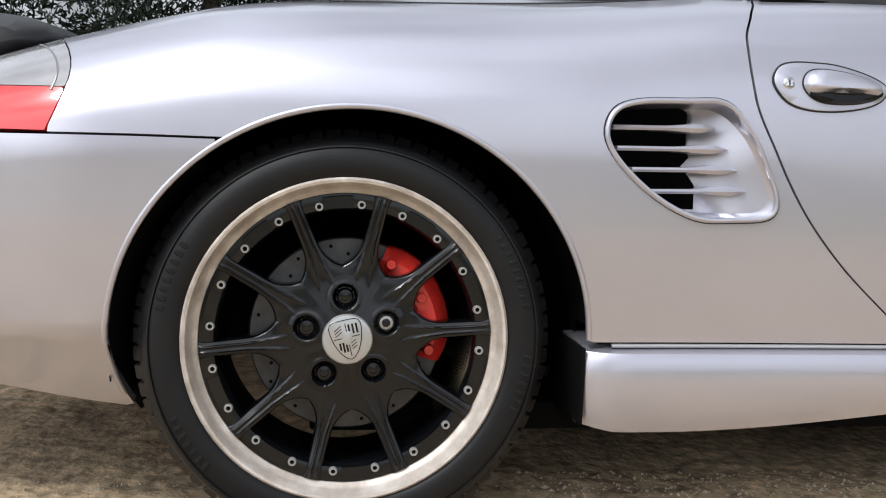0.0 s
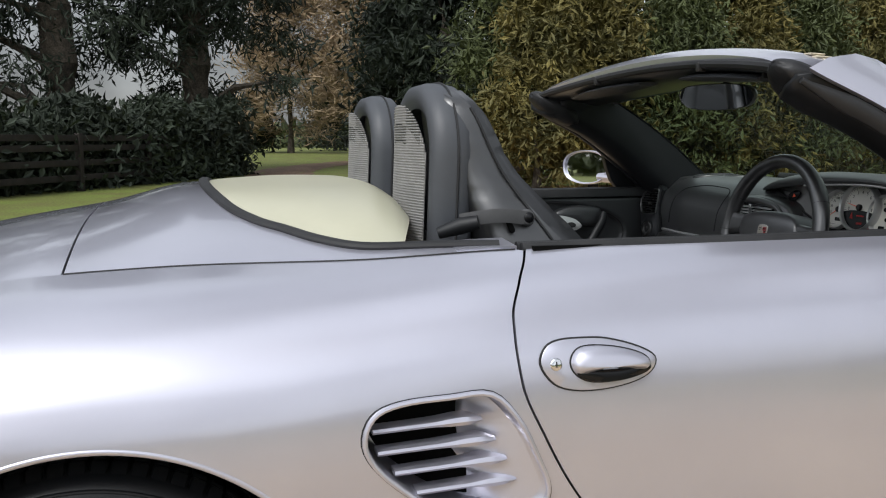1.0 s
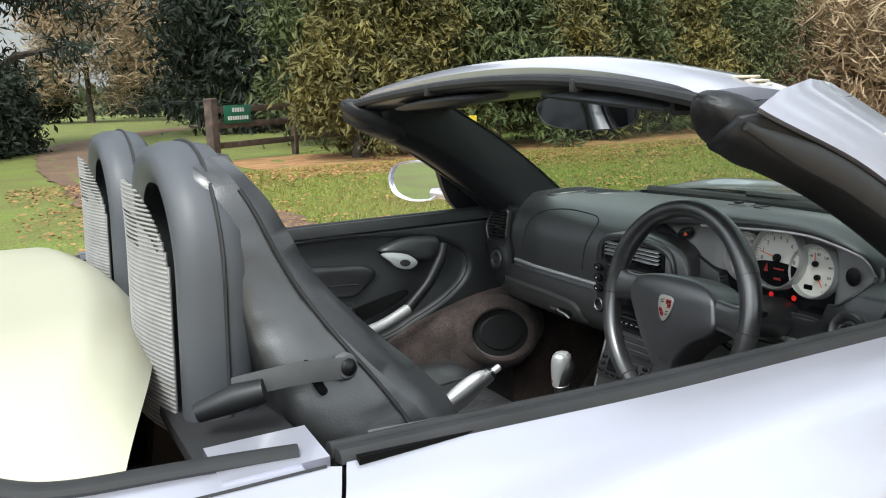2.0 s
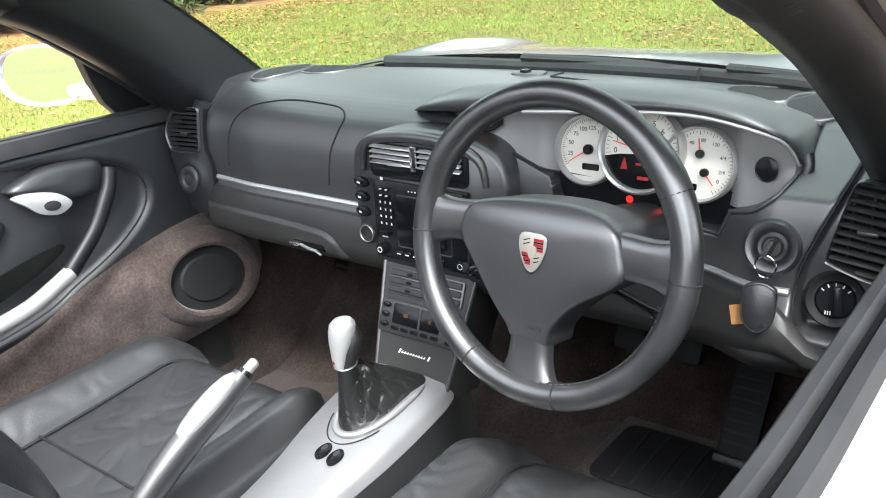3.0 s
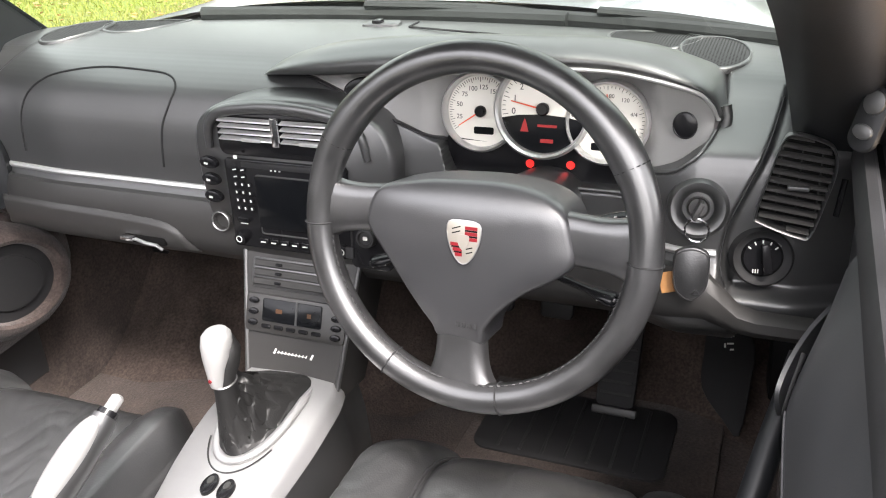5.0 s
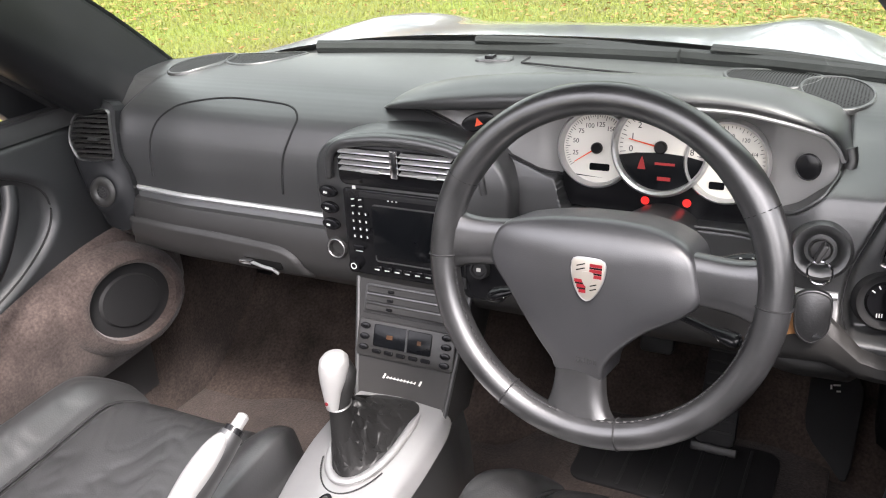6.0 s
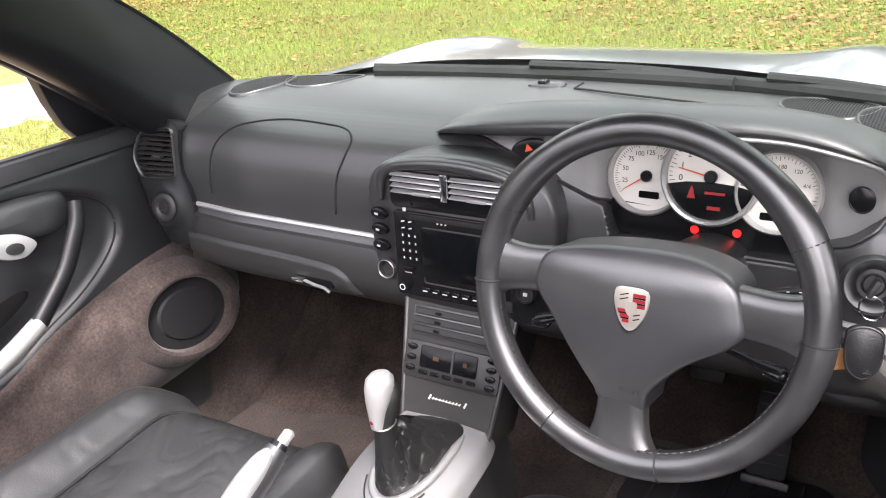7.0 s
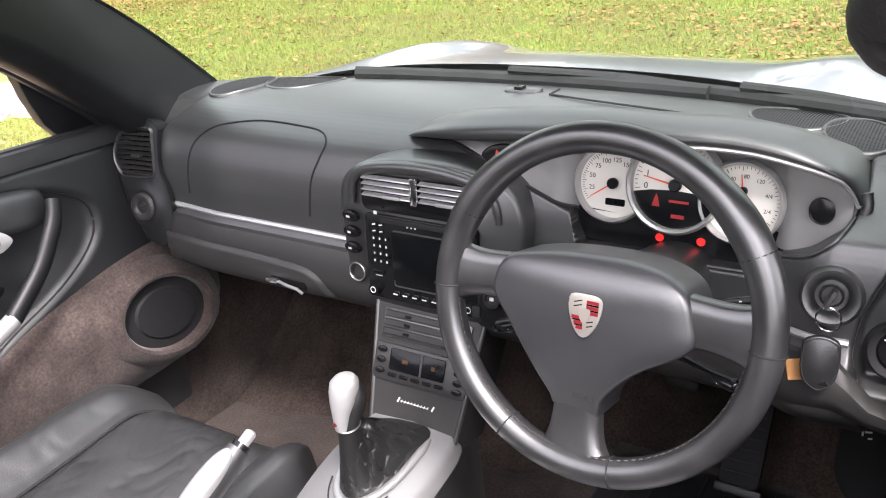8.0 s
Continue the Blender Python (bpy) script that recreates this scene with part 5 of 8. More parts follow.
for f, x in ((1.0, 1.70), (1.0, 1.656), (0.985, 1.646), (0.955, 1.642)):
    rings.append([(x + 0.10 * (z - 0.80) * 0.25, y * f, 0.806 + (z - 0.80) * f) for y, z in hous])
stack = part("centre_housing", loft(rings), DASH, car, "black centre stack housing", 50)


def CF(y, z, out=0.0, roll=0):
    return F(y, z + 0.007, 1.642 + 0.025 * (z - 0.80) - out, 0.03, roll)


# gloss black band; its black also stands for the shade between the slats
part("vent_recess", plate(rrect(0.192, 0.060, 0.012), 0.002, 0.0005, CF(0.010, 0.864, 0.0005)), GLOSS_BLACK, stack, "gloss black band round the vents, also darkens the slat gaps")
brow = spline([(0.122, 0.842), (0.118, 0.874), (0.098, 0.893), (0.055, 0.901), (0.010, 0.9035), (-0.040, 0.901), (-0.085, 0.892), (-0.110, 0.874), (-0.118, 0.842)], 6)
part("vent_brow", tube([CF(y, z, 0.004).translation for y, z in brow], [0.0045 + 0.0045 * math.sin(math.pi * i / (len(brow) - 1)) for i in range(len(brow))], 10), DASH, stack, "arched brow over the vents", 60)
for yc, w in ((0.057, 0.088), (-0.036, 0.082)):
    m = CF(yc, 0.872, 0.002)
    frm = rrect(w, 0.034, 0.008, 5)
    v = part("air_vent", plate(frm, 0.001, 0, m), VOID, car, "centre air vent with silver slats")
    for k in range(4):
        part("slat", box((w * 0.97, 0.0024, 0.011), (0, 0, 0), 0.0009, m @ Matrix.Translation((0, -0.0125 + 0.0083 * k, 0.004)) @ Matrix.Rotation(radians(16), 4, "X"), None, 1), TRIM_SILVER, v, "silver slat")
for yc in (0.048, -0.040):
    part("vent_tab", box((0.007, 0.030, 0.0055), (1.634, yc, 0.8665), 0.002), TRIM_SILVER, stack, "silver vent tab")
part("vent_divider", box((0.006, 0.012, 0.040), (1.634, 0.0105, 0.879), 0.003), CHROME, stack)
unit = part("radio", plate(rrect(0.186, 0.128, 0.004), 0.006, 0.002, CF(0.006, 0.766, 0.002)), GLOSS_BLACK, car, "black radio and navigation unit")
part("screen", plate(rrect(0.098, 0.074, 0.003), 0.002, 0.0005, CF(0.004, 0.772, 0.008)), SCREEN, unit, "dark blank screen")
key_spots = [(0.083 - i * 0.0105, 0.7955 - j * 0.0115) for j in range(4) for i in range(3)] + [(0.0815 - i * 0.012, 0.8065) for i in range(2)] + [(0.0815 - i * 0.012, 0.8165) for i in range(2)]
for y, z in key_spots:
    part("key", plate(oval(0.0044, 0.0038, 12), 0.0025, 0.001, CF(y, z, 0.008)), GLOSS_BLACK, unit)
b = bmesh.new()
for k, (y, z) in enumerate(key_spots):
    box((0.0020 if k < 12 else 0.0055, 0.0034 if k < 12 else 0.0016, 0.0006), (0, 0, 0), 0, CF(y, z, 0.0108, 12), b)
for i in range(6):
    box((0.0075, 0.0016, 0.0006), (0, 0, 0), 0, CF(0.050 - i * 0.0165, 0.7140, 0.0118), b)
for i in range(3):
    box((0.0026, 0.0026, 0.0006), (0, 0, 0), 0, CF(0.024 - i * 0.0065, 0.8195, 0.0098), b)
box((0.0055, 0.0050, 0.0006), (0, 0, 0), 0, CF(0.078, 0.834, 0.0098), b)
box((0.012, 0.0016, 0.0006), (0, 0, 0), 0, CF(0.079, 0.7375, 0.0088), b)
stuff(part("key_legends", b, LABEL_WHITE, unit, "white bars of key legends"))
part("disc_slot", plate(rrect(0.150, 0.0075, 0.002), 0.003, 0.001, CF(-0.004, 0.8240, 0.0072)), MATT_BLACK, unit, "slim panel above the screen")
part("screen_rim", tube([CF(-0.002, 0.768, 0.0088) @ Vector((*p, 0)) for p in rrect(0.106, 0.084, 0.004)], 0.0012, 6, closed=True), DASH_GREY, unit)
part("rocker", plate(rrect(0.020, 0.008, 0.003), 0.006, 0.002, CF(0.078, 0.7440, 0.0075)), GLOSS_BLACK, unit)
for i in range(6):
    part("key", box((0.0150, 0.0085, 0.004), (0, 0, 0), 0.0012, CF(0.050 - i * 0.0165, 0.7150, 0.0095), None, 1), GLOSS_BLACK, unit)
for yy in (0.086, -0.074):
    kn = part("knob", lathe([(0.0001, 0.0085), (0.006, 0.0085), (0.0085, 0.0075), (0.0098, 0.0)], 24, CF(yy, 0.716, 0.008)), GLOSS_BLACK, unit)
    part("knob_mark", lathe([(0.0036, 0.0086), (0.0043, 0.0092), (0.0050, 0.0086)], 16, CF(yy, 0.716, 0.008), None, True), LABEL_WHITE, unit)
for z in (0.822, 0.798, 0.773):
    bt = part("rocker_button", plate(oval(0.0145, 0.0085, 24), 0.008, 0.004, CF(0.124, z, 0.004, -8)), GLOSS_BLACK, stack, "oval black rocker button")
    b = box((0.006, 0.003, 0.0006), (0, 0, 0), 0, CF(0.126, z, 0.0122, -8))
    part("button_mark", b, LABEL_WHITE, stack)
part("socket", lathe([(0.013, 0.0), (0.0165, 0.005), (0.0150, 0.008), (0.0120, 0.007), (0.0105, -0.004), (0.0001, -0.004)], 32, CF(0.117, 0.737, 0.004)), DASH_GREY, stack, "round power socket")
part("socket_ring", lathe([(0.0128, 0.0072), (0.0140, 0.0088), (0.0150, 0.0078)], 32, CF(0.117, 0.737, 0.004), None, True), DULL_METAL, stack, "worn metal socket ring")
part("switch_panel", plate(rrect(0.060, 0.080, 0.010), 0.006, 0.002, F(-0.1241, 0.7486, 1.622, 0.1)), GLOSS_BLACK, stack, "black switch panel beside the radio")
rs_ = F(-0.1201, 0.7546, 1.616, 0.1)
part("round_switch", lathe([(0.0001, 0.007), (0.008, 0.007), (0.0095, 0.010), (0.0125, 0.009), (0.0140, 0.0)], 28, rs_), MATT_BLACK, stack, "round black switch")
part("switch_symbol", box((0.006, 0.005, 0.0006), (0, 0, 0), 0.001, rs_ @ Matrix.Translation((0, 0, 0.0072))), LABEL_WHITE, stack)
part("small_switch", box((0.012, 0.016, 0.005), (0, 0, 0), 0.002, F(-0.0931, 0.7295, 1.614, 0.1)), MATT_BLACK, stack)

# lower stack: storage slots, climate unit, script
SA, SB = Vector((1.640, 0, 0.700)), Vector((1.575, 0, 0.540))
snor = Vector((-0.93, 0, 0.37)).normalized()


def SF(y, t, out=0.0):
    """Frame on the sloping lower stack; t from its top (0) to its foot (1)."""
    return frame_at(SA.lerp(SB, t) + Vector((0, y, 0)) + snor * out, snor)


rings = []
for t in steps(-0.04, 1.15, 14):
    p = SA.lerp(SB, t)
    w = 0.090 - 0.018 * t
    rings.append([p + Vector((0.10, -w + 0.004, -0.02)), p + Vector((0.012, -w - 0.003, 0)), p + Vector((0, -w, 0)), p + Vector((0, w, 0)), p + Vector((0.012, w + 0.003, 0)), p + Vector((0.10, w - 0.004, -0.02))])
lower = part("lower_housing", loft(rings), DASH_GREY, car, "grey-black lower centre stack")
for yy in (0.091, -0.091):
    part("stack_edge", tube([SF(yy * (1 - 0.20 * t), t, -0.001).translation for t in steps(0, 1.1, 10)], 0.0036, 8), DASH, lower)
part("storage_slot", plate(rrect(0.150, 0.042, 0.004), 0.003, 0.001, SF(0, 0.17)), DASH, lower, "closed storage slots")
for k in range(3):
    part("slot_lid", box((0.142, 0.0105, 0.004), (0, 0, 0), 0.0015, SF(0, 0.09 + 0.075 * k, 0.004), None, 1), DASH_GREY, lower)
    part("slot_catch", box((0.010, 0.004, 0.004), (0, 0, 0), 0.001, SF(0.030, 0.09 + 0.075 * k, 0.007), None, 1), GLOSS_BLACK, lower)
clim = part("climate_unit", plate(rrect(0.158, 0.054, 0.006), 0.004, 0.0015, SF(0, 0.50, 0.001)), DASH_GREY, car, "climate control with amber displays")
part("climate_display", plate(rrect(0.094, 0.032, 0.003), 0.003, 0.0005, SF(0.004, 0.465, 0.004)), SCREEN, clim)
part("display_bar", box((0.003, 0.032, 0.002), (0, 0, 0), 0, SF(-0.004, 0.465, 0.0072)), DASH, clim)
b = bmesh.new()
box((0.010, 0.006, 0.0004), (0, 0, 0), 0, SF(0.024, 0.465, 0.0074), b)
box((0.006, 0.006, 0.0004), (0, 0, 0), 0, SF(-0.024, 0.465, 0.0074), b)
stuff(part("amber_readout", b, material("amber_segments", (0.06, 0.024, 0.007), 0.5), clim))
for sy in (1, -1):
    for k in range(3 if sy > 0 else 4):
        part("climate_key", plate(oval(0.0080, 0.0046, 16), 0.005, 0.002, SF(sy * 0.066, (0.40, 0.49, 0.58, 0.60)[k] if sy > 0 else 0.38 + 0.075 * k, 0.004)), GLOSS_BLACK, clim)
for k in range(5):
    part("climate_key", box((0.015, 0.006, 0.004), (0, 0, 0), 0.0015, SF(0.044 - k * 0.020, 0.60, 0.006), None, 1), GLOSS_BLACK, clim)
b = bmesh.new()
for k in range(11):
    tall = k in (0, 10)
    box((0.0026 if tall else 0.0013, 0.0078 if tall else 0.0040, 0.0006), (0, 0, 0), 0, SF(0.029 - k * 0.0056 - (0.003 if k == 10 else 0), 0.798 if tall else 0.803, 0.001) @ Matrix.Rotation(radians(-24), 4, "Z"), b)
box((0.046, 0.0008, 0.0006), (0, 0, 0), 0, SF(0.003, 0.805, 0.001), b)
part("model_script", b, LABEL_WHITE, lower, "pale bars of a model script")

# silver console with gear lever
top_z = curve((0.70, 0.95, 1.15, 1.30, 1.40, 1.50, 1.58, 1.62), (0.455, 0.460, 0.472, 0.492, 0.514, 0.535, 0.545, 0.548))
half_w = curve((0.70, 1.0, 1.2, 1.34, 1.42, 1.48, 1.54, 1.585, 1.60), (0.045, 0.047, 0.055, 0.068, 0.080, 0.084, 0.082, 0.072, 0.060))
rr = []
for x in steps(0.74, 1.60, 50):
    w, z = half_w(x), top_z(x)
    rr.append([(x, -w - 0.006, z - 0.024), (x, -w, z - 0.010), (x, -w + 0.008, z), (x, 0, z + 0.004), (x, w - 0.008, z), (x, w, z - 0.010), (x, w + 0.006, z - 0.024)])
console = part("centre_console", loft(rr), CONSOLE_SILVER, car, "satin silver centre console", 50)
rr = []
for x in steps(0.74, 1.64, 40):
    w, z = half_w(x) + 0.004, top_z(x) - 0.022
    rr.append([(x, -w - 0.03, 0.22), (x, -w - 0.012, z - 0.06), (x, -w, z), (x, w, z), (x, w + 0.012, z - 0.06), (x, w + 0.03, 0.22)])
part("console_side", loft(rr), DASH, car, "black console flanks")
def boot_line(a, f=1.0):
    """Edge of the lever opening: round at the rear, square where it meets the stack."""
    c, s_ = math.cos(a), math.sin(a)
    if c > 0:
        x, y = 0.079 * c ** 0.5, 0.043 * math.copysign(abs(s_) ** 0.40, s_)
    else:
        x, y = 0.080 * c, 0.043 * s_
    x = 1.497 + x * f
    return Vector((x, -0.002 + y * f, top_z(x) + 0.004))


turns = [2 * math.pi * k / 72 for k in range(72)]
lip = [a for a in steps(radians(62), radians(298), 60)]
part("boot_ring", tube([boot_line(a, 1.05) + Vector((0, 0, 0.002)) for a in lip], [0.0065 * min(1, 0.25 + 0.15 * min(i, 60 - i)) for i in range(len(lip))], 10, flat=0.7), CONSOLE_SILVER, console, "raised silver lip", 60)
part("boot_groove", tube([boot_line(a, 1.26) - Vector((0, 0, 0.0005)) for a in steps(radians(122), radians(238), 40)], 0.0011, 6), MATT_BLACK, console)
# leather gaiter with folds
rings = []
for t in steps(0, 1, 40):
    f = (1 - min(1, t * 1.25)) ** 1.7
    ring = []
    for a in turns:
        q = math.sin(math.pi * min(1, t * 1.25)) ** 0.7 if t < 0.8 else 0.0
        crease = abs(noise.noise(Vector((math.cos(a) * 2.2, math.sin(a) * 2.2, t * 5.0)))) * 0.5 + abs(noise.noise(Vector((math.cos(a) * 6, math.sin(a) * 6, t * 9.0 + 4)))) * 0.3
        e = boot_line(a)
        n_ = Vector((1.447 + 0.016 * math.cos(a), 0.008 + 0.0135 * math.sin(a), 0.616))
        n_ += Vector((math.cos(a), math.sin(a), 0)) * 0.005 * (1 - t)
        p = n_ + (e - n_) * min(1.0, f * (1 + (0.25 - crease) * q * 1.3))
        front = max(0.0, math.cos(a))
        p.z = e.z + (0.616 - e.z) * t ** (1.5 - 0.6 * front) + (crease - 0.22) * 0.055 * q + 0.014 * front * math.sin(math.pi * min(1, 1.4 * t))
        ring.append(p)
    rings.append(ring)
lever = part("gear_lever", loft(rings), GAITER, car, "gear lever with crumpled leather gaiter and silver knob", 60)
part("knob_collar", tube([(1.447 + 0.0165 * math.cos(a), 0.008 + 0.0138 * math.sin(a), 0.6175 + 0.10 * (0.0165 * math.cos(a))) for a in turns], 0.0013, 6, closed=True), DULL_METAL, lever)
kp = [(0.002, 0.0, 0.016, 0.0100, 0.0105), (0.003, 0, 0.024, 0.0128, 0.0120), (0.006, 0, 0.042, 0.0170, 0.0150), (0.014, 0, 0.062, 0.0250, 0.0210), (0.019, 0, 0.080, 0.0285, 0.0235), (0.021, 0, 0.092, 0.0265, 0.0220), (0.022, 0, 0.099, 0.019, 0.016), (0.022, 0, 0.1015, 0.006, 0.005)]
rings = []
for i in range(len(kp)):
    x, y, z, rx, ry = kp[i]
    rings.append([(1.434 + 0.76 * (x + rx * math.cos(a)), 0.011 + 0.80 * ry * math.sin(a), 0.6165 + (z - 0.016) * 0.85) for a in (2 * math.pi * k / 24 for k in range(24))])
bk = loft(rings)
bmesh.ops.subdivide_edges(bk, edges=[e for e in bk.edges if abs(e.verts[0].co.z - e.verts[1].co.z) > 0.01], cuts=2, smooth=1.0)
part("gear_knob", bk, TRIM_SILVER, lever, "satin silver gear knob")
part("knob_leather", tube([(1.446, 0.008, 0.610), (1.449, 0.007, 0.626), (1.455, 0.004, 0.642), (1.460, 0.003, 0.660), (1.462, 0.004, 0.676)], [0.0130, 0.0134, 0.0148, 0.0150, 0.007], 16), GAITER, lever)
part("knob_badge", lathe([(0.0001, 0.0008), (0.0024, 0.0008), (0.0028, -0.001)], 16, frame_at((1.4262, 0.013, 0.628), (-1, 0.05, -0.1))), BADGE_RED, lever)
for x, y in ((1.376, 0.000), (1.374, -0.025), (1.228, 0.030), (1.224, 0.005)):
    mm = Matrix.Translation((x, y, top_z(x) + 0.003)) @ Matrix.Rotation(radians(-10), 4, "Y")
    sw = part("console_switch", plate(oval(0.016, 0.0095, 20), 0.006, 0.002, mm), GLOSS_BLACK, car, "small black oval switch")
    part("switch_dimple", plate(oval(0.006, 0.004, 12), 0.001, 0, mm @ Matrix.Translation((0.004, 0, 0.006))), DASH_GREY, sw)
# handbrake
hb = [(1.085, 0.085, 0.500), (1.14, 0.080, 0.545), (1.20, 0.072, 0.592), (1.255, 0.062, 0.628), (1.30, 0.055, 0.656)]
brake = part("handbrake", tube(spline(hb, 6), [0.013 + 0.006 * math.sin(math.pi * k / 24) for k in range(25)], 14, flat=1.15), DASH, car, "handbrake lever with silver grip plate")
gp = spline([(1.185, 0.073, 0.592), (1.21, 0.069, 0.612), (1.245, 0.063, 0.636), (1.275, 0.058, 0.654), (1.290, 0.056, 0.661)], 6)
part("grip_plate", tube(gp, [0.005 + 0.0112 * math.sin(math.pi * min(0.97, (k + 1.5) / 26)) for k in range(len(gp))], 14, flat=0.9), TRIM_SILVER, brake, "silver grip plate")
part("collar", tube([(1.292, 0.056, 0.651), (1.306, 0.054, 0.660)], 0.0115, 16), GLOSS_BLACK, brake)
part("release_button", tube([(1.304, 0.054, 0.659), (1.320, 0.052, 0.668), (1.322, 0.052, 0.669)], [0.0075, 0.0075, 0.005], 14), TRIM_SILVER, brake, "silver release button")
part("brake_gaiter", tube([(1.04, 0.088, 0.46), (1.09, 0.085, 0.505), (1.13, 0.081, 0.537)], [0.038, 0.026, 0.018], 14), LEATHER, brake)

# ---- steering wheel ----
SW = frame_at((1.445, -0.329, 0.858), (-math.cos(radians(11.3)), 0.035, math.sin(radians(11.3))))


def SWP(x, y, z=0.0):
    return SW @ Vector((x, y, z))


rings = []
for k in range(96):
    a = 2 * math.pi * k / 96
    fat = 1 + 0.10 * (math.exp(-((a - radians(35)) / 0.25) ** 2) + math.exp(-((a - radians(145)) / 0.25) ** 2))
    ring = []
    for j in range(16):
        q = 2 * math.pi * j / 16
        r = 0.171 + 0.0160 * fat * math.cos(q)
        ring.append(SWP(r * math.cos(a), r * math.sin(a), 0.0175 * fat * math.sin(q)))
    rings.append(ring)
rings.append(rings[0])
bw = loft(rings, True, False)
bmesh.ops.remove_doubles(bw, verts=bw.verts, dist=1e-6)
wheel = part("steering_wheel", bw, WHEEL_LEATHER, car, "three-spoke steering wheel in worn black leather", 60)
for a in (28, 152, 240, 283, -2, 182):
    an = radians(a)
    ringp = [SWP((0.171 + 0.0166 * math.cos(q)) * math.cos(an), (0.171 + 0.0166 * math.cos(q)) * math.sin(an), 0.0180 * math.sin(q)) for q in (2 * math.pi * j / 20 for j in range(20))]
    part("leather_seam", tube(ringp, 0.0009, 5, closed=True), MATT_BLACK, wheel)
b = bmesh.new()
for lo, hi in ((188, 262), (275, 352)):
    for k in range(int((hi - lo) / 1.5)):
        a = radians(lo + k * 1.5)
        r = 0.1556
        mm = SW @ Matrix.Rotation(a, 4, "Z") @ Matrix.Translation((r, 0, 0.006)) @ Matrix.Rotation(radians(35 if k % 2 else -35), 4, "Y") @ Matrix.Rotation(radians(28 if k % 2 else -28), 4, "X")
        box((0.0012, 0.0034, 0.0012), (0, 0, 0), 0, mm, b)
stuff(part("stitching", b, RUBBER, wheel, "grey cross stitching"))
# spokes
for pts, w0, w1 in (([(0.085, 0.008, 0.001), (0.120, 0.006, 0.002), (0.166, 0.004, 0.004)], 0.025, 0.024), ([(-0.085, 0.016, 0.001), (-0.120, 0.013, 0.002), (-0.166, 0.010, 0.004)], 0.025, 0.024), ([(-0.011, -0.095, -0.004), (-0.011, -0.125, -0.004), (-0.009, -0.165, 0.002)], 0.025, 0.030)):
    pp = spline(pts, 8)
    rings = []
    for i, p in enumerate(pp):
        t = i / (len(pp) - 1)
        d = Vector((pp[-1].x - pp[0].x, pp[-1].y - pp[0].y, 0)).normalized()
        s = Vector((-d.y, d.x, 0))
        w = (w0 + (w1 - w0) * t) * (1 + 0.62 * (max(0, t - 0.45) / 0.55) ** 2.6)
        rings.append([SW @ (p + s * w * c + Vector((0, 0, h))) for c, h in ((-1, -0.014), (-0.98, -0.004), (-0.86, 0.002), (-0.4, 0.004), (0.4, 0.004), (0.86, 0.002), (0.98, -0.004), (1, -0.014), (0.6, -0.020), (-0.6, -0.020))])
    part("spoke", loft(rings), WHEEL_LEATHER, wheel, "", 60)
pad = spline([(-0.104, 0.036), (-0.080, 0.045), (-0.035, 0.052), (0.030, 0.054), (0.072, 0.047), (0.095, 0.032), (0.104, 0.006), (0.107, -0.014), (0.092, -0.031), (0.066, -0.047), (0.047, -0.062), (0.030, -0.080), (0.018, -0.098), (0.013, -0.117), (-0.011, -0.114), (-0.035, -0.115), (-0.041, -0.102), (-0.054, -0.084), (-0.068, -0.064), (-0.092, -0.030), (-0.113, -0.004), (-0.114, 0.014)], 4, True)


def pad_z(x, y):
    return 0.019 - 0.9 * x * x - 1.6 * max(0, -y) ** 2 - 16.0 * max(0, y - 0.020) ** 2


rings = [[SWP(p[0] * 0.99, p[1] * 0.99, -0.060) for p in pad], [SWP(p[0], p[1], pad_z(p[0], p[1]) - 0.014) for p in pad]]
for f, d in ((0.990, -0.005), (0.970, -0.0012), (0.93, 0.0), (0.75, 0.0), (0.55, 0.0), (0.3, 0.0), (0.08, 0.0)):
    rings.append([SWP(p[0] * f, p[1] * f, pad_z(p[0] * f, p[1] * f) + d) for p in pad])
part("airbag_pad", loft(rings), PAD, wheel, "grained airbag pad with plain crest", 60)
cr = spline([(0, 0.019), (0.0135, 0.017), (0.0145, 0.004), (0.009, -0.012), (0, -0.020), (-0.009, -0.012), (-0.0145, 0.004), (-0.0135, 0.017)], 3, True)
mcr = SW @ Matrix.Translation((0.0, -0.003, pad_z(0, 0.004) - 0.0002)) @ Matrix.Diagonal((1.16, 1.10, 1.0, 1.0))
part("crest", plate([p[:2] for p in cr], 0.0025, 0.0008, mcr), BADGE_GOLD, wheel, "small gold crest shape")
b = bmesh.new()
for q in range(3):
    box((0.0110, 0.0030, 0.0012), (0, 0, 0), 0, mcr @ Matrix.Translation((0.0068, 0.0130 - q * 0.0050, 0.0022)), b)
    box((0.0105 - q * 0.0022, 0.0030, 0.0012), (0, 0, 0), 0, mcr @ Matrix.Translation((-0.0062 + q * 0.0012, -0.0024 - q * 0.0046, 0.0022)), b)
stuff(part("crest_stripes", b, BADGE_RED, wheel))
b = bmesh.new()
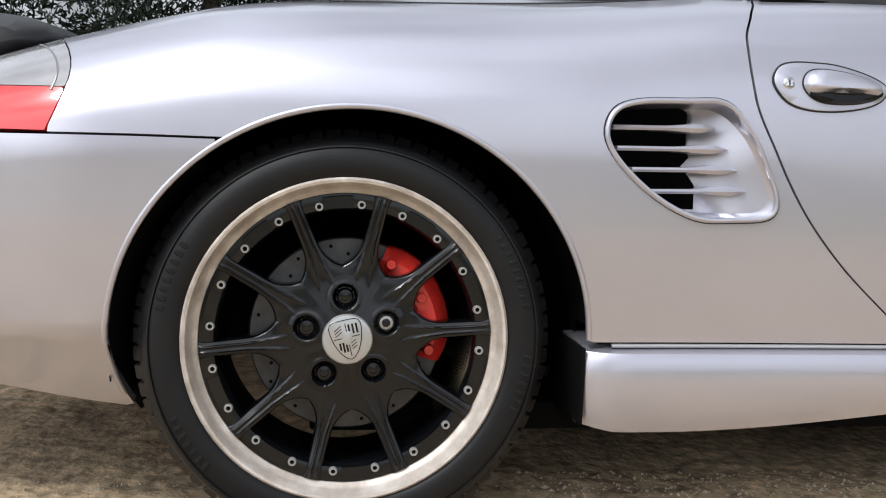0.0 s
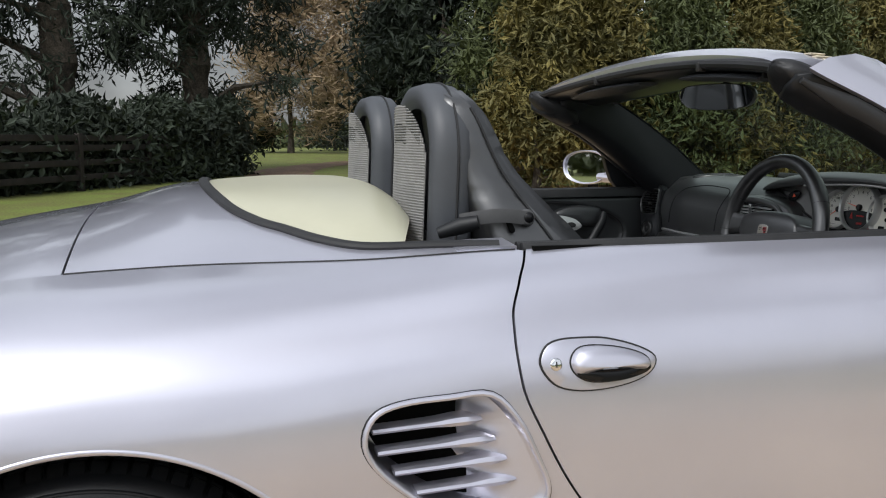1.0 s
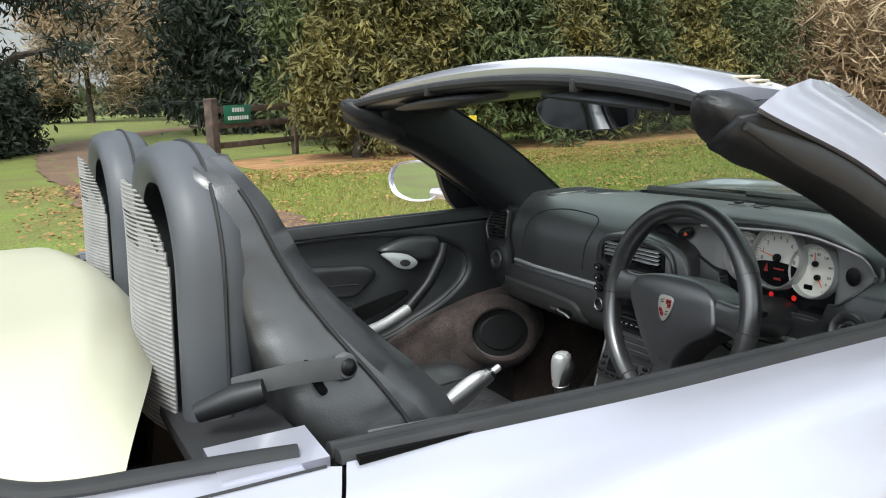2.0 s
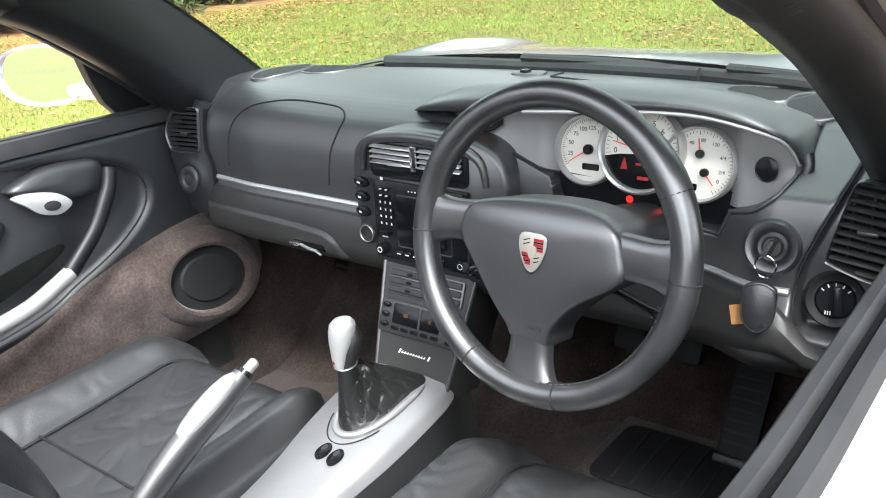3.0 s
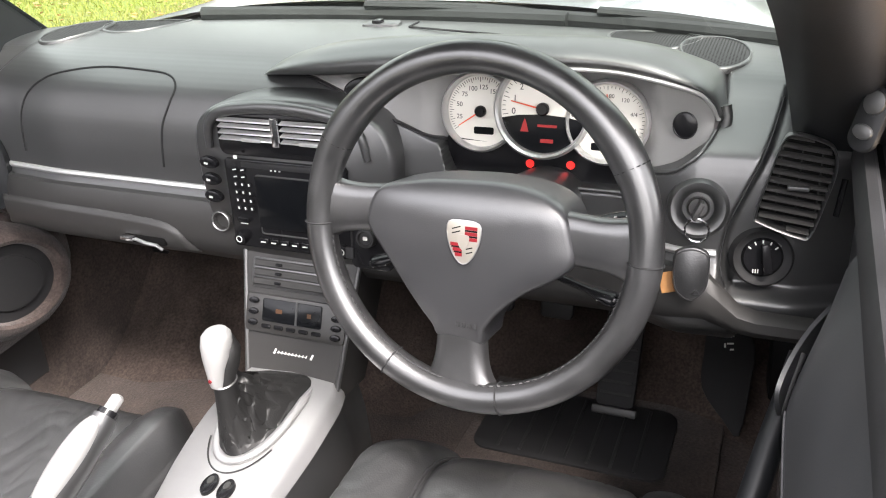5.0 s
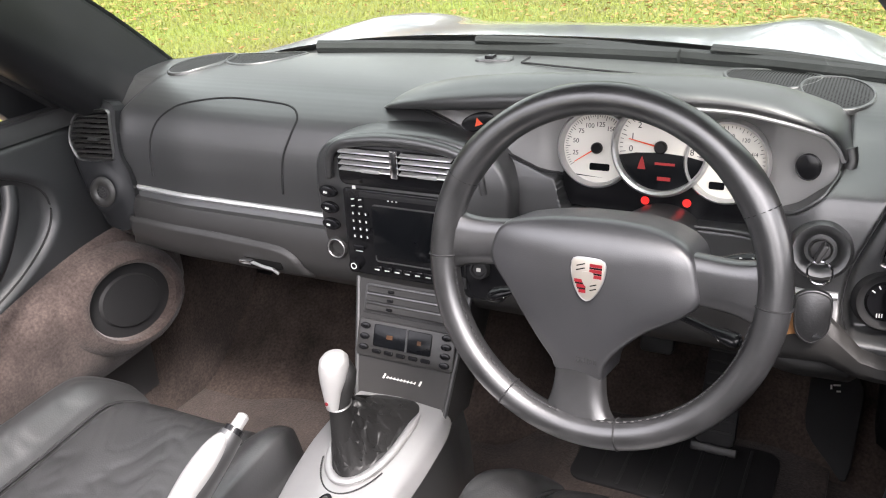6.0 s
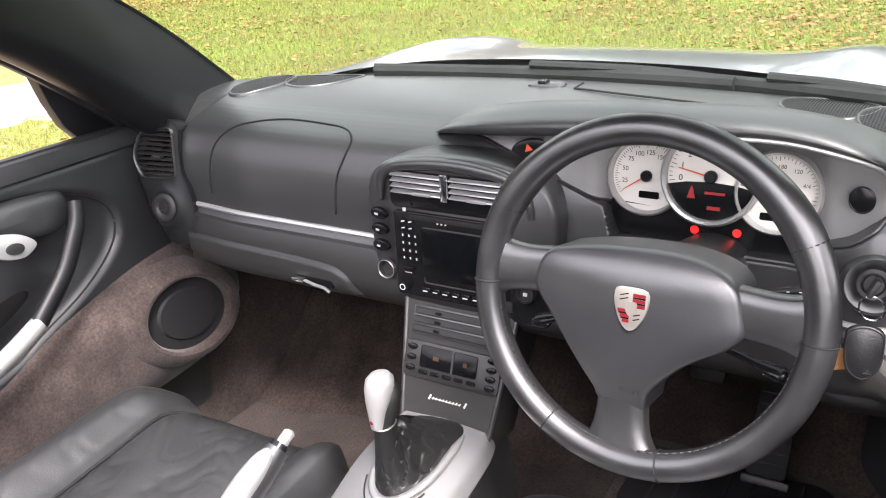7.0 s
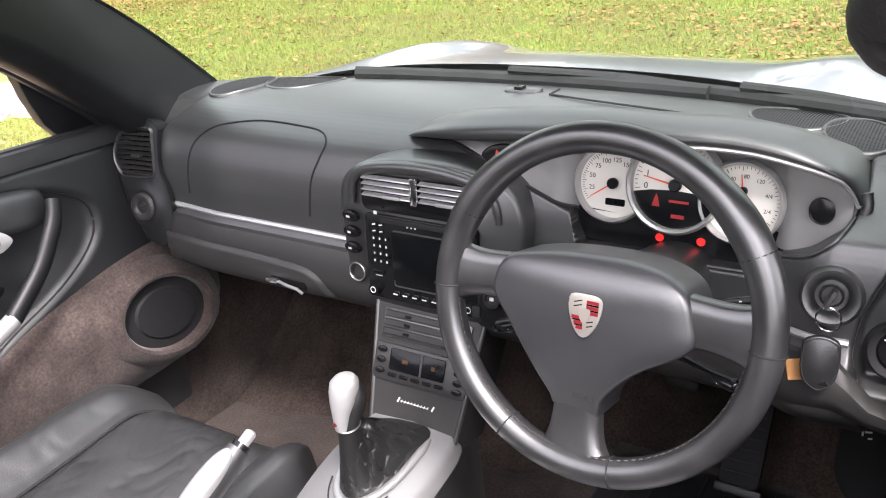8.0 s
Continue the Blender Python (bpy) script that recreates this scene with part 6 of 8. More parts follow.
for q in range(2):
    box((0.0110, 0.0016, 0.0012), (0, 0, 0), 0, mcr @ Matrix.Translation((0.0068, 0.0105 - q * 0.0050, 0.0022)), b)
    box((0.0095 - q * 0.0022, 0.0014, 0.0012), (0, 0, 0), 0, mcr @ Matrix.Translation((-0.0058 + q * 0.0012, -0.0047 - q * 0.0046, 0.0022)), b)
    box((0.0080, 0.0010, 0.0012), (0, 0, 0), 0, mcr @ Matrix.Translation((-0.0066, 0.0125 - q * 0.0040, 0.0022)) @ Matrix.Rotation(0.35, 4, "Z"), b)
    box((0.0060, 0.0010, 0.0012), (0, 0, 0), 0, mcr @ Matrix.Translation((0.0056, -0.0050 - q * 0.0040, 0.0022)) @ Matrix.Rotation(0.35, 4, "Z"), b)
stuff(part("crest_bars", b, GLOSS_BLACK, wheel))
part("crest_centre", plate([(p[0] * 0.36, p[1] * 0.36) for p in cr], 0.001, 0, mcr @ Matrix.Translation((0, 0, 0.0022))), BADGE_GOLD, wheel)
part("crest_rim", tube([mcr @ Vector((p[0], p[1], 0.0016)) for p in cr], 0.0009, 6, closed=True), DULL_METAL, wheel)
b = bmesh.new()
for k in range(4):
    box((0.0036, 0.0050, 0.0007), (0, 0, 0), 0, SW @ Matrix.Translation((-0.009 + k * 0.006, -0.093, pad_z(0, -0.093) + 0.0002)), b)
part("pad_lettering", b, MATT_BLACK, wheel, "moulded bars of pad lettering")
col = [SWP(0, -0.006, z) for z in (-0.05, -0.07, -0.12, -0.26)]
part("steering_column", tube(col, [0.046, 0.052, 0.050, 0.048], 24, flat=0.8), DASH, car, "black column shroud")
for p0, p1 in (((-0.045, -0.030, -0.064), (-0.140, -0.062, -0.056)), ((0.045, 0.006, -0.064), (0.143, 0.022, -0.056)), ((0.045, -0.042, -0.066), (0.136, -0.064, -0.058))):
    a0, a1 = SWP(*p0), SWP(*p1)
    st = part("column_stalk", tube([a0 + (a1 - a0) * q for q in (0, 0.4, 0.7, 0.82, 0.95, 1.0, 1.03)], [0.007, 0.006, 0.0065, 0.011, 0.012, 0.010, 0.004], 14, flat=0.6), GLOSS_BLACK, car, "black column stalk with white markings", 60)
    for k in range(4):
        part("stalk_mark", box((0.0028, 0.0036, 0.0008), (0, 0, 0), 0, SW @ Matrix.Translation((p1[0] * (0.985 - 0.040 * k), p1[1] + 0.002 - 0.004 * (k % 2) + (p0[1] - p1[1]) * 0.05 * k, p1[2] + 0.0072))), LABEL_WHITE, st)

# ---- ignition, key fob, light switch ----
mk = F(-0.523, 0.828, 1.640, 0.25, 0, -0.1)
ign = part("ignition", lathe([(0.012, -0.004), (0.017, -0.002), (0.0195, 0.003), (0.024, 0.008), (0.029, 0.009), (0.033, 0.004), (0.0345, -0.012), (0.0001, -0.012)], 40, mk), DASH, car, "ignition barrel with black collar")
part("key_barrel", lathe([(0.0001, 0.002), (0.010, 0.002), (0.012, 0.004), (0.013, -0.002)], 24, mk), DASH_GREY, ign)
part("key_blade", box((0.006, 0.022, 0.030), (0, 0, 0), 0.003, mk @ Matrix.Rotation(radians(-24), 4, "Z") @ Matrix.Translation((0, 0, 0.018))), DASH_GREY, ign, "black key head")
kf = empty("key_fob", (1.60, -0.523, 0.76), "worn black leather key fob with tan tag, hanging from ignition", "key fob")
part("split_ring", tube([mk @ Vector((0.000 + 0.0125 * math.cos(a), -0.020 + 0.0125 * math.sin(a), 0.030 + 0.004 * math.cos(a))) for a in (2 * math.pi * k / 24 for k in range(24))], 0.0012, 6, closed=True), CHROME, kf, "bright split ring")
fobs = spline([(-0.012, 0.030), (0, 0.033), (0.012, 0.030), (0.019, 0.022), (0.019, -0.004), (0.014, -0.020), (0, -0.029), (-0.014, -0.020), (-0.019, -0.004), (-0.019, 0.022)], 3, True)
mf = frame_at((1.600, -0.524, 0.765), (-1, -0.15, 0.18))
part("leather_fob", plate([p[:2] for p in fobs], 0.008, 0.003, mf), LEATHER, kf, "shield-shaped leather fob")
part("fob_edge", tube([mf @ Vector((p[0] * 0.92, p[1] * 0.92, 0.0078)) for p in fobs], 0.0009, 5, closed=True), MATT_BLACK, kf)
part("fob_badge", plate([(0, 0.003), (-0.005, -0.003), (0.005, -0.003)], 0.001, 0, mf @ Matrix.Translation((0.006, -0.017, 0.008))), CHROME, kf)
part("tan_tag", box((0.016, 0.024, 0.002), (0, 0, 0), 0.0006, mf @ Matrix.Translation((-0.024, -0.012, -0.006)) @ Matrix.Rotation(radians(12), 4, "Z"), None, 1), TAG, kf, "tan leather tag")
ml = F(-0.594, 0.771, 1.655, 0.20, 0, -0.15)
lsw = part("light_switch", lathe([(0.022, 0.004), (0.026, 0.005), (0.031, 0.010), (0.034, 0.004), (0.036, -0.010), (0.0001, -0.010)], 40, ml), MATT_BLACK, car, "rotary headlight switch with white markings")
part("switch_dial", lathe([(0.0001, 0.008), (0.020, 0.008), (0.0225, 0.005), (0.0225, 0.0)], 32, ml), GLOSS_BLACK, lsw)
part("switch_grip", box((0.010, 0.034, 0.014), (0, 0, 0), 0.003, ml @ Matrix.Rotation(radians(8), 4, "Z") @ Matrix.Translation((0.004, 0, 0.012))), GLOSS_BLACK, lsw)
b = bmesh.new()
for a in (40, 65, 92, 118, 142):
    box((0.0040, 0.0014, 0.0006), (0, 0, 0), 0, ml @ Matrix.Rotation(radians(a), 4, "Z") @ Matrix.Translation((0.0182, 0, 0.0082)), b)
for k in range(3):
    box((0.0012, 0.0045, 0.0006), (0, 0, 0), 0, ml @ Matrix.Translation((-0.009 + 0.0026 * k, -0.0155, 0.0082)), b)
stuff(part("switch_print", b, LABEL_WHITE, lsw))
# dash end panel, driver's side, with vent slider
part("vent_slider", tube([(1.655, -0.6665, 0.869), (1.650, -0.6625, 0.829)], 0.0036, 10, flat=0.6), GLOSS_BLACK, car, "thin vent slider")

# ---- windscreen frame ----
def screen_pt(u, v):
    """Windscreen surface: u from right (-1) to left (1), v from base (0) to header (1)."""
    yb, yt = 0.645, 0.600
    y = u * (yb + (yt - yb) * v)
    xb, xt = 2.055 - 0.175 * u * u, 1.590 - 0.115 * u * u
    zb, zt = 0.930 + 0.006 * u * u, 1.242 - 0.042 * u ** 2
    bow = 0.018 * math.sin(math.pi * v)
    return Vector((xb + (xt - xb) * v, y, zb + (zt - zb) * v + bow))


glass = part("windscreen", sheet(screen_pt, steps(-1, 1, 40), steps(0, 1, 20)), GLASS, car, "clear slightly tinted windscreen", 80)
glass.visible_shadow = False
for sy in (-1, 1):
    path = [screen_pt(sy * 1.0, v) for v in steps(-0.06, 1.04, 26)]
    rings, outer, sl = [], [], []
    for i, p in enumerate(path):
        t = i / 26
        k = 1 + 0.15 * ease(0.65, 1.0, t)
        # inner black cover: a broad rounded section running back and outwards from the glass
        rings.append([p + Vector((x * k, sy * y, z)) for x, y, z in ((0.012, -0.016, 0.004), (-0.040, -0.028, -0.025), (-0.100, -0.036, -0.052), (-0.150, -0.030, -0.062), (-0.180, 0.0, -0.058), (-0.195, 0.040, -0.040), (-0.190, 0.064, -0.018), (-0.080, 0.060, 0.0), (0.010, 0.038, 0.003))])
        outer.append([p + Vector((x * k, sy * y, z)) for x, y, z in ((0.018, -0.020, 0.006), (0.0, 0.012, 0.022), (-0.070, 0.046, 0.028), (-0.140, 0.070, 0.016), (-0.180, 0.078, -0.004), (-0.172, 0.068, -0.010), (-0.080, 0.062, 0.001), (0.016, 0.040, 0.0))])
        sl.append(p + Vector((-0.186 * k, sy * 0.066, -0.026)))
    p = path[-1]
    top_ = p + Vector((-0.12, -sy * 0.03, -0.020))
    last, last_o = rings[-1], outer[-1]
    for e in (0.25, 0.5, 0.75, 0.92, 1.0):
        rings.append([top_ + (q - top_) * (1 - 0.80 * e ** 2.2) + Vector((-0.012 * e, -sy * 0.022 * e, 0.016 * e)) for q in last])
    part("pillar_trim", loft(rings), PILLAR_BLACK, car, "black windscreen pillar trim", 60)
    part("windscreen_pillar", loft(outer), PAINT, car, "silver windscreen pillar", 60)
    part("pillar_seal", tube(sl, [0.017 * max(0.15, min(1, (len(sl) - 1 - i_) / 5)) ** 0.6 for i_ in range(len(sl))], 10, flat=1.1), RUBBER, car, "black rubber pillar seal")
    sl = [p + Vector((-0.004, -sy * 0.004, 0.004)) for p in path[:-1]]
    part("glass_edge", tube(sl, 0.007, 8), GLOSS_BLACK, car)


for sy in (-1, 1):
    # wrinkled rubber cap over the joint of pillar and header
    mcap = Matrix.Translation((1.302, sy * 0.604, 1.170)) @ Matrix.Rotation(radians(30), 4, "Y") @ Matrix.Rotation(radians(-sy * 8), 4, "Z")
    rings = []
    for i in range(1, 24):
        a_ = math.pi * i / 24
        ring = []
        for k in range(32):
            q = 2 * math.pi * k / 32
            d = Vector((math.cos(a_), math.sin(a_) * math.cos(q), math.sin(a_) * math.sin(q)))
            f = 1 + 0.03 * noise.noise(d * 2.5 + Vector((sy, 0, 0))) - 0.035 * max(0, 0.15 - abs(noise.noise(d * 2.0 + Vector((5, sy, 1))))) / 0.15
            ring.append(mcap @ Vector((0.095 * d.x * f, 0.056 * d.y * f, 0.036 * d.z * f)))
        rings.append(ring)
    part("corner_cap", loft(rings), CAP_RUBBER, car, "wrinkled grey rubber cap at the windscreen corner", 70)


def header_back(u):
    return 0.285 - 0.058 * u * u


rings, top = [], []
for u in steps(-1.0, 1.0, 54):
    p = screen_pt(u, 1.0)
    a, bk = abs(u), header_back(u)
    dr = 0.014 * max(0, a - 0.86) ** 2 / 0.04
    up_ = 0.052 - 0.016 * u * u
    rings.append([p + Vector(q) for q in ((0.015, 0, -0.006 - dr), (-0.04, 0, -0.020 - dr), (-bk * 0.6, 0, -0.014 - dr), (-bk + 0.01, 0, -0.002 - dr), (-bk, 0, 0.014 - dr), (-bk * 0.6, 0, 0.018 - dr), (0.0, 0, 0.004 - dr))])
    top.append([p + Vector(q) for q in ((0.030, 0, -0.012 - dr), (0.005, 0, 0.010 - dr), (-bk * 0.35, 0, up_ * 0.75 - dr), (-bk * 0.7, 0, up_ - dr), (-bk * 0.94, 0, up_ * 0.92 - dr), (-bk - 0.004, 0, up_ * 0.62 - dr), (-bk, 0, 0.016 - dr), (-bk * 0.6, 0, 0.0185 - dr), (0.0, 0, 0.0045 - dr))])
part("header_lining", loft(rings), DASH, car, "black lining under the windscreen header", 60)
hdr = part("windscreen_header", loft(top), PAINT, car, "silver windscreen header with worn seal", 60)
worn = material("worn_peeling_sealant", (0.62, 0.54, 0.40), 0.8, 0, 0.3, 40.0, 0.6, 150.0)
b = bmesh.new()
rnd = random.Random(5)
for k in range(9):
    u = -0.93 - 0.012 * k
    p = screen_pt(max(u, -1.0), 1.0 - 0.035 * max(0, k - 3))
    box((0.030 + 0.02 * rnd.random(), 0.020, 0.004), p + Vector((-0.15 + 0.02 * rnd.random() + 0.012 * k, -0.012 * max(0, k - 4), 0.036 - 0.005 * k)), 0.0018, Matrix.Rotation(rnd.uniform(-0.3, 0.3), 4, "Z"), b, 1)
stuff(part("worn_sealant", b, worn, hdr, "peeling yellowed sealant at the corner"))
# header seal strip and roof latch
part("header_seal", tube([screen_pt(u, 1.0) + Vector((-header_back(u) - 0.004, 0, 0.010)) for u in steps(-0.98, 0.98, 40)], 0.010, 8), RUBBER, car, "black header seal")
la = screen_pt(-0.84, 1.0)
latch = part("roof_latch", box((0.05, 0.07, 0.030), la + Vector((-0.185, 0, -0.006)), 0.006), MATT_BLACK, car, "black roof latch block")
part("latch_hole", box((0.012, 0.035, 0.016), la + Vector((-0.2105, 0, -0.006)), 0.003), VOID, latch)
# sun visors, folded up
for sy in (-1, 1):
    rr = []
    for t in steps(0, 1, 24):
        u = sy * (0.17 + 0.60 * t)
        p = screen_pt(u, 1.0) + Vector((-header_back(u) + 0.055, 0, -0.008))
        e = 0.2 + 0.8 * math.sin(math.pi * min(max(t, 0.03), 0.97)) ** 0.35
        rr.append([p + Vector((0.055 * e * math.cos(a), 0, 0.0105 * e * math.sin(a) - 0.010)) for a in (2 * math.pi * k / 14 for k in range(14))])
    vis = part("sun_visor", loft(rr), GREY_VINYL, car, "grey padded sun visor folded against the header", 60)
    p = screen_pt(sy * 0.44, 1.0)
    part("visor_clip", box((0.022, 0.012, 0.022), p + Vector((-header_back(0.44) - 0.006, 0, 0.004)), 0.004), DASH_GREY, vis)
# rear-view mirror
rv = frame_at((1.492, -0.018, 1.186), (-0.93, -0.28, -0.12))
shape = spline([(-0.125, 0.012), (-0.10, 0.030), (-0.03, 0.034), (0.05, 0.032), (0.105, 0.022), (0.125, 0.0), (0.105, -0.026), (0.04, -0.036), (-0.05, -0.034), (-0.105, -0.022)], 4, True)
rings = [[rv @ Vector((p[0] * f, p[1] * f, z)) for p in shape] for f, z in ((0.3, -0.034), (0.75, -0.030), (0.95, -0.016), (1.0, -0.002), (0.985, 0.003), (0.95, 0.002))]
rm = part("rear_view_mirror", loft(rings), DASH, car, "black interior rear-view mirror")
part("mirror_glass", plate([(p[0] * 0.95, p[1] * 0.93) for p in shape], 0.001, 0, rv @ Matrix.Translation((0, 0, 0.0025))), MIRROR, rm)
part("mirror_stem", tube([(1.505, -0.02, 1.19), (1.52, -0.02, 1.222), (1.545, -0.015, 1.245)], 0.009, 10), DASH, rm)

# door mirrors
for sy in (1, -1):
    mm = frame_at((1.580, sy * 0.945, 0.968), (-0.88, -sy * 0.48, 0.02))
    sh = spline([(-0.108 * sy, 0.006), (-0.088 * sy, 0.046), (-0.020 * sy, 0.064), (0.055 * sy, 0.058), (0.098 * sy, 0.026), (0.096 * sy, -0.024), (0.052 * sy, -0.056), (-0.025 * sy, -0.062), (-0.088 * sy, -0.040)], 4, True)
    rings = [[mm @ Vector((p[0] * f, p[1] * f, z)) for p in sh] for f, z in ((0.25, -0.110), (0.62, -0.095), (0.88, -0.062), (0.99, -0.025), (1.0, 0.0), (0.96, 0.006), (0.90, 0.003), (0.88, -0.008))]
    dm = part("door_mirror", loft(rings), PAINT, car, "silver door mirror")
    part("mirror_glass", plate([(p[0] * 0.885, p[1] * 0.885) for p in sh], 0.001, 0, mm @ Matrix.Translation((0, 0, -0.006))), MIRROR, dm)
    rings = []
    for t in steps(0, 1, 8):
        p = Vector((1.64 + 0.05 * t, sy * (0.90 - 0.135 * t), 0.935 - 0.005 * t))
        rings.append([p + Vector((0.04 * math.cos(a), 0, 0.022 * math.sin(a))) for a in (2 * math.pi * k / 14 for k in range(14))])
    part("mirror_foot", loft(rings), PAINT, dm)
    # triangular sail between door and pillar
    tri_ = [(1.595, 0.900), (1.53, 1.045), (1.555, 1.052), (1.62, 1.01), (1.75, 0.925), (1.77, 0.900)]
    tri_ = spline([(a, c) for a, c in tri_], 4, True)
    b = plate([(p[0], p[1]) for p in tri_], 0.022, 0.005)
    bmesh.ops.transform(b, matrix=Matrix(((1, 0, 0, 0), (0, 0, -sy, sy * 0.735), (0, 1, 0, 0), (0, 0, 0, 1))), verts=b.verts)
    part("mirror_sail", b, PILLAR_BLACK, car, "black triangular mirror base")

# window switch on the driver's pillar foot
ws = frame_at((1.575, -0.676, 0.958), (-0.80, 0.55, 0.22)) @ Matrix.Rotation(radians(-8), 4, "Z")
wsw = part("switch_pod", plate(rrect(0.028, 0.062, 0.013, 6), 0.007, 0.003, ws), PILLAR_BLACK, car, "black pod with two buttons")
for k, (yy, r) in enumerate(((0.016, 0.0105), (-0.012, 0.010))):
    part("button", plate(oval(r, r * (1.1 if k == 0 else 0.7), 20), 0.005, 0.002, ws @ Matrix.Translation((0, yy, 0.0055))), DASH, wsw)

# wipers and bonnet gap
for y0, y1, dx in ((0.38, -0.28, 0.0), (-0.12, -0.60, 0.01)):
    n0 = lambda y: screen_pt(y / 0.655, 0.02) + Vector((0.012 + dx, 0, 0.018))
    pts = [n0(y) + Vector((0.0, 0, 0.004 * math.sin((y - y0) * 4))) for y in steps(y0, y1, 16)]
    wip = part("wiper", tube(pts, 0.010, 8, flat=1.2), RUBBER, car, "black windscreen wiper at rest")
    arm = [n0(y0 - 0.30 * (1 if y0 > 0 else 0.7)) + Vector((0, 0, 0.012)), n0(y1 + 0.15) + Vector((0.02, 0, 0.006)), n0(y1) + Vector((0.055, 0, -0.010))]
    part("wiper_arm", tube(spline(arm, 6), 0.012, 8, flat=0.6), MATT_BLACK, wip)

# ---- doors: belt line and trim ----
# sunken field of the door panel
ISLAND = spline([(0.70, 0.850), (1.0, 0.857), (1.20, 0.862), (1.32, 0.858), (1.45, 0.846), (1.536, 0.823), (1.594, 0.789), (1.609, 0.746), (1.586, 0.701), (1.519, 0.652), (1.425, 0.611), (1.336, 0.579), (1.136, 0.556), (0.70, 0.550)], 5, True)
for sy, dr in ((-1, door_r), (1, door_l)):
    rr, rs = [], []
    for x in steps(0.695, 1.80, 50):
        z, y = z_seam(x), half_width(x, z_seam(x))
        rs.append([(x, sy * (y + 0.001), z - 0.002), (x, sy * (y - 0.001), z + 0.006), (x, sy * (y - 0.006), z + 0.010), (x, sy * (y - 0.017), z + 0.009), (x, sy * (y - 0.020), z - 0.006)])
        rr.append([(x, sy * (y - 0.026), z - 0.010), (x, sy * (y - 0.027), z + 0.004), (x, sy * (y - 0.031), z + 0.009), (x, sy * (y - 0.040), z + 0.007), (x, sy * (y - 0.046), z - 0.004), (x, sy * (y - 0.047), z - 0.02)])
    part("belt_rubber", loft(rs), RUBBER, dr, "black outer window rubber")
    part("belt_rubber", loft(rr), RUBBER, dr, "black inner window rubber")
    part("window_slot", box((1.08, 0.012, 0.02), (1.25, sy * 0.694, 0.886), 0), VOID, dr)
    # padded inner panel

    def inner(u, v):
        x = 0.74 + 1.02 * u
        z = 0.30 + 0.585 * v
        y = half_width(x, 0.89) - 0.056
        d = inside(ISLAND, x, z)
        bulge = 0.016 * ease(0.007, -0.007, d) * ease(0.889, 0.866, z) * ease(0.50, 0.56, z)
        arm = 0.020 * math.exp(-((z - 0.60) / 0.05) ** 2) * ease(1.45, 1.20, x)
        sink = -0.006 * ease(0.0, 0.05, d)
        return Vector((x, sy * (y - bulge - arm - sink + 0.02), z))
    # driver's panel takes the lightened copy, which paints in the light it gets
    pn = part("door_panel", sheet(inner, steps(0, 1, 110), steps(0, 1, 120), None, 0.02), DOOR_TRIM if sy > 0 else LIT_TRIM, car, "black padded inner door panel" if sy > 0 else "black padded inner door panel, lightened to look lit", 60)
    # leather insert

    def padded_piece(outline, depth, thick, k0=0.90):
        cx, cz = sum(p[0] for p in outline) / len(outline), sum(p[1] for p in outline) / len(outline)
        rings = []
        for f, d in ((1.0, -0.012), (1.0, 0.3 * thick), (0.97, 0.7 * thick), (k0, 0.95 * thick), (0.6, 1.05 * thick), (0.3, 1.1 * thick), (0.04, 1.1 * thick)):
            rings.append([Vector((cx + (p[0] - cx) * f, sy * (half_width(p[0], 0.89) - depth - d), cz + (p[1] - cz) * f)) for p in outline])
        return loft(rings)
    ins = spline([(0.90, 0.745), (1.034, 0.760), (1.0725, 0.787), (1.132, 0.797), (1.2156, 0.791), (1.291, 0.783), (1.325, 0.756), (1.282, 0.712), (1.242, 0.701), (1.053, 0.716), (0.90, 0.715)], 5, True)
    part("leather_insert", padded_piece(ins, 0.032, 0.013), LEATHER, pn, "stitched leather insert", 60)
    part("insert_crease", tube([(x, sy * (half_width(x, 0.89) - 0.0462), 0.748 - 0.06 * (x - 1.05)) for x in steps(1.04, 1.27, 20)], 0.0016, 6), MATT_BLACK, pn)
    # rolled edge of the sunken field
    part("panel_groove", tube([inner((x - 0.74) / 1.02, (z - 0.30) / 0.585) + Vector((0, sy * 0.001, 0)) for x, z in ISLAND if x > 0.78], 0.0022, 6), MATT_BLACK, pn)
    if sy > 0:
        # padded root of the pull, over the release lever
        root = spline([(1.335, 0.822), (1.40, 0.846), (1.47, 0.846), (1.512, 0.836), (1.518, 0.800), (1.498, 0.778), (1.43, 0.782), (1.36, 0.806)], 4, True)
        part("pull_root", padded_piece(root, 0.040, 0.026, 0.86), DOOR_TRIM, pn, "black padded root of the door pull", 60)
        # release lever in its cup
        cup = frame_at((1.376, sy * 0.652, 0.792), (0.05, -sy, 0.10)) @ Matrix.Rotation(radians(-9), 4, "Z")
        lev = part("release_cup", plate([(p[0], p[1]) for p in spline([(-0.056, 0.014), (-0.03, 0.021), (0.02, 0.018), (0.05, 0.004), (0.054, -0.008), (0.03, -0.022), (-0.005, -0.018), (-0.030, -0.002)], 4, True)], 0.006, 0.003, cup @ Matrix.Scale(sy, 4, (1, 0, 0))), TRIM_SILVER, pn, "silver door release lever")
        part("cup_hollow", plate(oval(0.016, 0.009, 18), 0.004, 0.001, cup @ Matrix.Translation((0.016 * sy, -0.005, 0.004))), MATT_BLACK, pn)
    # grab bar: black upper arm and silver tube
    if sy > 0:
        bar = spline([(1.512, 0.648, 0.822), (1.500, 0.638, 0.795), (1.4816, 0.632, 0.768), (1.4478, 0.628, 0.7215), (1.385, 0.624, 0.664)], 6)
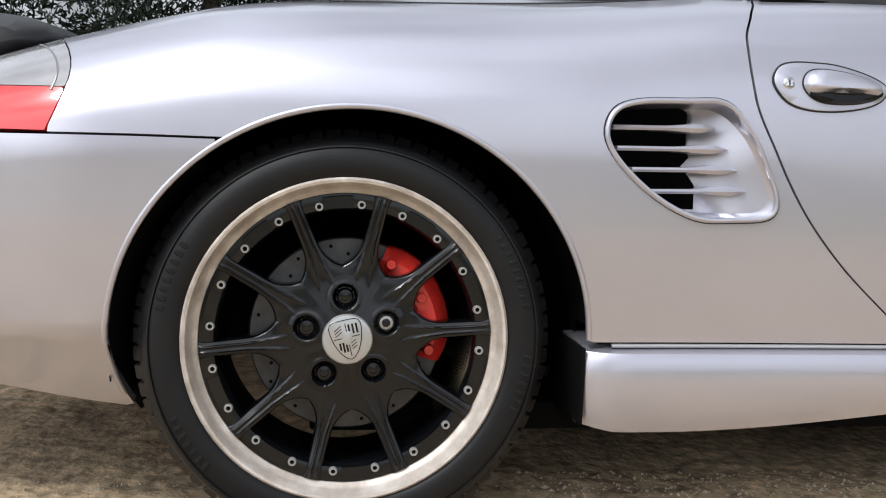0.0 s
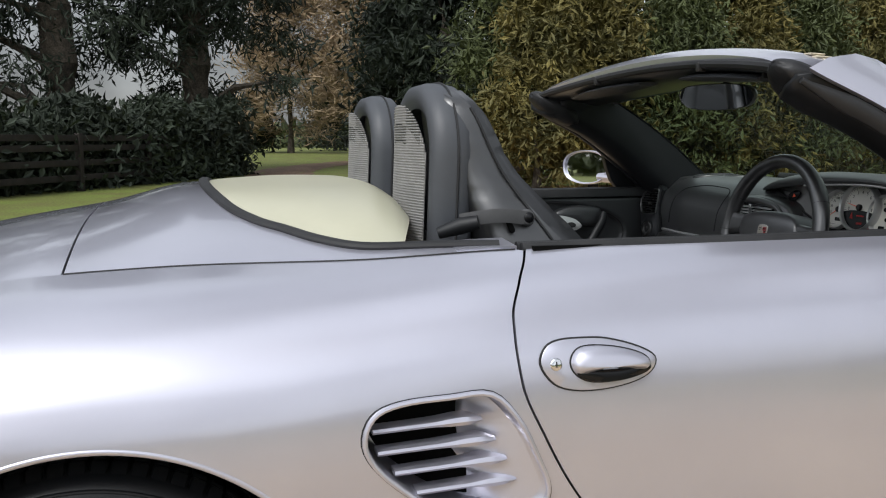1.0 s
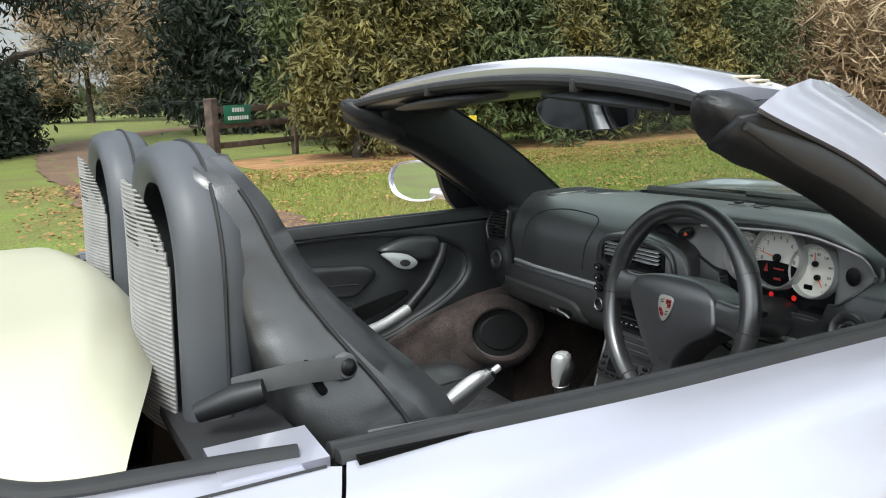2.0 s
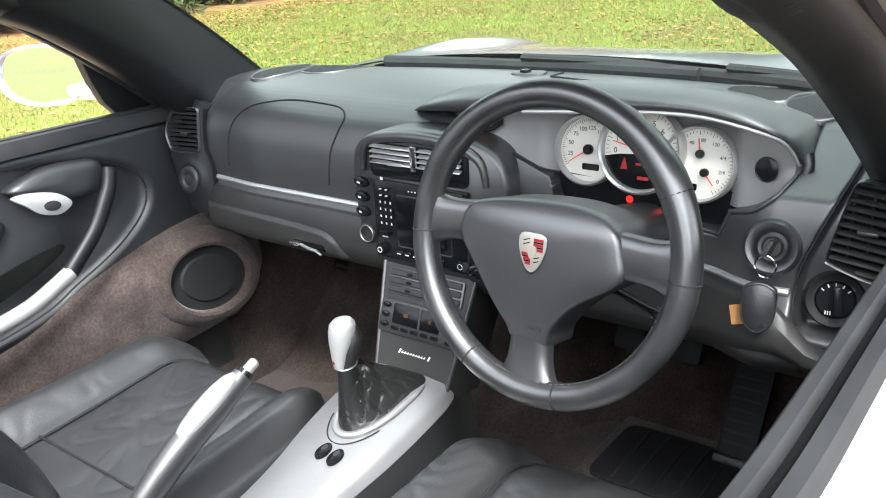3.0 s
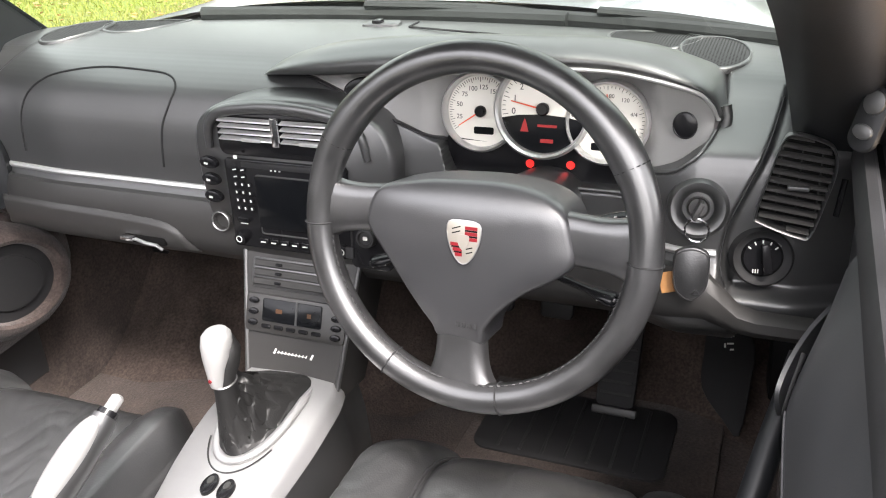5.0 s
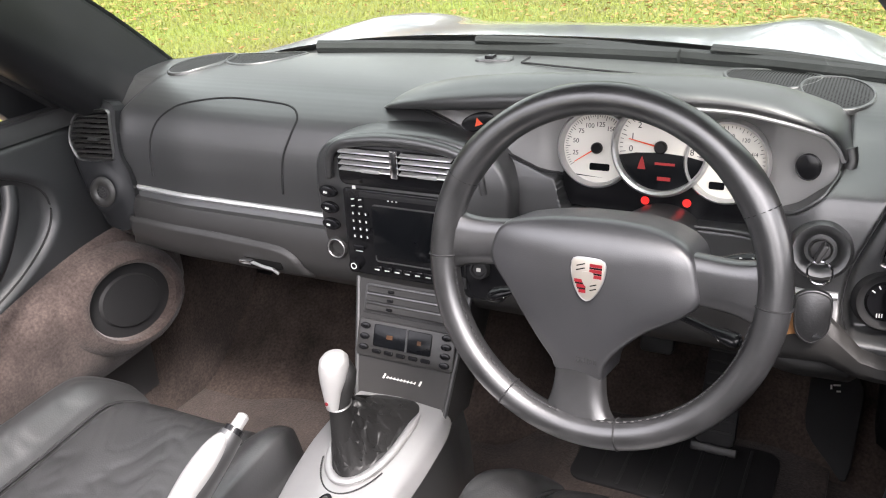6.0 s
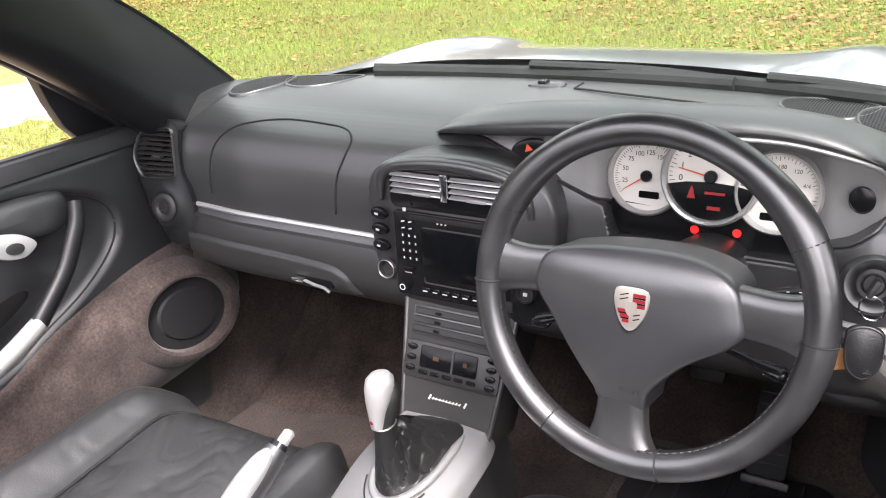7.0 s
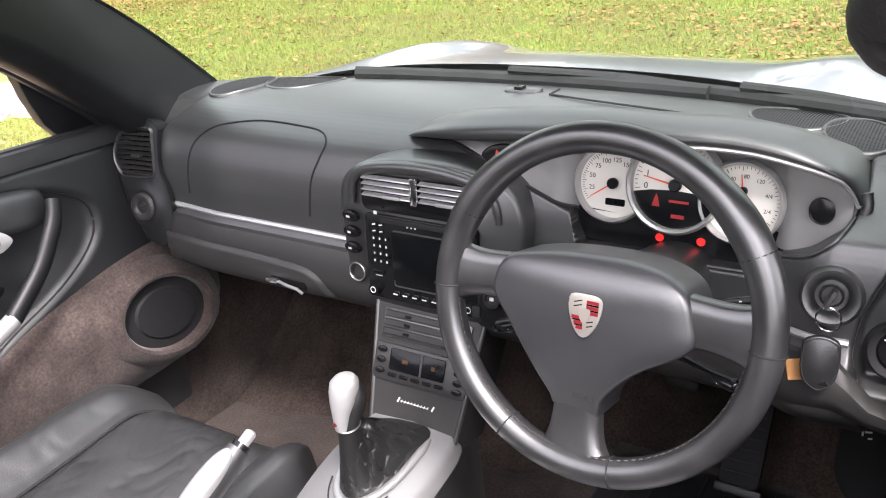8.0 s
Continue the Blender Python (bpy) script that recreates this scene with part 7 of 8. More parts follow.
        bar2 = spline([(1.385, 0.624, 0.664), (1.30, 0.620, 0.630), (1.206, 0.618, 0.614), (1.112, 0.62, 0.604), (0.98, 0.63, 0.600)], 6)
        # flat black plate stands for the shade inside the pocket
        part("pocket", plate([p[:2] for p in spline([(1.20, 0.655), (1.38, 0.700), (1.41, 0.690), (1.34, 0.655), (1.20, 0.615)], 4, True)], 0.004, 0.001, Matrix(((1, 0, 0, 0), (0, 0, -1, 0.682), (0, 1, 0, 0), (0, 0, 0, 1)))), VOID, pn, "black plate for the dark in the door pocket")
    else:
        bar = spline([(1.470, -0.642, 0.762), (1.440, -0.632, 0.727), (1.40, -0.6215, 0.700), (1.35, -0.6105, 0.668)], 6)
        bar2 = spline([(1.35, -0.6105, 0.668), (1.28, -0.607, 0.645), (1.20, -0.606, 0.625), (1.10, -0.612, 0.610), (0.98, -0.62, 0.600)], 6)
        ea = spline([(1.500, -0.670, 0.8115), (1.460, -0.646, 0.795), (1.420, -0.631, 0.781), (1.398, -0.6245, 0.762), (1.420, -0.630, 0.725)], 6)
        eb = spline([(1.500, -0.670, 0.8115), (1.506, -0.670, 0.775), (1.490, -0.665, 0.742), (1.460, -0.6475, 0.725), (1.420, -0.630, 0.725)], 6)
        fl = sheet(lambda u, v: ea[int(round(u * 24))].lerp(eb[int(round(u * 24))], v) + Vector((-0.004, 0.011, 0.004)) * math.sin(math.pi * v) * math.sin(math.pi * min(1, u * 1.02)), steps(0, 1, 24), steps(0, 1, 12), None, 0.004)
        part("pull_flap", fl, LIT_TRIM, pn, "black leather flap over the door pull", 60)
        # leather pad between the pull and the window rubber
        rings = []
        ix = curve((0.86, 1.10, 1.25, 1.33, 1.378, 1.42, 1.46, 1.50), (-0.647, -0.641, -0.637, -0.633, -0.631, -0.637, -0.651, -0.668))
        iz = curve((0.86, 1.10, 1.25, 1.33, 1.378, 1.42, 1.46, 1.50), (0.722, 0.722, 0.726, 0.738, 0.753, 0.762, 0.780, 0.815))
        for x in steps(1.50, 0.86, 50):
            e, o_ = Vector((x, ix(x), iz(x))), Vector((x, -half_width(x, 0.89) + 0.049, 0.868))
            rings.append([o_] + [e.lerp(o_, q) + Vector((0, 0.007 * math.sin(math.pi * q), 0.003 * math.sin(math.pi * q))) for q in (0.8, 0.6, 0.4, 0.22, 0.10, 0.04)] + [e, e + Vector((0, -0.004, -0.005)), Vector((x, e.y - 0.020, e.z - 0.014)), Vector((x, o_.y - 0.015, e.z - 0.03))])
        part("door_pad", loft(rings), LIT_TRIM, pn, "black leather pad with stitched edge, lightened to look lit", 60)
        part("pad_stitch", tube([(x, ix(x) + 0.0005, iz(x) + 0.0005) for x in steps(1.385, 0.88, 60)], 0.0011, 6), STRAP, pn, "pale stitched edge")
        part("flap_seam", tube([p + Vector((-0.001, 0.001, 0)) for p in eb], 0.0014, 6), STRAP, pn, "pale stitched edge")
    part("pull_arm", tube(bar, [0.0125 for i in range(len(bar))], 14, flat=1.2), PILLAR_BLACK, pn, "black leather pull arm")
    part("pull_tube", tube(bar2, 0.0145, 16), TRIM_SILVER, pn, "satin silver pull tube")
    # armrest pocket lid
    arm_ = spline([(0.95, 0.678), (1.076, 0.684), (1.23, 0.684), (1.252, 0.670), (1.245, 0.650), (1.206, 0.632), (1.148, 0.621), (1.09, 0.622), (0.95, 0.625)], 4, True)
    part("armrest", padded_piece(arm_, 0.044, 0.030, 0.84), LEATHER, pn, "black padded armrest", 60)
    # suede lower pod with the speaker
    rings = []
    for t in steps(0, 1, 40):
        x = 0.85 + 1.00 * t
        zc = 0.445 + 0.095 * ease(0.15, 0.95, t) - (0.075 if sy < 0 else 0.0)
        hh = 0.085 + 0.040 * ease(0.35, 0.85, t) - 0.10 * max(0, t - 0.90) / 0.1 * 0.8
        out = (0.015 + 0.045 * ease(0.2, 0.80, t) - 0.03 * max(0, t - 0.94) / 0.06) * (1.0 if sy > 0 else 0.3)
        yb = 0.695
        rings.append([(x, sy * yb, zc - hh), (x, sy * (yb - out * 0.75), zc - hh * 0.85), (x, sy * (yb - out), zc - hh * 0.4), (x, sy * (yb - out), zc + hh * 0.35), (x, sy * (yb - out * 0.80), zc + hh * 0.80), (x, sy * (yb - out * 0.25), zc + hh * 1.05), (x, sy * (yb + 0.03), zc + hh * 1.08)])
    spk = part("speaker_pod", loft(rings), SUEDE, car, "brown suede lower door pod with round speaker", 60)
    ms = frame_at((1.676, 0.627, 0.548) if sy > 0 else (1.676, -0.664, 0.473), (-0.02, -sy, 0.05)) @ Matrix.Rotation(radians(14 * -sy), 4, 'Z')
    part("speaker_rim", lathe([(0.150, -0.026), (0.138, -0.006), (0.122, 0.009), (0.108, 0.013), (0.100, 0.010), (0.096, 0.002), (0.094, -0.010)], 56, ms @ Matrix.Diagonal((1.0, 0.72, 1, 1)), None, True), SUEDE, spk)
    part("speaker_grille", lathe([(0.0001, 0.0035), (0.045, 0.003), (0.066, 0.002), (0.070, -0.003), (0.097, -0.004), (0.097, -0.02)], 48, ms @ Matrix.Diagonal((1.0, 0.72, 1, 1))), MATT_BLACK, spk, "black speaker grille")
# dark footwell side and sill step
# ---- seats ----
def seat(yc, label):
    """One-piece sports seat, reclined; yc is its centre line."""
    # cushion: rings from rear to front
    rings = []
    yb_, long, curl = yc, 0.645, 0.0
    if yc < 0:
        yc, long, curl = yc - 0.034, 0.712, 0.050
    for t in steps(0, 1, 110):
        x = 0.88 + long * t
        z = 0.455 + 0.055 * t - 0.010 * math.sin(math.pi * t)
        nose = max(0, (t - 0.86) / 0.14)
        z -= 0.050 * nose ** 2
        w = 0.245 - 0.012 * t - 0.035 * nose ** 2
        ring = []
        for c in steps(-1, 1, 120):
            a = abs(c)
            bol = 0.060 * ease(0.52, 0.82, a) * (1 - 0.55 * t) - 0.055 * ease(0.88, 1.0, a)
            dip = -0.012 * math.exp(-((a - 0.58) / 0.035) ** 2)
            xr = x - curl * a ** 3 * t
            wob = 0.0012 * noise.noise(Vector((x * 9, c * 5 + yc, 1.7)))
            # long creases fanning back from the front edge
            wob -= 0.0016 * max(0, 0.085 - abs(noise.noise(Vector((c * 4.2 + 1.0 * noise.noise(Vector((x * 6, c * 2, 2.0))), x * 7.5, 3.0 + yc))))) / 0.085 * ease(0.45, 0.80, t) * ease(0.62, 0.50, a)
            wob -= 0.0016 * max(0, 0.16 - abs(noise.noise(Vector((x * 23 + 2.2 * noise.noise(Vector((x * 7, c * 3, 4.0 + yc))), c * 2.6, 7.0 + yc))))) / 0.16 * (0.35 + 0.65 * ease(0.25, 0.7, t))
            ring.append((xr, yc + w * c, z + bol + dip + wob))
        xe = x - curl * t
        ring += [(xe, yc + w * 1.01, z - 0.10), (xe, yc + w * 0.85, 0.29), (xe, yc - w * 0.85, 0.29), (xe, yc - w * 1.01, z - 0.10)]
        rings.append(ring)
    cu = part("seat", loft(rings), SEAT_LEATHER, car, label, 60)
    # cushion seams
    for sgn in (-1, 1):
        pts = []
        for t in steps(0.05, 0.985, 30):
            x = 0.88 + long * t
            nose = max(0, (t - 0.86) / 0.14)
            z = 0.455 + 0.055 * t - 0.010 * math.sin(math.pi * t) - 0.050 * nose ** 2 - 0.010
            w = 0.245 - 0.012 * t - 0.035 * nose ** 2
            pts.append((x - curl * 0.2 * t, yc + sgn * w * 0.585, z + 0.060 * ease(0.52, 0.82, 0.585) * (1 - 0.55 * t) + 0.002))
        part("seam", tube(pts, 0.0026, 6), MATT_BLACK, cu)
    part("cross_seam", tube([(1.20, yc + 0.14 * c, 0.474) for c in steps(-1, 1, 10)], 0.0022, 6), MATT_BLACK, cu)
    # backrest
    yc = yb_
    rings = []
    half = curve((0, 0.12, 0.30, 0.50, 0.66, 0.78, 0.90, 0.97, 1.0), (0.235, 0.245, 0.245, 0.215, 0.175, 0.132, 0.112, 0.09, 0.045))
    wing = curve((0, 0.2, 0.45, 0.56, 0.62, 0.70, 0.80, 0.92, 1.0), (0.10, 0.13, 0.15, 0.14, 0.12, 0.085, 0.052, 0.03, 0.0))
    axis_x = curve((0, 0.2, 0.45, 0.70, 0.88, 1.0), (0.905, 0.860, 0.795, 0.735, 0.695, 0.675))
    for t in steps(0, 1, 70):
        z = 0.44 + 0.728 * t
        x0, w, wg = axis_x(t), half(t), wing(t)
        th = 0.085 - 0.030 * t
        ring = []
        for c in steps(-1, 1, 30):
            a = abs(c)
            f = wg * ease(0.45, 0.85, a) - 0.045 * ease(0.86, 1.0, a)
            f -= 0.008 * math.exp(-((a - 0.56) / 0.05) ** 2) * (t < 0.8)
            ring.append((x0 + f * 0.92 + 0.020 * (1 - a * a), yc + w * c, z + f * 0.30 * (1 - t)))
        back = [ring[-1], (x0 - 0.01 + wg * 0.55, yc + w * 1.0, z + wg * 0.05), (x0 - th * 0.7 + wg * 0.10, yc + w * 0.96, z), (x0 - th, yc + w * 0.6, z), (x0 - th, yc - w * 0.6, z), (x0 - th * 0.7 + wg * 0.10, yc - w * 0.96, z), (x0 - 0.01 + wg * 0.55, yc - w * 1.0, z + wg * 0.05), ring[0]]
        ring += spline(back, 5)[1:-1]
        ring = [Vector(p) + (Vector(p) - Vector((x0, yc, z))).normalized() * (0.0045 * noise.noise(Vector((p[0] * 9, p[1] * 9 + yc, p[2] * 7))) - 0.0028 * max(0, 0.14 - abs(noise.noise(Vector((p[0] * 10 + yc, p[1] * 7, p[2] * 16))))) / 0.14) for p in ring]
        rings.append(ring)
    bk_ = part("backrest", loft(rings), LEATHER, cu, "tall leather backrest with fixed head restraint", 60)
    for sgn in (-1, 1):
        pts = []
        for t in steps(0.04, 0.95, 36):
            pts.append((axis_x(t) - 0.012 + wing(t) * 0.56, yc + sgn * (half(t) + 0.002), 0.44 + 0.728 * t + wing(t) * 0.05))
        part("back_seam", tube(pts, 0.0028, 6), MATT_BLACK, cu)
    # outer side shell, button and slot
    sgn = -1 if yc < 0 else 1
    mb2 = frame_at((0.707, yc + sgn * 0.108, 1.038), (0.35, sgn, 0.1))
    part("side_button", lathe([(0.0001, 0.006), (0.006, 0.006), (0.007, 0.010), (0.012, 0.010), (0.0145, 0.004), (0.0145, -0.006)], 28, mb2), DASH, cu, "round black seat button")
    mb3 = frame_at((0.728, yc + sgn * 0.190, 0.922), (0.15, sgn, 0))
    part("side_slot", plate(rrect(0.010, 0.050, 0.004), 0.004, 0.001, mb3 @ Matrix.Rotation(radians(28), 4, "Z")), VOID, cu)
    return cu


seat(-0.335, "black leather sports seat with tall back")
seat(0.335, "black leather sports seat with tall back")

# ---- roll hoops with mesh ----
for yc in (-0.285, 0.285):
    def arch(f, z0=0.84):
        pts = []
        for k in range(33):
            a = math.pi * k / 32
            c, s = math.cos(a), math.sin(a)
            pts.append((yc + 0.178 * f * (abs(c) ** 0.80) * (1 if c >= 0 else -1), 1.015 + 0.170 * f * (s ** 0.85) - (0.0 if 0 < k < 32 else 0.0)))
        return [(pts[0][0], z0)] + pts + [(pts[-1][0], z0)]
    rings = []
    for f, x in ((0.70, 0.612), (0.80, 0.604), (0.90, 0.603), (0.965, 0.610), (1.0, 0.630), (1.0, 0.655), (0.975, 0.676), (0.90, 0.688), (0.74, 0.686), (0.70, 0.670)):
        rings.append([(x + 0.012 * (1.18 - z) * 0.0 - 0.10 * max(0, 1.06 - z) * 0.35, y, z) for y, z in arch(f)])
    b = bmesh.new()
    rows = [[b.verts.new(p) for p in r] for r in rings]
    for a_, c_ in zip(rows, rows[1:] + rows[:1]):
        for i in range(len(a_) - 1):
            b.faces.new((a_[i], a_[i + 1], c_[i + 1], c_[i]))
    hoop = part("roll_hoop", b, GREY_VINYL, car, "grey padded roll hoop with pale mesh", 60)
    part("hoop_seam", tube([(0.652 - 0.035 * max(0, 1.06 - z), y, z) for y, z in arch(1.004)], 0.0026, 6), RUBBER, hoop)
    part("hoop_back", loft([[(0.668 - 0.035 * max(0, 1.06 - z), y, z) for y, z in arch(0.74)], [(0.672 - 0.035 * max(0, 1.06 - z), y, z) for y, z in arch(0.74)]]), RUBBER, hoop)
    b = bmesh.new()
    ar = arch(0.74)
    for k in range(55):
        z = 0.845 + 0.0054 * k
        ys = [p[0] for p in ar if abs(p[1] - z) < 0.02] or None
        w = 0.130 if z < 1.015 else 0.130 * math.sqrt(max(0, 1 - ((z - 1.015) / 0.128) ** 2)) ** 0.9
        if w > 0.01:
            pts = [(0.606 - 0.030 * math.cos((y - yc) / 0.150 * math.pi / 2) - 0.035 * max(0, 1.06 - z), y, z) for y in steps(yc - w, yc + w, 10)]
            tube(pts, 0.0018, 4, b)
    for k in range(-22, 23):
        y = yc + k * 0.0058
        zt = 1.015 + 0.126 * max(0, 1 - (abs(k) * 0.0058 / 0.132) ** 2) ** 0.5
        pts = [(0.607 - 0.030 * math.cos((y - yc) / 0.150 * math.pi / 2) - 0.035 * max(0, 1.06 - z), y, z) for z in steps(0.845, zt, 8)]
        tube(pts, 0.0020, 4, b)
    tagged(part("hoop_mesh", b, NET, hoop, "pale woven wind mesh"), kind="stuff")
# seat belts
for sy in (-1, 1):
    bg = part("belt_guide", tube([(0.600, sy * 0.505, 0.900), (0.640, sy * 0.522, 0.915), (0.668, sy * 0.535, 0.922)], [0.011, 0.016, 0.013], 16), PILLAR_BLACK, car, "black belt guide at the roll hoop")
    pth = spline([(0.637, sy * 0.512, 0.923), (0.667, sy * 0.523, 0.929), (0.712, sy * 0.531, 0.933), (0.768, sy * 0.524, 0.927)], 8)
    rings = [[p + Vector((0, sy * 0.003, 0.013)), p + Vector((0, sy * 0.005, 0)), p + Vector((0, sy * 0.003, -0.013)), p + Vector((0, -sy * 0.001, 0))] for p in pth]
    belt = part("belt_strap", loft(rings), STRAP, car, "grey belt strap fixed to the seat")
    part("strap_end", lathe([(0.0001, 0.006), (0.013, 0.005), (0.0165, 0.0), (0.0165, -0.004)], 24, frame_at((0.768, sy * 0.522, 0.927), (0.2, sy, 0.15))), STRAP, belt)
    part("strap_bolt", lathe([(0.0001, 0.013), (0.005, 0.0125), (0.010, 0.008), (0.011, 0.0)], 20, frame_at((0.768, sy * 0.522, 0.927), (0.2, sy, 0.15))), GLOSS_BLACK, belt, "domed black bolt")

# ---- pedals and mat ----
mat_ = empty("floor_mat", (1.92, -0.34, 0.222), "worn black rubber-faced floor mat in the driver's footwell", "floor mat")
part("mat", plate(rrect(0.50, 0.44, 0.06), 0.008, 0.003, Matrix.Translation((1.93, -0.34, 0.222))), CARPET, mat_)
part("heel_pad", plate(rrect(0.20, 0.34, 0.03), 0.006, 0.002, Matrix.Translation((1.98, -0.31, 0.229))), MATT_BLACK, mat_, "ribbed black heel pad")
for k in range(7):
    part("rib", box((0.18, 0.006, 0.003), (1.98, -0.43 + 0.04 * k, 0.2362), 0.001, None, None, 1), RUBBER, mat_)
acc = frame_at((2.115, -0.365, 0.335), (-0.80, 0, 0.55))
pe = part("accelerator", plate(rrect(0.070, 0.22, 0.012), 0.014, 0.004, acc), MATT_BLACK, car, "long worn black accelerator pedal")
for k in range(9):
    part("pedal_rib", box((0.058, 0.005, 0.003), (0, 0, 0), 0.001, acc @ Matrix.Translation((0, -0.085 + 0.021 * k, 0.014)), None, 1), RUBBER, pe)
part("pedal_hinge", box((0.082, 0.016, 0.018), (0, 0, 0), 0.004, acc @ Matrix.Translation((0, -0.118, 0.002))), DASH_GREY, pe, "scuffed hinge plate")
for y in (-0.245, -0.13):
    fm = frame_at((2.10, y, 0.42), (-0.88, 0, 0.42))
    bp_ = part("pedal", plate(rrect(0.062, 0.056, 0.010), 0.012, 0.004, fm), RUBBER, car, "black rubber pedal pad")
    part("pedal_arm", tube([(2.11, y, 0.43), (2.17, y, 0.52), (2.13, y, 0.66)], 0.009, 8), DULL_METAL, bp_)

kick = frame_at((2.108, -0.560, 0.293), (-0.68, 0.18, 0.70))
kp_ = part("kick_panel", plate(spline([(-0.045, -0.018), (-0.062, 0.045), (-0.068, 0.104), (-0.024, 0.116), (0.019, 0.086), (0.034, 0.010), (0.042, -0.080), (0.008, -0.062)], 3, True), 0.005, 0.002, kick), MATT_BLACK, car, "black kick panel with pale marks")
for dx_, dy_, w_, h_ in ((-0.030, 0.102, 0.012, 0.003), (-0.022, 0.094, 0.003, 0.009), (-0.028, 0.088, 0.010, 0.003), (-0.022, 0.076, 0.012, 0.003), (-0.030, 0.070, 0.003, 0.008), (-0.016, 0.066, 0.007, 0.003)):
    part("mark_bar", box((w_, h_, 0.001), (0, 0, 0), 0, kick @ Matrix.Translation((dx_, dy_, 0.0055)) @ Matrix.Rotation(0.3, 4, "Z")), LABEL_WHITE, kp_)

# ---- surroundings ----
def scatter(name, verts_faces, mat, parent=None, label=""):
    v, f = verts_faces
    me = bpy.data.meshes.new(name)
    me.from_pydata(v.tolist(), [], f.tolist())
    me.materials.append(mat)
    ob = new(name, me)
    ob.parent = parent
    return tagged(ob, label)


def sprays(points, size, rng, slim=0.35, droop=0.0, upright=0.0):
    """Small bent leaf shapes at the points: four corners and a raised midrib each."""
    n = len(points)
    d = rng.normal(size=(n, 3))
    d[:, 2] = d[:, 2] * (1 - upright) - droop + upright * 1.2
    d /= np.linalg.norm(d, axis=1)[:, None]
    s = np.cross(d, rng.normal(size=(n, 3)))
    s /= np.linalg.norm(s, axis=1)[:, None]
    nn = np.cross(d, s)
    L = size * rng.uniform(0.6, 1.4, (n, 1))
    w = L * slim
    v = np.stack([points, points + d * L * 0.5 + s * w * 0.5 + nn * L * 0.08, points + d * L, points + d * L * 0.5 - s * w * 0.5 + nn * L * 0.08], 1).reshape(-1, 3)
    k = np.arange(n)[:, None] * 4
    f = np.concatenate([k + np.array([[0, 1, 2]]), k + np.array([[0, 2, 3]])], 0)
    return v, f


def tree(name, x, y, h, r, mat, n, size, rng, label, low=0.1, power=1.0, trunk=0.2, clumps=60, droop=0.2, slim=0.35, spread=0.32, upright=0.0, limbs=10, ragged=0.5):
    """Tapered trunk with limbs; a crown of many small sprays gathered in clumps with gaps."""
    t = empty(name, (x, y, 0), label, "tree" if h > 3.5 else "shrub")
    bark = tube([(x + 0.10 * math.sin(i * 1.3) * trunk, y + 0.1 * math.cos(i * 1.7) * trunk, h * 0.95 * i / 10 - 0.1) for i in range(11)], [trunk * (1.35 if i == 0 else 1 - 0.088 * i) for i in range(11)], 10)
    cent = []
    for k in range(clumps):
        q = low + (1 - low) * rng.random() ** 0.8
        a = rng.uniform(0, 2 * math.pi)
        env = r * max(0.06, (1 - ((q - low) / (1 - low)) ** 1.6)) ** power * (1 - ragged * rng.random())
        cent.append((x + env * math.cos(a), y + env * math.sin(a), h * q))
        if k < limbs:
            tube([(x, y, max(0.2, h * q - 0.3 * env)), ((x + cent[-1][0]) / 2, (y + cent[-1][1]) / 2, h * q - 0.05 * env), cent[-1]], [trunk * 0.28, trunk * 0.16, trunk * 0.05], 5, bark)
    stuff(part("trunk", bark, BARK, t))
    cent = np.array(cent)
    pick = rng.integers(0, clumps, n)
    sd = spread * r * np.array([1, 1, 0.55])
    pts = cent[pick] + rng.normal(size=(n, 3)) * sd * rng.uniform(0.5, 1.1, (n, 1))
    pts[:, 2] = np.maximum(pts[:, 2], 0.05)
    v, f = sprays(pts, size, rng, slim, droop, upright)
    v -= np.array([x, y, 0])
    scatter("crown", (v, f), mat, t)
    return t


b = bmesh.new()
bmesh.ops.create_grid(b, x_segments=40, y_segments=40, size=600)
g = tagged(part("ground", b, GRASS), "lawn and fields of short grass", "ground", kind="structure")
g.location.z = -0.030

TRACK = [(1.7, 2.0), (2.05, 5.0), (2.3, 8.0), (2.35, 12.0), (2.3, 18.0), (2.7, 25.0), (5.0, 33.0), (10.0, 42.0), (20.0, 52.0)]
track_x = curve([p[1] for p in TRACK], [p[0] for p in TRACK])


def yard(x, y):
    w = 0.25 * noise.noise(Vector((x * 0.9, y * 0.9, 3.1)))
    return (1 - math.hypot((x + 1.5) / 7.5, (y + 3.0) / 6.4) + 0.05 * w) * 3


def lane(x, y):
    w = noise.noise(Vector((x * 0.9, y * 0.9, 3.1))) + 0.5 * noise.noise(Vector((x * 3.5, y * 3.5, 1.0)))
    return (1.0 + 0.22 * w - abs(x - track_x(y))) / 2 if 1.0 < y < 50 else -1


def drive_keep(p):
    return max(yard(p[0], p[1]), lane(p[0], p[1]))


def drive_pt(u, v):
    z = 0.008 * noise.noise(Vector((u * 1.3, v * 1.3, 0))) + 0.006 * noise.noise(Vector((u * 7, v * 7, 5))) + 0.004 * noise.noise(Vector((u * 26, v * 26, 8))) + 0.0022 * math.sin(150 * u + 40 * abs(v + 1.05)) * math.exp(-((v + 1.08) / 0.12) ** 2) if u < 3 and v < 2 else 0.012 * noise.noise(Vector((u * 1.3, v * 1.3, 0)))
    return Vector((u, v, z - 0.006))


xs = steps(-9.2, -1.2, 24)[:-1] + steps(-1.2, 1.8, 300)[:-1] + steps(1.8, 6.5, 16)
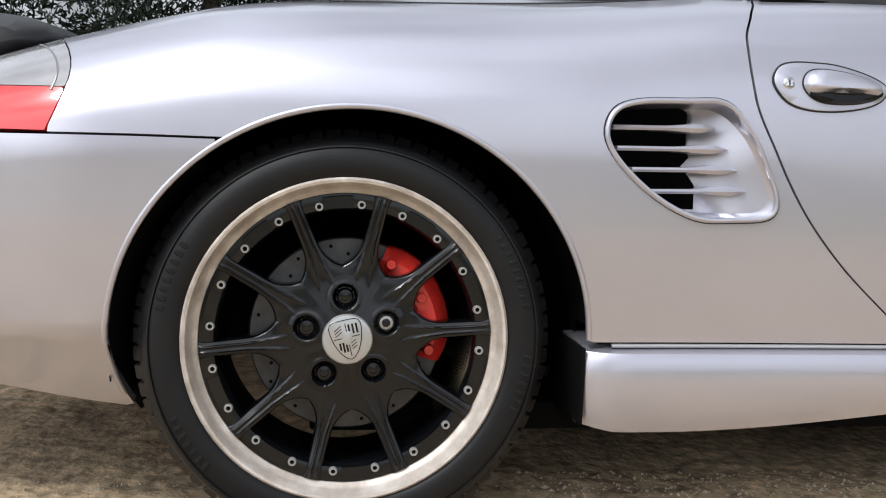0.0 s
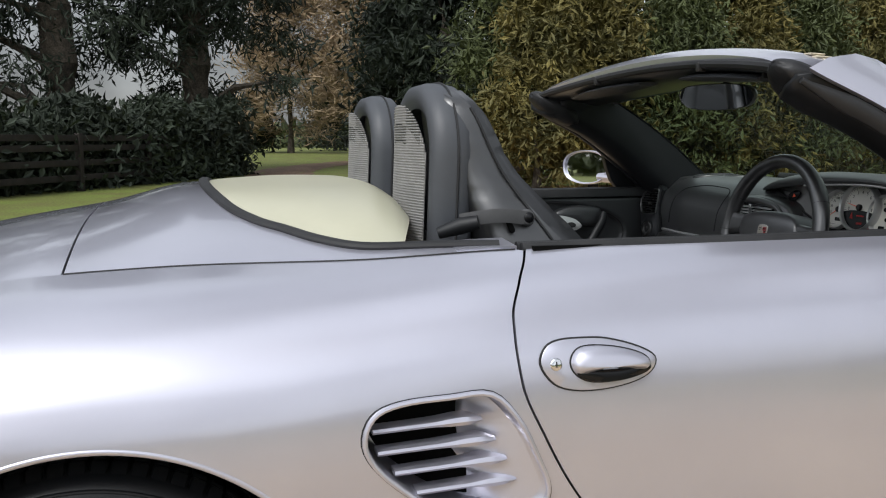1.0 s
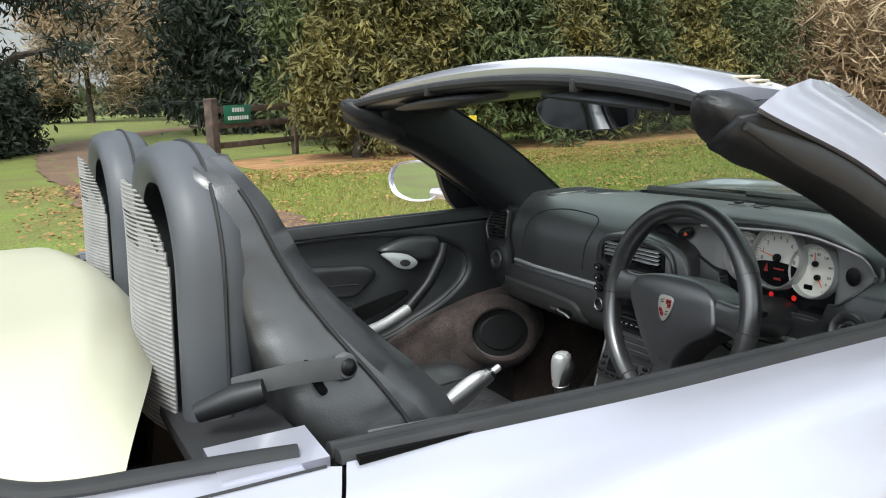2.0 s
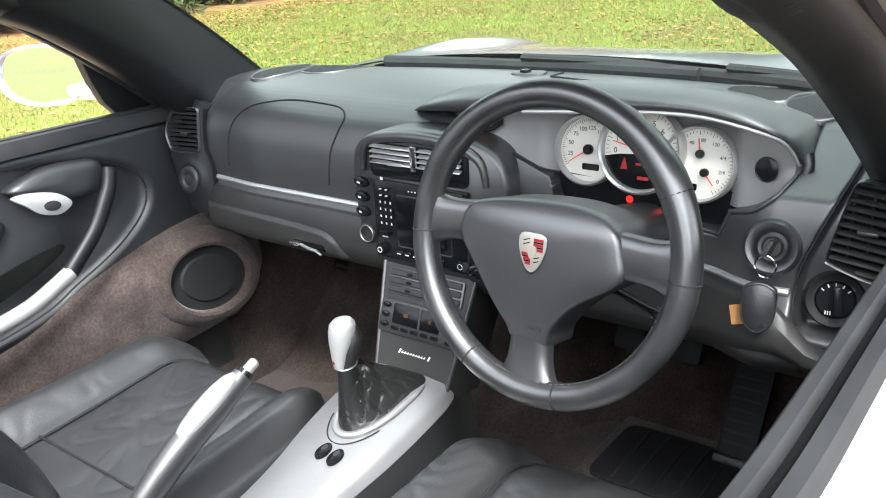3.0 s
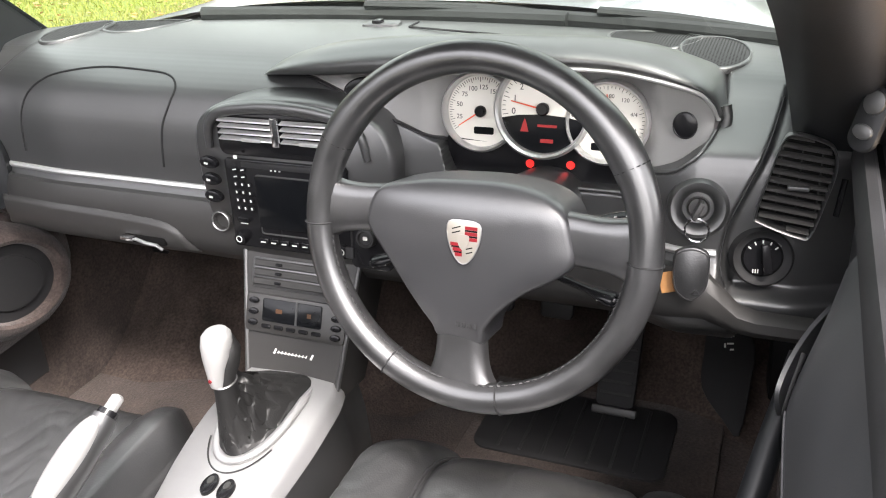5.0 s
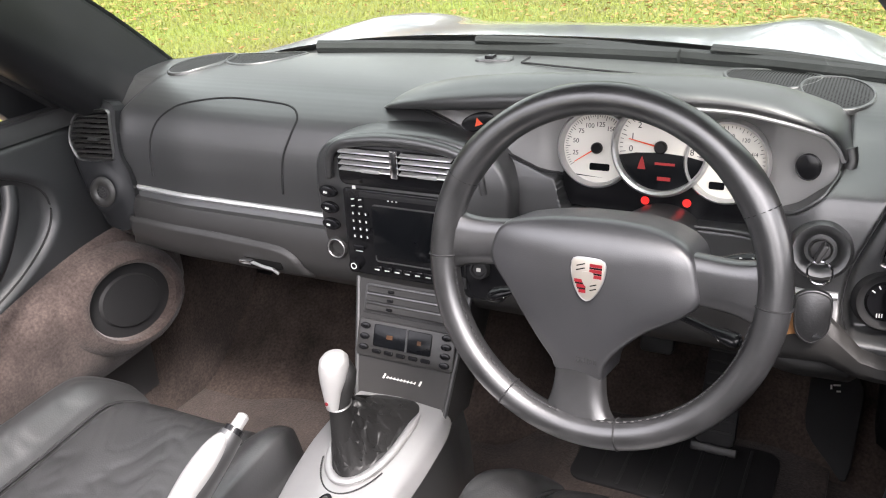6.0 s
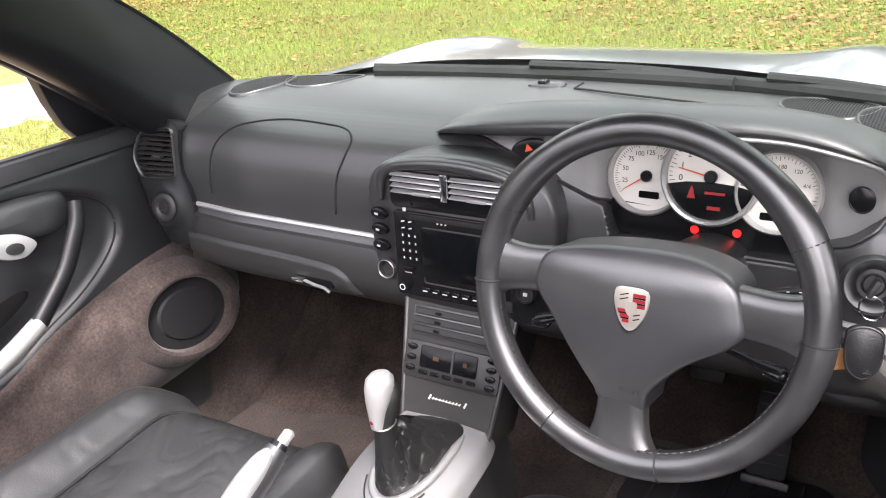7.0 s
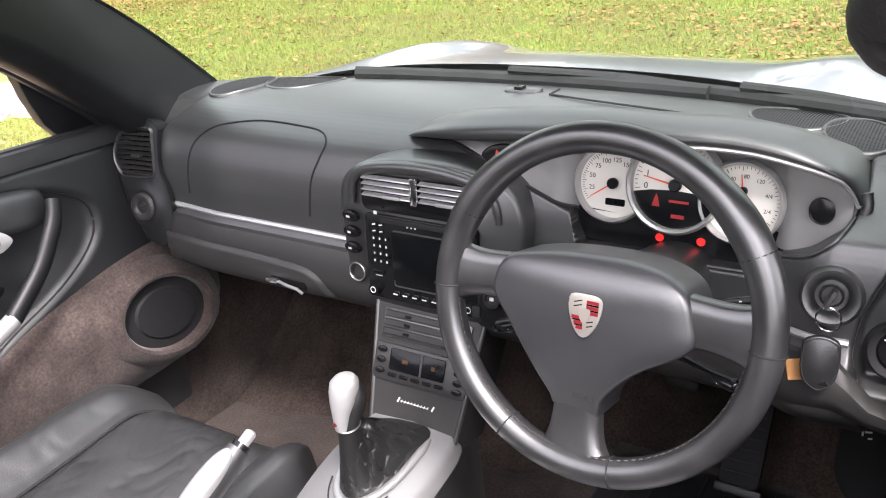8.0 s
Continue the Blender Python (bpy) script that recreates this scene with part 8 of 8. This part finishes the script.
ys = steps(-9.6, -2.6, 20)[:-1] + steps(-2.6, -1.6, 40)[:-1] + steps(-1.6, -0.5, 110)[:-1] + steps(-0.5, -0.2, 12)[:-1] + steps(-0.2, 3.6, 14)
tagged(part("drive", sheet(drive_pt, xs, ys, lambda p: yard(p[0], p[1])), GRAVEL, None, "", 70), "tan compacted gravel drive with wheel marks", "drive", kind="structure")


def track_pt(u, v):
    x = track_x(v) + u
    return Vector((x, v, -0.016 + 0.012 * noise.noise(Vector((x * 2.5, v * 2.5, 0))) - 0.012 * math.exp(-((abs(u) - 0.62) / 0.16) ** 2)))


tagged(part("track", sheet(track_pt, steps(-1.6, 1.6, 40), steps(2.2, 49, 300), lambda p: lane(p[0], p[1])), EARTH, None, "", 70), "brown earth track strewn with fallen leaves", "track", kind="structure")
rng = np.random.default_rng(11)
# loose stones beside the car
n = 30000
px, py = rng.uniform(-1.1, 1.9, n), -0.55 - rng.random(n) ** 0.8 * 1.5
dense = rng.random(n) < np.clip(0.5 + 0.45 * (px > 0.35), 0, 1)
px, py = px[dense], py[dense]
base = np.array([(1, 0, 0), (-1, 0, 0), (0, 1, 0), (0, -1, 0), (0, 0, 0.7), (0, 0, -0.7)], float)
fac = np.array([(0, 2, 4), (2, 1, 4), (1, 3, 4), (3, 0, 4), (2, 0, 5), (1, 2, 5), (3, 1, 5), (0, 3, 5)])
m_ = len(px)
sz = rng.uniform(0.0010, 0.0046, (m_, 1, 1)) * (1 + 1.0 * (rng.random((m_, 1, 1)) > 0.94))
jit = base[None] * rng.uniform(0.6, 1.3, (m_, 6, 3)) * sz
zz = np.array([drive_pt(a, c)[2] for a, c in zip(px, py)])
v = (jit + np.stack([px, py, zz + 0.001], 1)[:, None]).reshape(-1, 3)
f = (np.arange(m_)[:, None, None] * 6 + fac[None]).reshape(-1, 3)
tagged(scatter("loose_stones", (v, f), STONE, None, "small pale stones lying on the drive"), "small pale stones lying on the drive", "stones", kind="stuff")


# lawn blades and fallen leaves where the camera looks at them
def on_lawn(x, y):
    return drive_keep((x, y, 0)) < 0


n = 230000
px, py = 2.2 + rng.random(n) ** 1.3 * 16, -2 + rng.random(n) * 15.5
ok = np.array([on_lawn(a, c) for a, c in zip(px, py)])
px, py = px[ok], py[ok]
far = np.hypot(px - 0.7, py + 0.6)
a = rng.uniform(0, 2 * np.pi, len(px))
hgt = rng.uniform(0.018, 0.042, len(px)) * (1 + 0.02 * far)
wid = 0.0022 * (1 + 0.13 * far)
base_ = np.stack([px, py, np.full(len(px), -0.03)], 1)
sidev = np.stack([np.cos(a), np.sin(a), np.zeros_like(a)], 1) * wid[:, None]
tip = base_ + np.stack([rng.normal(0, 0.45, len(px)) * hgt, rng.normal(0, 0.45, len(px)) * hgt, hgt], 1)
v = np.stack([base_ - sidev, base_ + sidev, tip], 1).reshape(-1, 3)
f = np.arange(len(v)).reshape(-1, 3)
tagged(scatter("grass_blades", (v, f), BLADE), "short green lawn grass", "grass", kind="stuff")
n = 46000
px, py = 0.6 + rng.random(n) * 17.4, -2 + rng.random(n) * 15
dens = np.array([0.13 + 0.75 * max(0, noise.noise(Vector((a * 0.35, c * 0.35, 9.0)))) + 1.3 * math.exp(-((a - 8.8) / 2.2) ** 2 - ((c - 0.4) / 0.9) ** 2) + 0.7 * math.exp(-((a - 10.5) / 1.6) ** 2 - ((c - 11.1) / 1.2) ** 2) + 0.8 * ease(10.0, 12.0, c) + 0.35 * math.exp(-((abs(a - track_x(max(2.0, c))) - 0.9) / 0.4) ** 2) for a, c in zip(px, py)])
ok = (rng.random(n) < dens) & np.array([yard(a, c) < 0 for a, c in zip(px, py)])
pts = np.stack([px[ok], py[ok], rng.uniform(-0.005, 0.02, ok.sum())], 1)
v, f = sprays(pts, 0.058, rng, 0.75, 0.0)
v[:, 2] = np.clip(pts[:, 2].repeat(4) + (v[:, 2] - pts[:, 2].repeat(4)) * 0.35, -0.02, 0.08)
tagged(scatter("fallen_leaves", (v, f), LITTER), "brown fallen leaves on the lawn", "leaves", kind="stuff")
# bed of leaf litter below the hedge
b = sheet(lambda u, w: Vector((4.6 + 40 * u, 11.6 + 5 * w + 0.10 * 40 * u * 0.6 + 0.5 * noise.noise(Vector((u * 30, w * 2, 0))), -0.022 + 0.02 * noise.noise(Vector((u * 60, w * 8, 2))))), steps(0, 1, 120), steps(0, 1, 14))
tagged(part("leaf_litter", b, LITTER, None, "", 70), "brown leaf litter below the hedge", "leaf litter", kind="structure")

# hedge of golden and olive conifers
k = 0
for x, y, h, r, mt, n, lb in (
        (7.1, 15.0, 4.4, 1.35, LEAF_GOLD, 15000, "golden-green conifer at the lawn's edge"),
        (8.7, 15.6, 4.8, 1.5, LEAF_GOLD, 14000, "golden-green conifer at the lawn's edge"),
        (10.6, 15.3, 4.4, 1.6, LEAF_IVY, 13000, "olive conifer in the hedge"),
        (12.5, 15.9, 5.0, 1.7, LEAF_GOLD, 13000, "golden-green conifer in the hedge"),
        (14.6, 16.2, 4.6, 1.7, LEAF_IVY, 12000, "olive conifer in the hedge"),
        (16.8, 16.6, 5.2, 1.8, LEAF_GOLD, 12000, "golden-green conifer in the hedge"),
        (19.2, 17.2, 5.0, 2.0, LEAF_IVY, 12000, "olive conifer in the hedge"),
        (22.0, 18.2, 5.4, 2.2, LEAF_IVY, 12000, "olive conifer in the hedge")):
    tree("hedge_conifer", x, y, h, r, mt, n, 0.19, rng, lb, 0.03, 0.75, 0.10, 150, 0.35, 0.32, 0.20, 0.0, 8, 0.35)
for x, y, h, r, mt in ((9.5, 21, 7.4, 2.6, LEAF_IVY), (13.0, 22, 7.2, 2.6, LEAF_GOLD), (16.5, 23, 8.0, 2.8, LEAF_IVY), (20.5, 24, 7.4, 2.8, LEAF_GOLD), (25, 25, 8.0, 3.0, LEAF_IVY), (30, 27, 8.0, 3.2, LEAF_IVY), (36, 29, 8.0, 3.4, LEAF_IVY)):
    tree("tall_conifer", x, y, h, r, mt, 12000, 0.30, rng, "tall olive-green conifer behind the hedge", 0.02, 0.7, 0.22, 150, 0.4, 0.32, 0.20, 0.0, 8, 0.35)
# bare brown shrubs further along
for x, y, h, r in ((23.5, 16.5, 3.4, 1.9), (27, 17.5, 4.0, 2.2), (31, 19.0, 3.6, 2.2), (35.5, 20.5, 4.2, 2.6), (41, 22, 4.4, 3.0), (48, 24, 4.6, 3.4)):
    tree("bare_shrub", x, y, h, r, TWIG, 9000, 0.55, rng, "bare brown twiggy shrub in the hedge", 0.02, 0.45, 0.08, 90, -0.1, 0.045, 0.30, 0.5, 12, 0.5)
tree("roadside_tree", 34.0, 17.6, 10.0, 2.5, LEAF_IVY, 5000, 0.3, rng, "tall tree with a pale trunk", 0.45, 0.7, 0.42, 60)
# added, unseen trees ahead of the car that darken the bonnet's reflection
for x, y, h, r in ((33, 5.0, 16, 4.6), (31, -3.0, 17, 4.8), (33, -11.0, 16, 4.8), (38, 12.0, 17, 4.8), (36, -20.0, 17, 5.4)):
    tree("tall_conifer", x, y, h, r, LEAF_IVY, 8000, 0.50, rng, "added unseen conifer that darkens the bonnet's reflection", 0.02, 0.7, 0.30, 120, 0.4, 0.32, 0.20, 0.0, 8, 0.35)
# dark evergreens by the track
for x, y, h, r, n, lw, tk in ((-3.5, 25.0, 17, 5.0, 48000, 0.15, 0.62), (0.2, 27.0, 18, 3.5, 46000, 0.14, 0.62), (-10.5, 24.0, 16, 5.2, 48000, 0.10, 0.6), (-17, 27, 16, 5.5, 20000, 0.10, 0.6)):
    tree("dark_evergreen", x, y, h, r, LEAF_DARK, int(n * 0.62), 0.32, rng, "tall dark evergreen with a thick bare trunk", lw, 0.40, tk, 150, 0.8, 0.22, 0.155, 0.0, 40, 0.75)
for x, y, h, r, n in ((10.3, 33.0, 18, 3.8, 30000), (13.5, 36, 18, 4.4, 22000), (12.5, 46, 17, 3.4, 14000)):
    tree("dark_conifer", x, y, h, r, LEAF_DARK, n, 0.42, rng, "large dark conifer beside the track", 0.01, 0.5, 0.5, 200, 0.6, 0.32, 0.20, 0.0, 10, 0.3)
# bare brown tree and far woods
tree("bare_tree", 6.9, 62.0, 13, 3.8, TWIG, 16000, 0.75, rng, "bare brown tree beside the track", 0.10, 0.62, 0.22, 140, 0.0, 0.05, 0.24, 0.3, 26, 0.35)
for x, y in ((11.5, 58), (15, 66)):
    tree("bare_tree", x, y, 13, 3.2, TWIG, 9000, 0.8, rng, "slender bare brown tree", 0.2, 0.5, 0.18, 110, 0.0, 0.05, 0.26, 0.4, 24, 0.4)
for x, y, h in ((4.2, 66, 4.2), (12, 74, 6)):
    tree("evergreen_shrub", x, y, h, h * 0.45, LEAF_DARK, 5000, 0.4, rng, "dark evergreen shrub by the field", 0.02, 0.5, 0.1, 80)
# ground bed and scrub under the dark trees; tree shade is in its colour
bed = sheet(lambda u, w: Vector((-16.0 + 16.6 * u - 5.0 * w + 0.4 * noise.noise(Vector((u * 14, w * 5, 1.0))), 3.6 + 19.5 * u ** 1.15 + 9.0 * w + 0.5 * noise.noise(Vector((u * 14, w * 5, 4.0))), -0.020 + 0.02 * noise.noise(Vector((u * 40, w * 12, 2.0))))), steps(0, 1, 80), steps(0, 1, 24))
tagged(part("shaded_bed", bed, SOIL, None, "", 70), "ground bed under the evergreens, tree shade in its colour", "leaf mould", kind="structure")
n = 70000
t_ = rng.random(n) ** 0.8
pts = np.stack([-9.5 + 10.7 * t_ + rng.normal(0, 0.35, n), 8.2 + 17.2 * t_ ** 1.15 + rng.normal(0, 0.45, n) - 0.6, rng.random(n) ** 1.2 * (1.05 + 0.9 * t_ + 0.25 * np.sin(t_ * 40)) + 0.02], 1)
tagged(scatter("undergrowth", sprays(pts, 0.22, rng, 0.4), LEAF_DARK), "dark ivy and bramble under the trees", "undergrowth", kind="stuff")
# distant woods all round
n = 52000
a = rng.uniform(0, 2 * np.pi, n)
rad = rng.uniform(95, 150, n)
top = (7 + 4 * np.sin(a * 9) + 3 * np.sin(a * 23 + 1) + 2 * np.sin(a * 51)) * np.where((a > 1.40) & (a < 2.3), 0.12, 1.0)
pts = np.stack([rad * np.cos(a), rad * np.sin(a), rng.random(n) ** 0.8 * np.maximum(top, 0.8)], 1)
tagged(scatter("far_woods", sprays(pts, 2.6, rng, 0.5), LEAF_IVY), "distant woods round the fields", "woods", kind="stuff")


# ---- fences, sign, gate ----
def rail_fence(posts, rails, height, label, group, mat):
    made = []
    for (x0, y0), (x1, y1) in zip(posts, posts[1:]):
        fnc = empty("fence", (x0, y0, 0), label, "fence", group)
        d = Vector((x1 - x0, y1 - y0, 0))
        ang = math.atan2(d.y, d.x)
        big = 0.19 if not made and "sign" in group else 0.12
        part("post", box((big, big, height * (1.06 if big > 0.15 else 0.96) + 0.3), (x0, y0, height * 0.5 - 0.13), 0.012, Matrix.Rotation(ang, 4, "Z")), mat, fnc)
        if big > 0.15:
            part("post_cap", plate(rrect(0.21, 0.21, 0.03), 0.05, 0.035, Matrix.Translation((x0, y0, height * 1.045)) @ Matrix.Rotation(ang, 4, "Z")), mat, fnc)
        for z in rails:
            part("rail", box((d.length, 0.045, 0.125), (x0 + d.x / 2, y0 + d.y / 2, z), 0.008, Matrix.Rotation(ang, 4, "Z")), mat, fnc)
        made.append(fnc)
    return made


fs = rail_fence([(4.40, 15.87), (6.55, 17.35), (8.7, 18.85), (10.85, 20.3)], (0.32, 0.72, 1.03), 1.16, "dark weathered post-and-rail timber fence", "fence with the sign", FENCE)
# this run uses the timber with tree shade put into its colour
rail_fence([(1.35, 25.5), (0.3, 22.4), (-0.9, 19.6), (-2.1, 17.0), (-3.4, 14.6), (-4.9, 12.4), (-6.6, 10.4), (-8.4, 8.6)], (0.25, 0.55, 0.85, 1.05), 1.15, "timber rail fence under the trees, shade in its colour", "fence under the trees", FENCE_SHADED)
sd = Vector((2.15, 1.48, 0)).normalized()
sn = Vector((sd.y, -sd.x, 0))
sg = empty("sign", (4.95, 16.2, 0.70), "green painted sign with white lettering bars on the fence", "sign")
sm = frame_at(Vector((4.40, 15.87, 0.93)) + sd * 0.72 + sn * 0.035, sn)
part("board", plate(rrect(0.80, 0.36, 0.01), 0.02, 0.003, sm), SIGN, sg)
b = bmesh.new()
for k in range(5):
    box((0.055, 0.085, 0.004), (0, 0, 0), 0, sm @ Matrix.Translation((-0.14 + 0.075 * k, 0.085, 0.022)), b)
for k in range(9):
    box((0.050, 0.080, 0.004), (0, 0, 0), 0, sm @ Matrix.Translation((-0.285 + 0.071 * k, -0.075, 0.022)), b)
part("lettering_bars", b, LABEL_WHITE, sg, "white bars of lettering")
ym = empty("marker_post", (9.10, 13.75, 0), "small yellow marker plate on a short post", "marker")
part("stake", box((0.05, 0.05, 0.62), (9.10, 13.80, 0.30), 0.006), FENCE, ym)
part("marker_plate", plate(rrect(0.16, 0.26, 0.02), 0.012, 0.003, frame_at((9.10, 13.75, 0.62), (-0.5, -1, 0))), YELLOW, ym, "yellow plate")
gt = empty("field_gate", (4.2, 88, 0), "wooden five-bar field gate beyond the track", "gate")
for z in (0.25, 0.48, 0.70, 0.92, 1.15):
    part("bar", box((3.2, 0.05, 0.09), (4.6, 88, z), 0.01), FENCE, gt)
for x in (3.0, 6.2):
    part("post", box((0.16, 0.16, 1.35), (x, 88, 0.62), 0.02), FENCE, gt)

# white house seen in the door mirror
hs = empty("house", (-24, 15, 0), "white rendered house with dark windows and slate roof", "house")
part("wall", box((9, 12, 5.4), (-24, 15, 2.7), 0.02), RENDER_WHITE, hs)
roof = loft([[(-24 + a_ * 5.0, yy, 5.4) for a_ in (-1, 1)] + [(-24, yy, 8.2)] for yy in (8.6, 21.4)])
part("roof", roof, SLATE, hs)
for yy in (10.5, 13.5, 16.5, 19.5):
    for z in (1.6, 4.1):
        wd = part("window", box((0.10, 1.1, 1.3), (-19.5, yy, z), 0.02), RENDER_WHITE, hs)
        part("pane", box((0.04, 0.94, 1.14), (-19.44, yy, z), 0.005), SCREEN, wd)
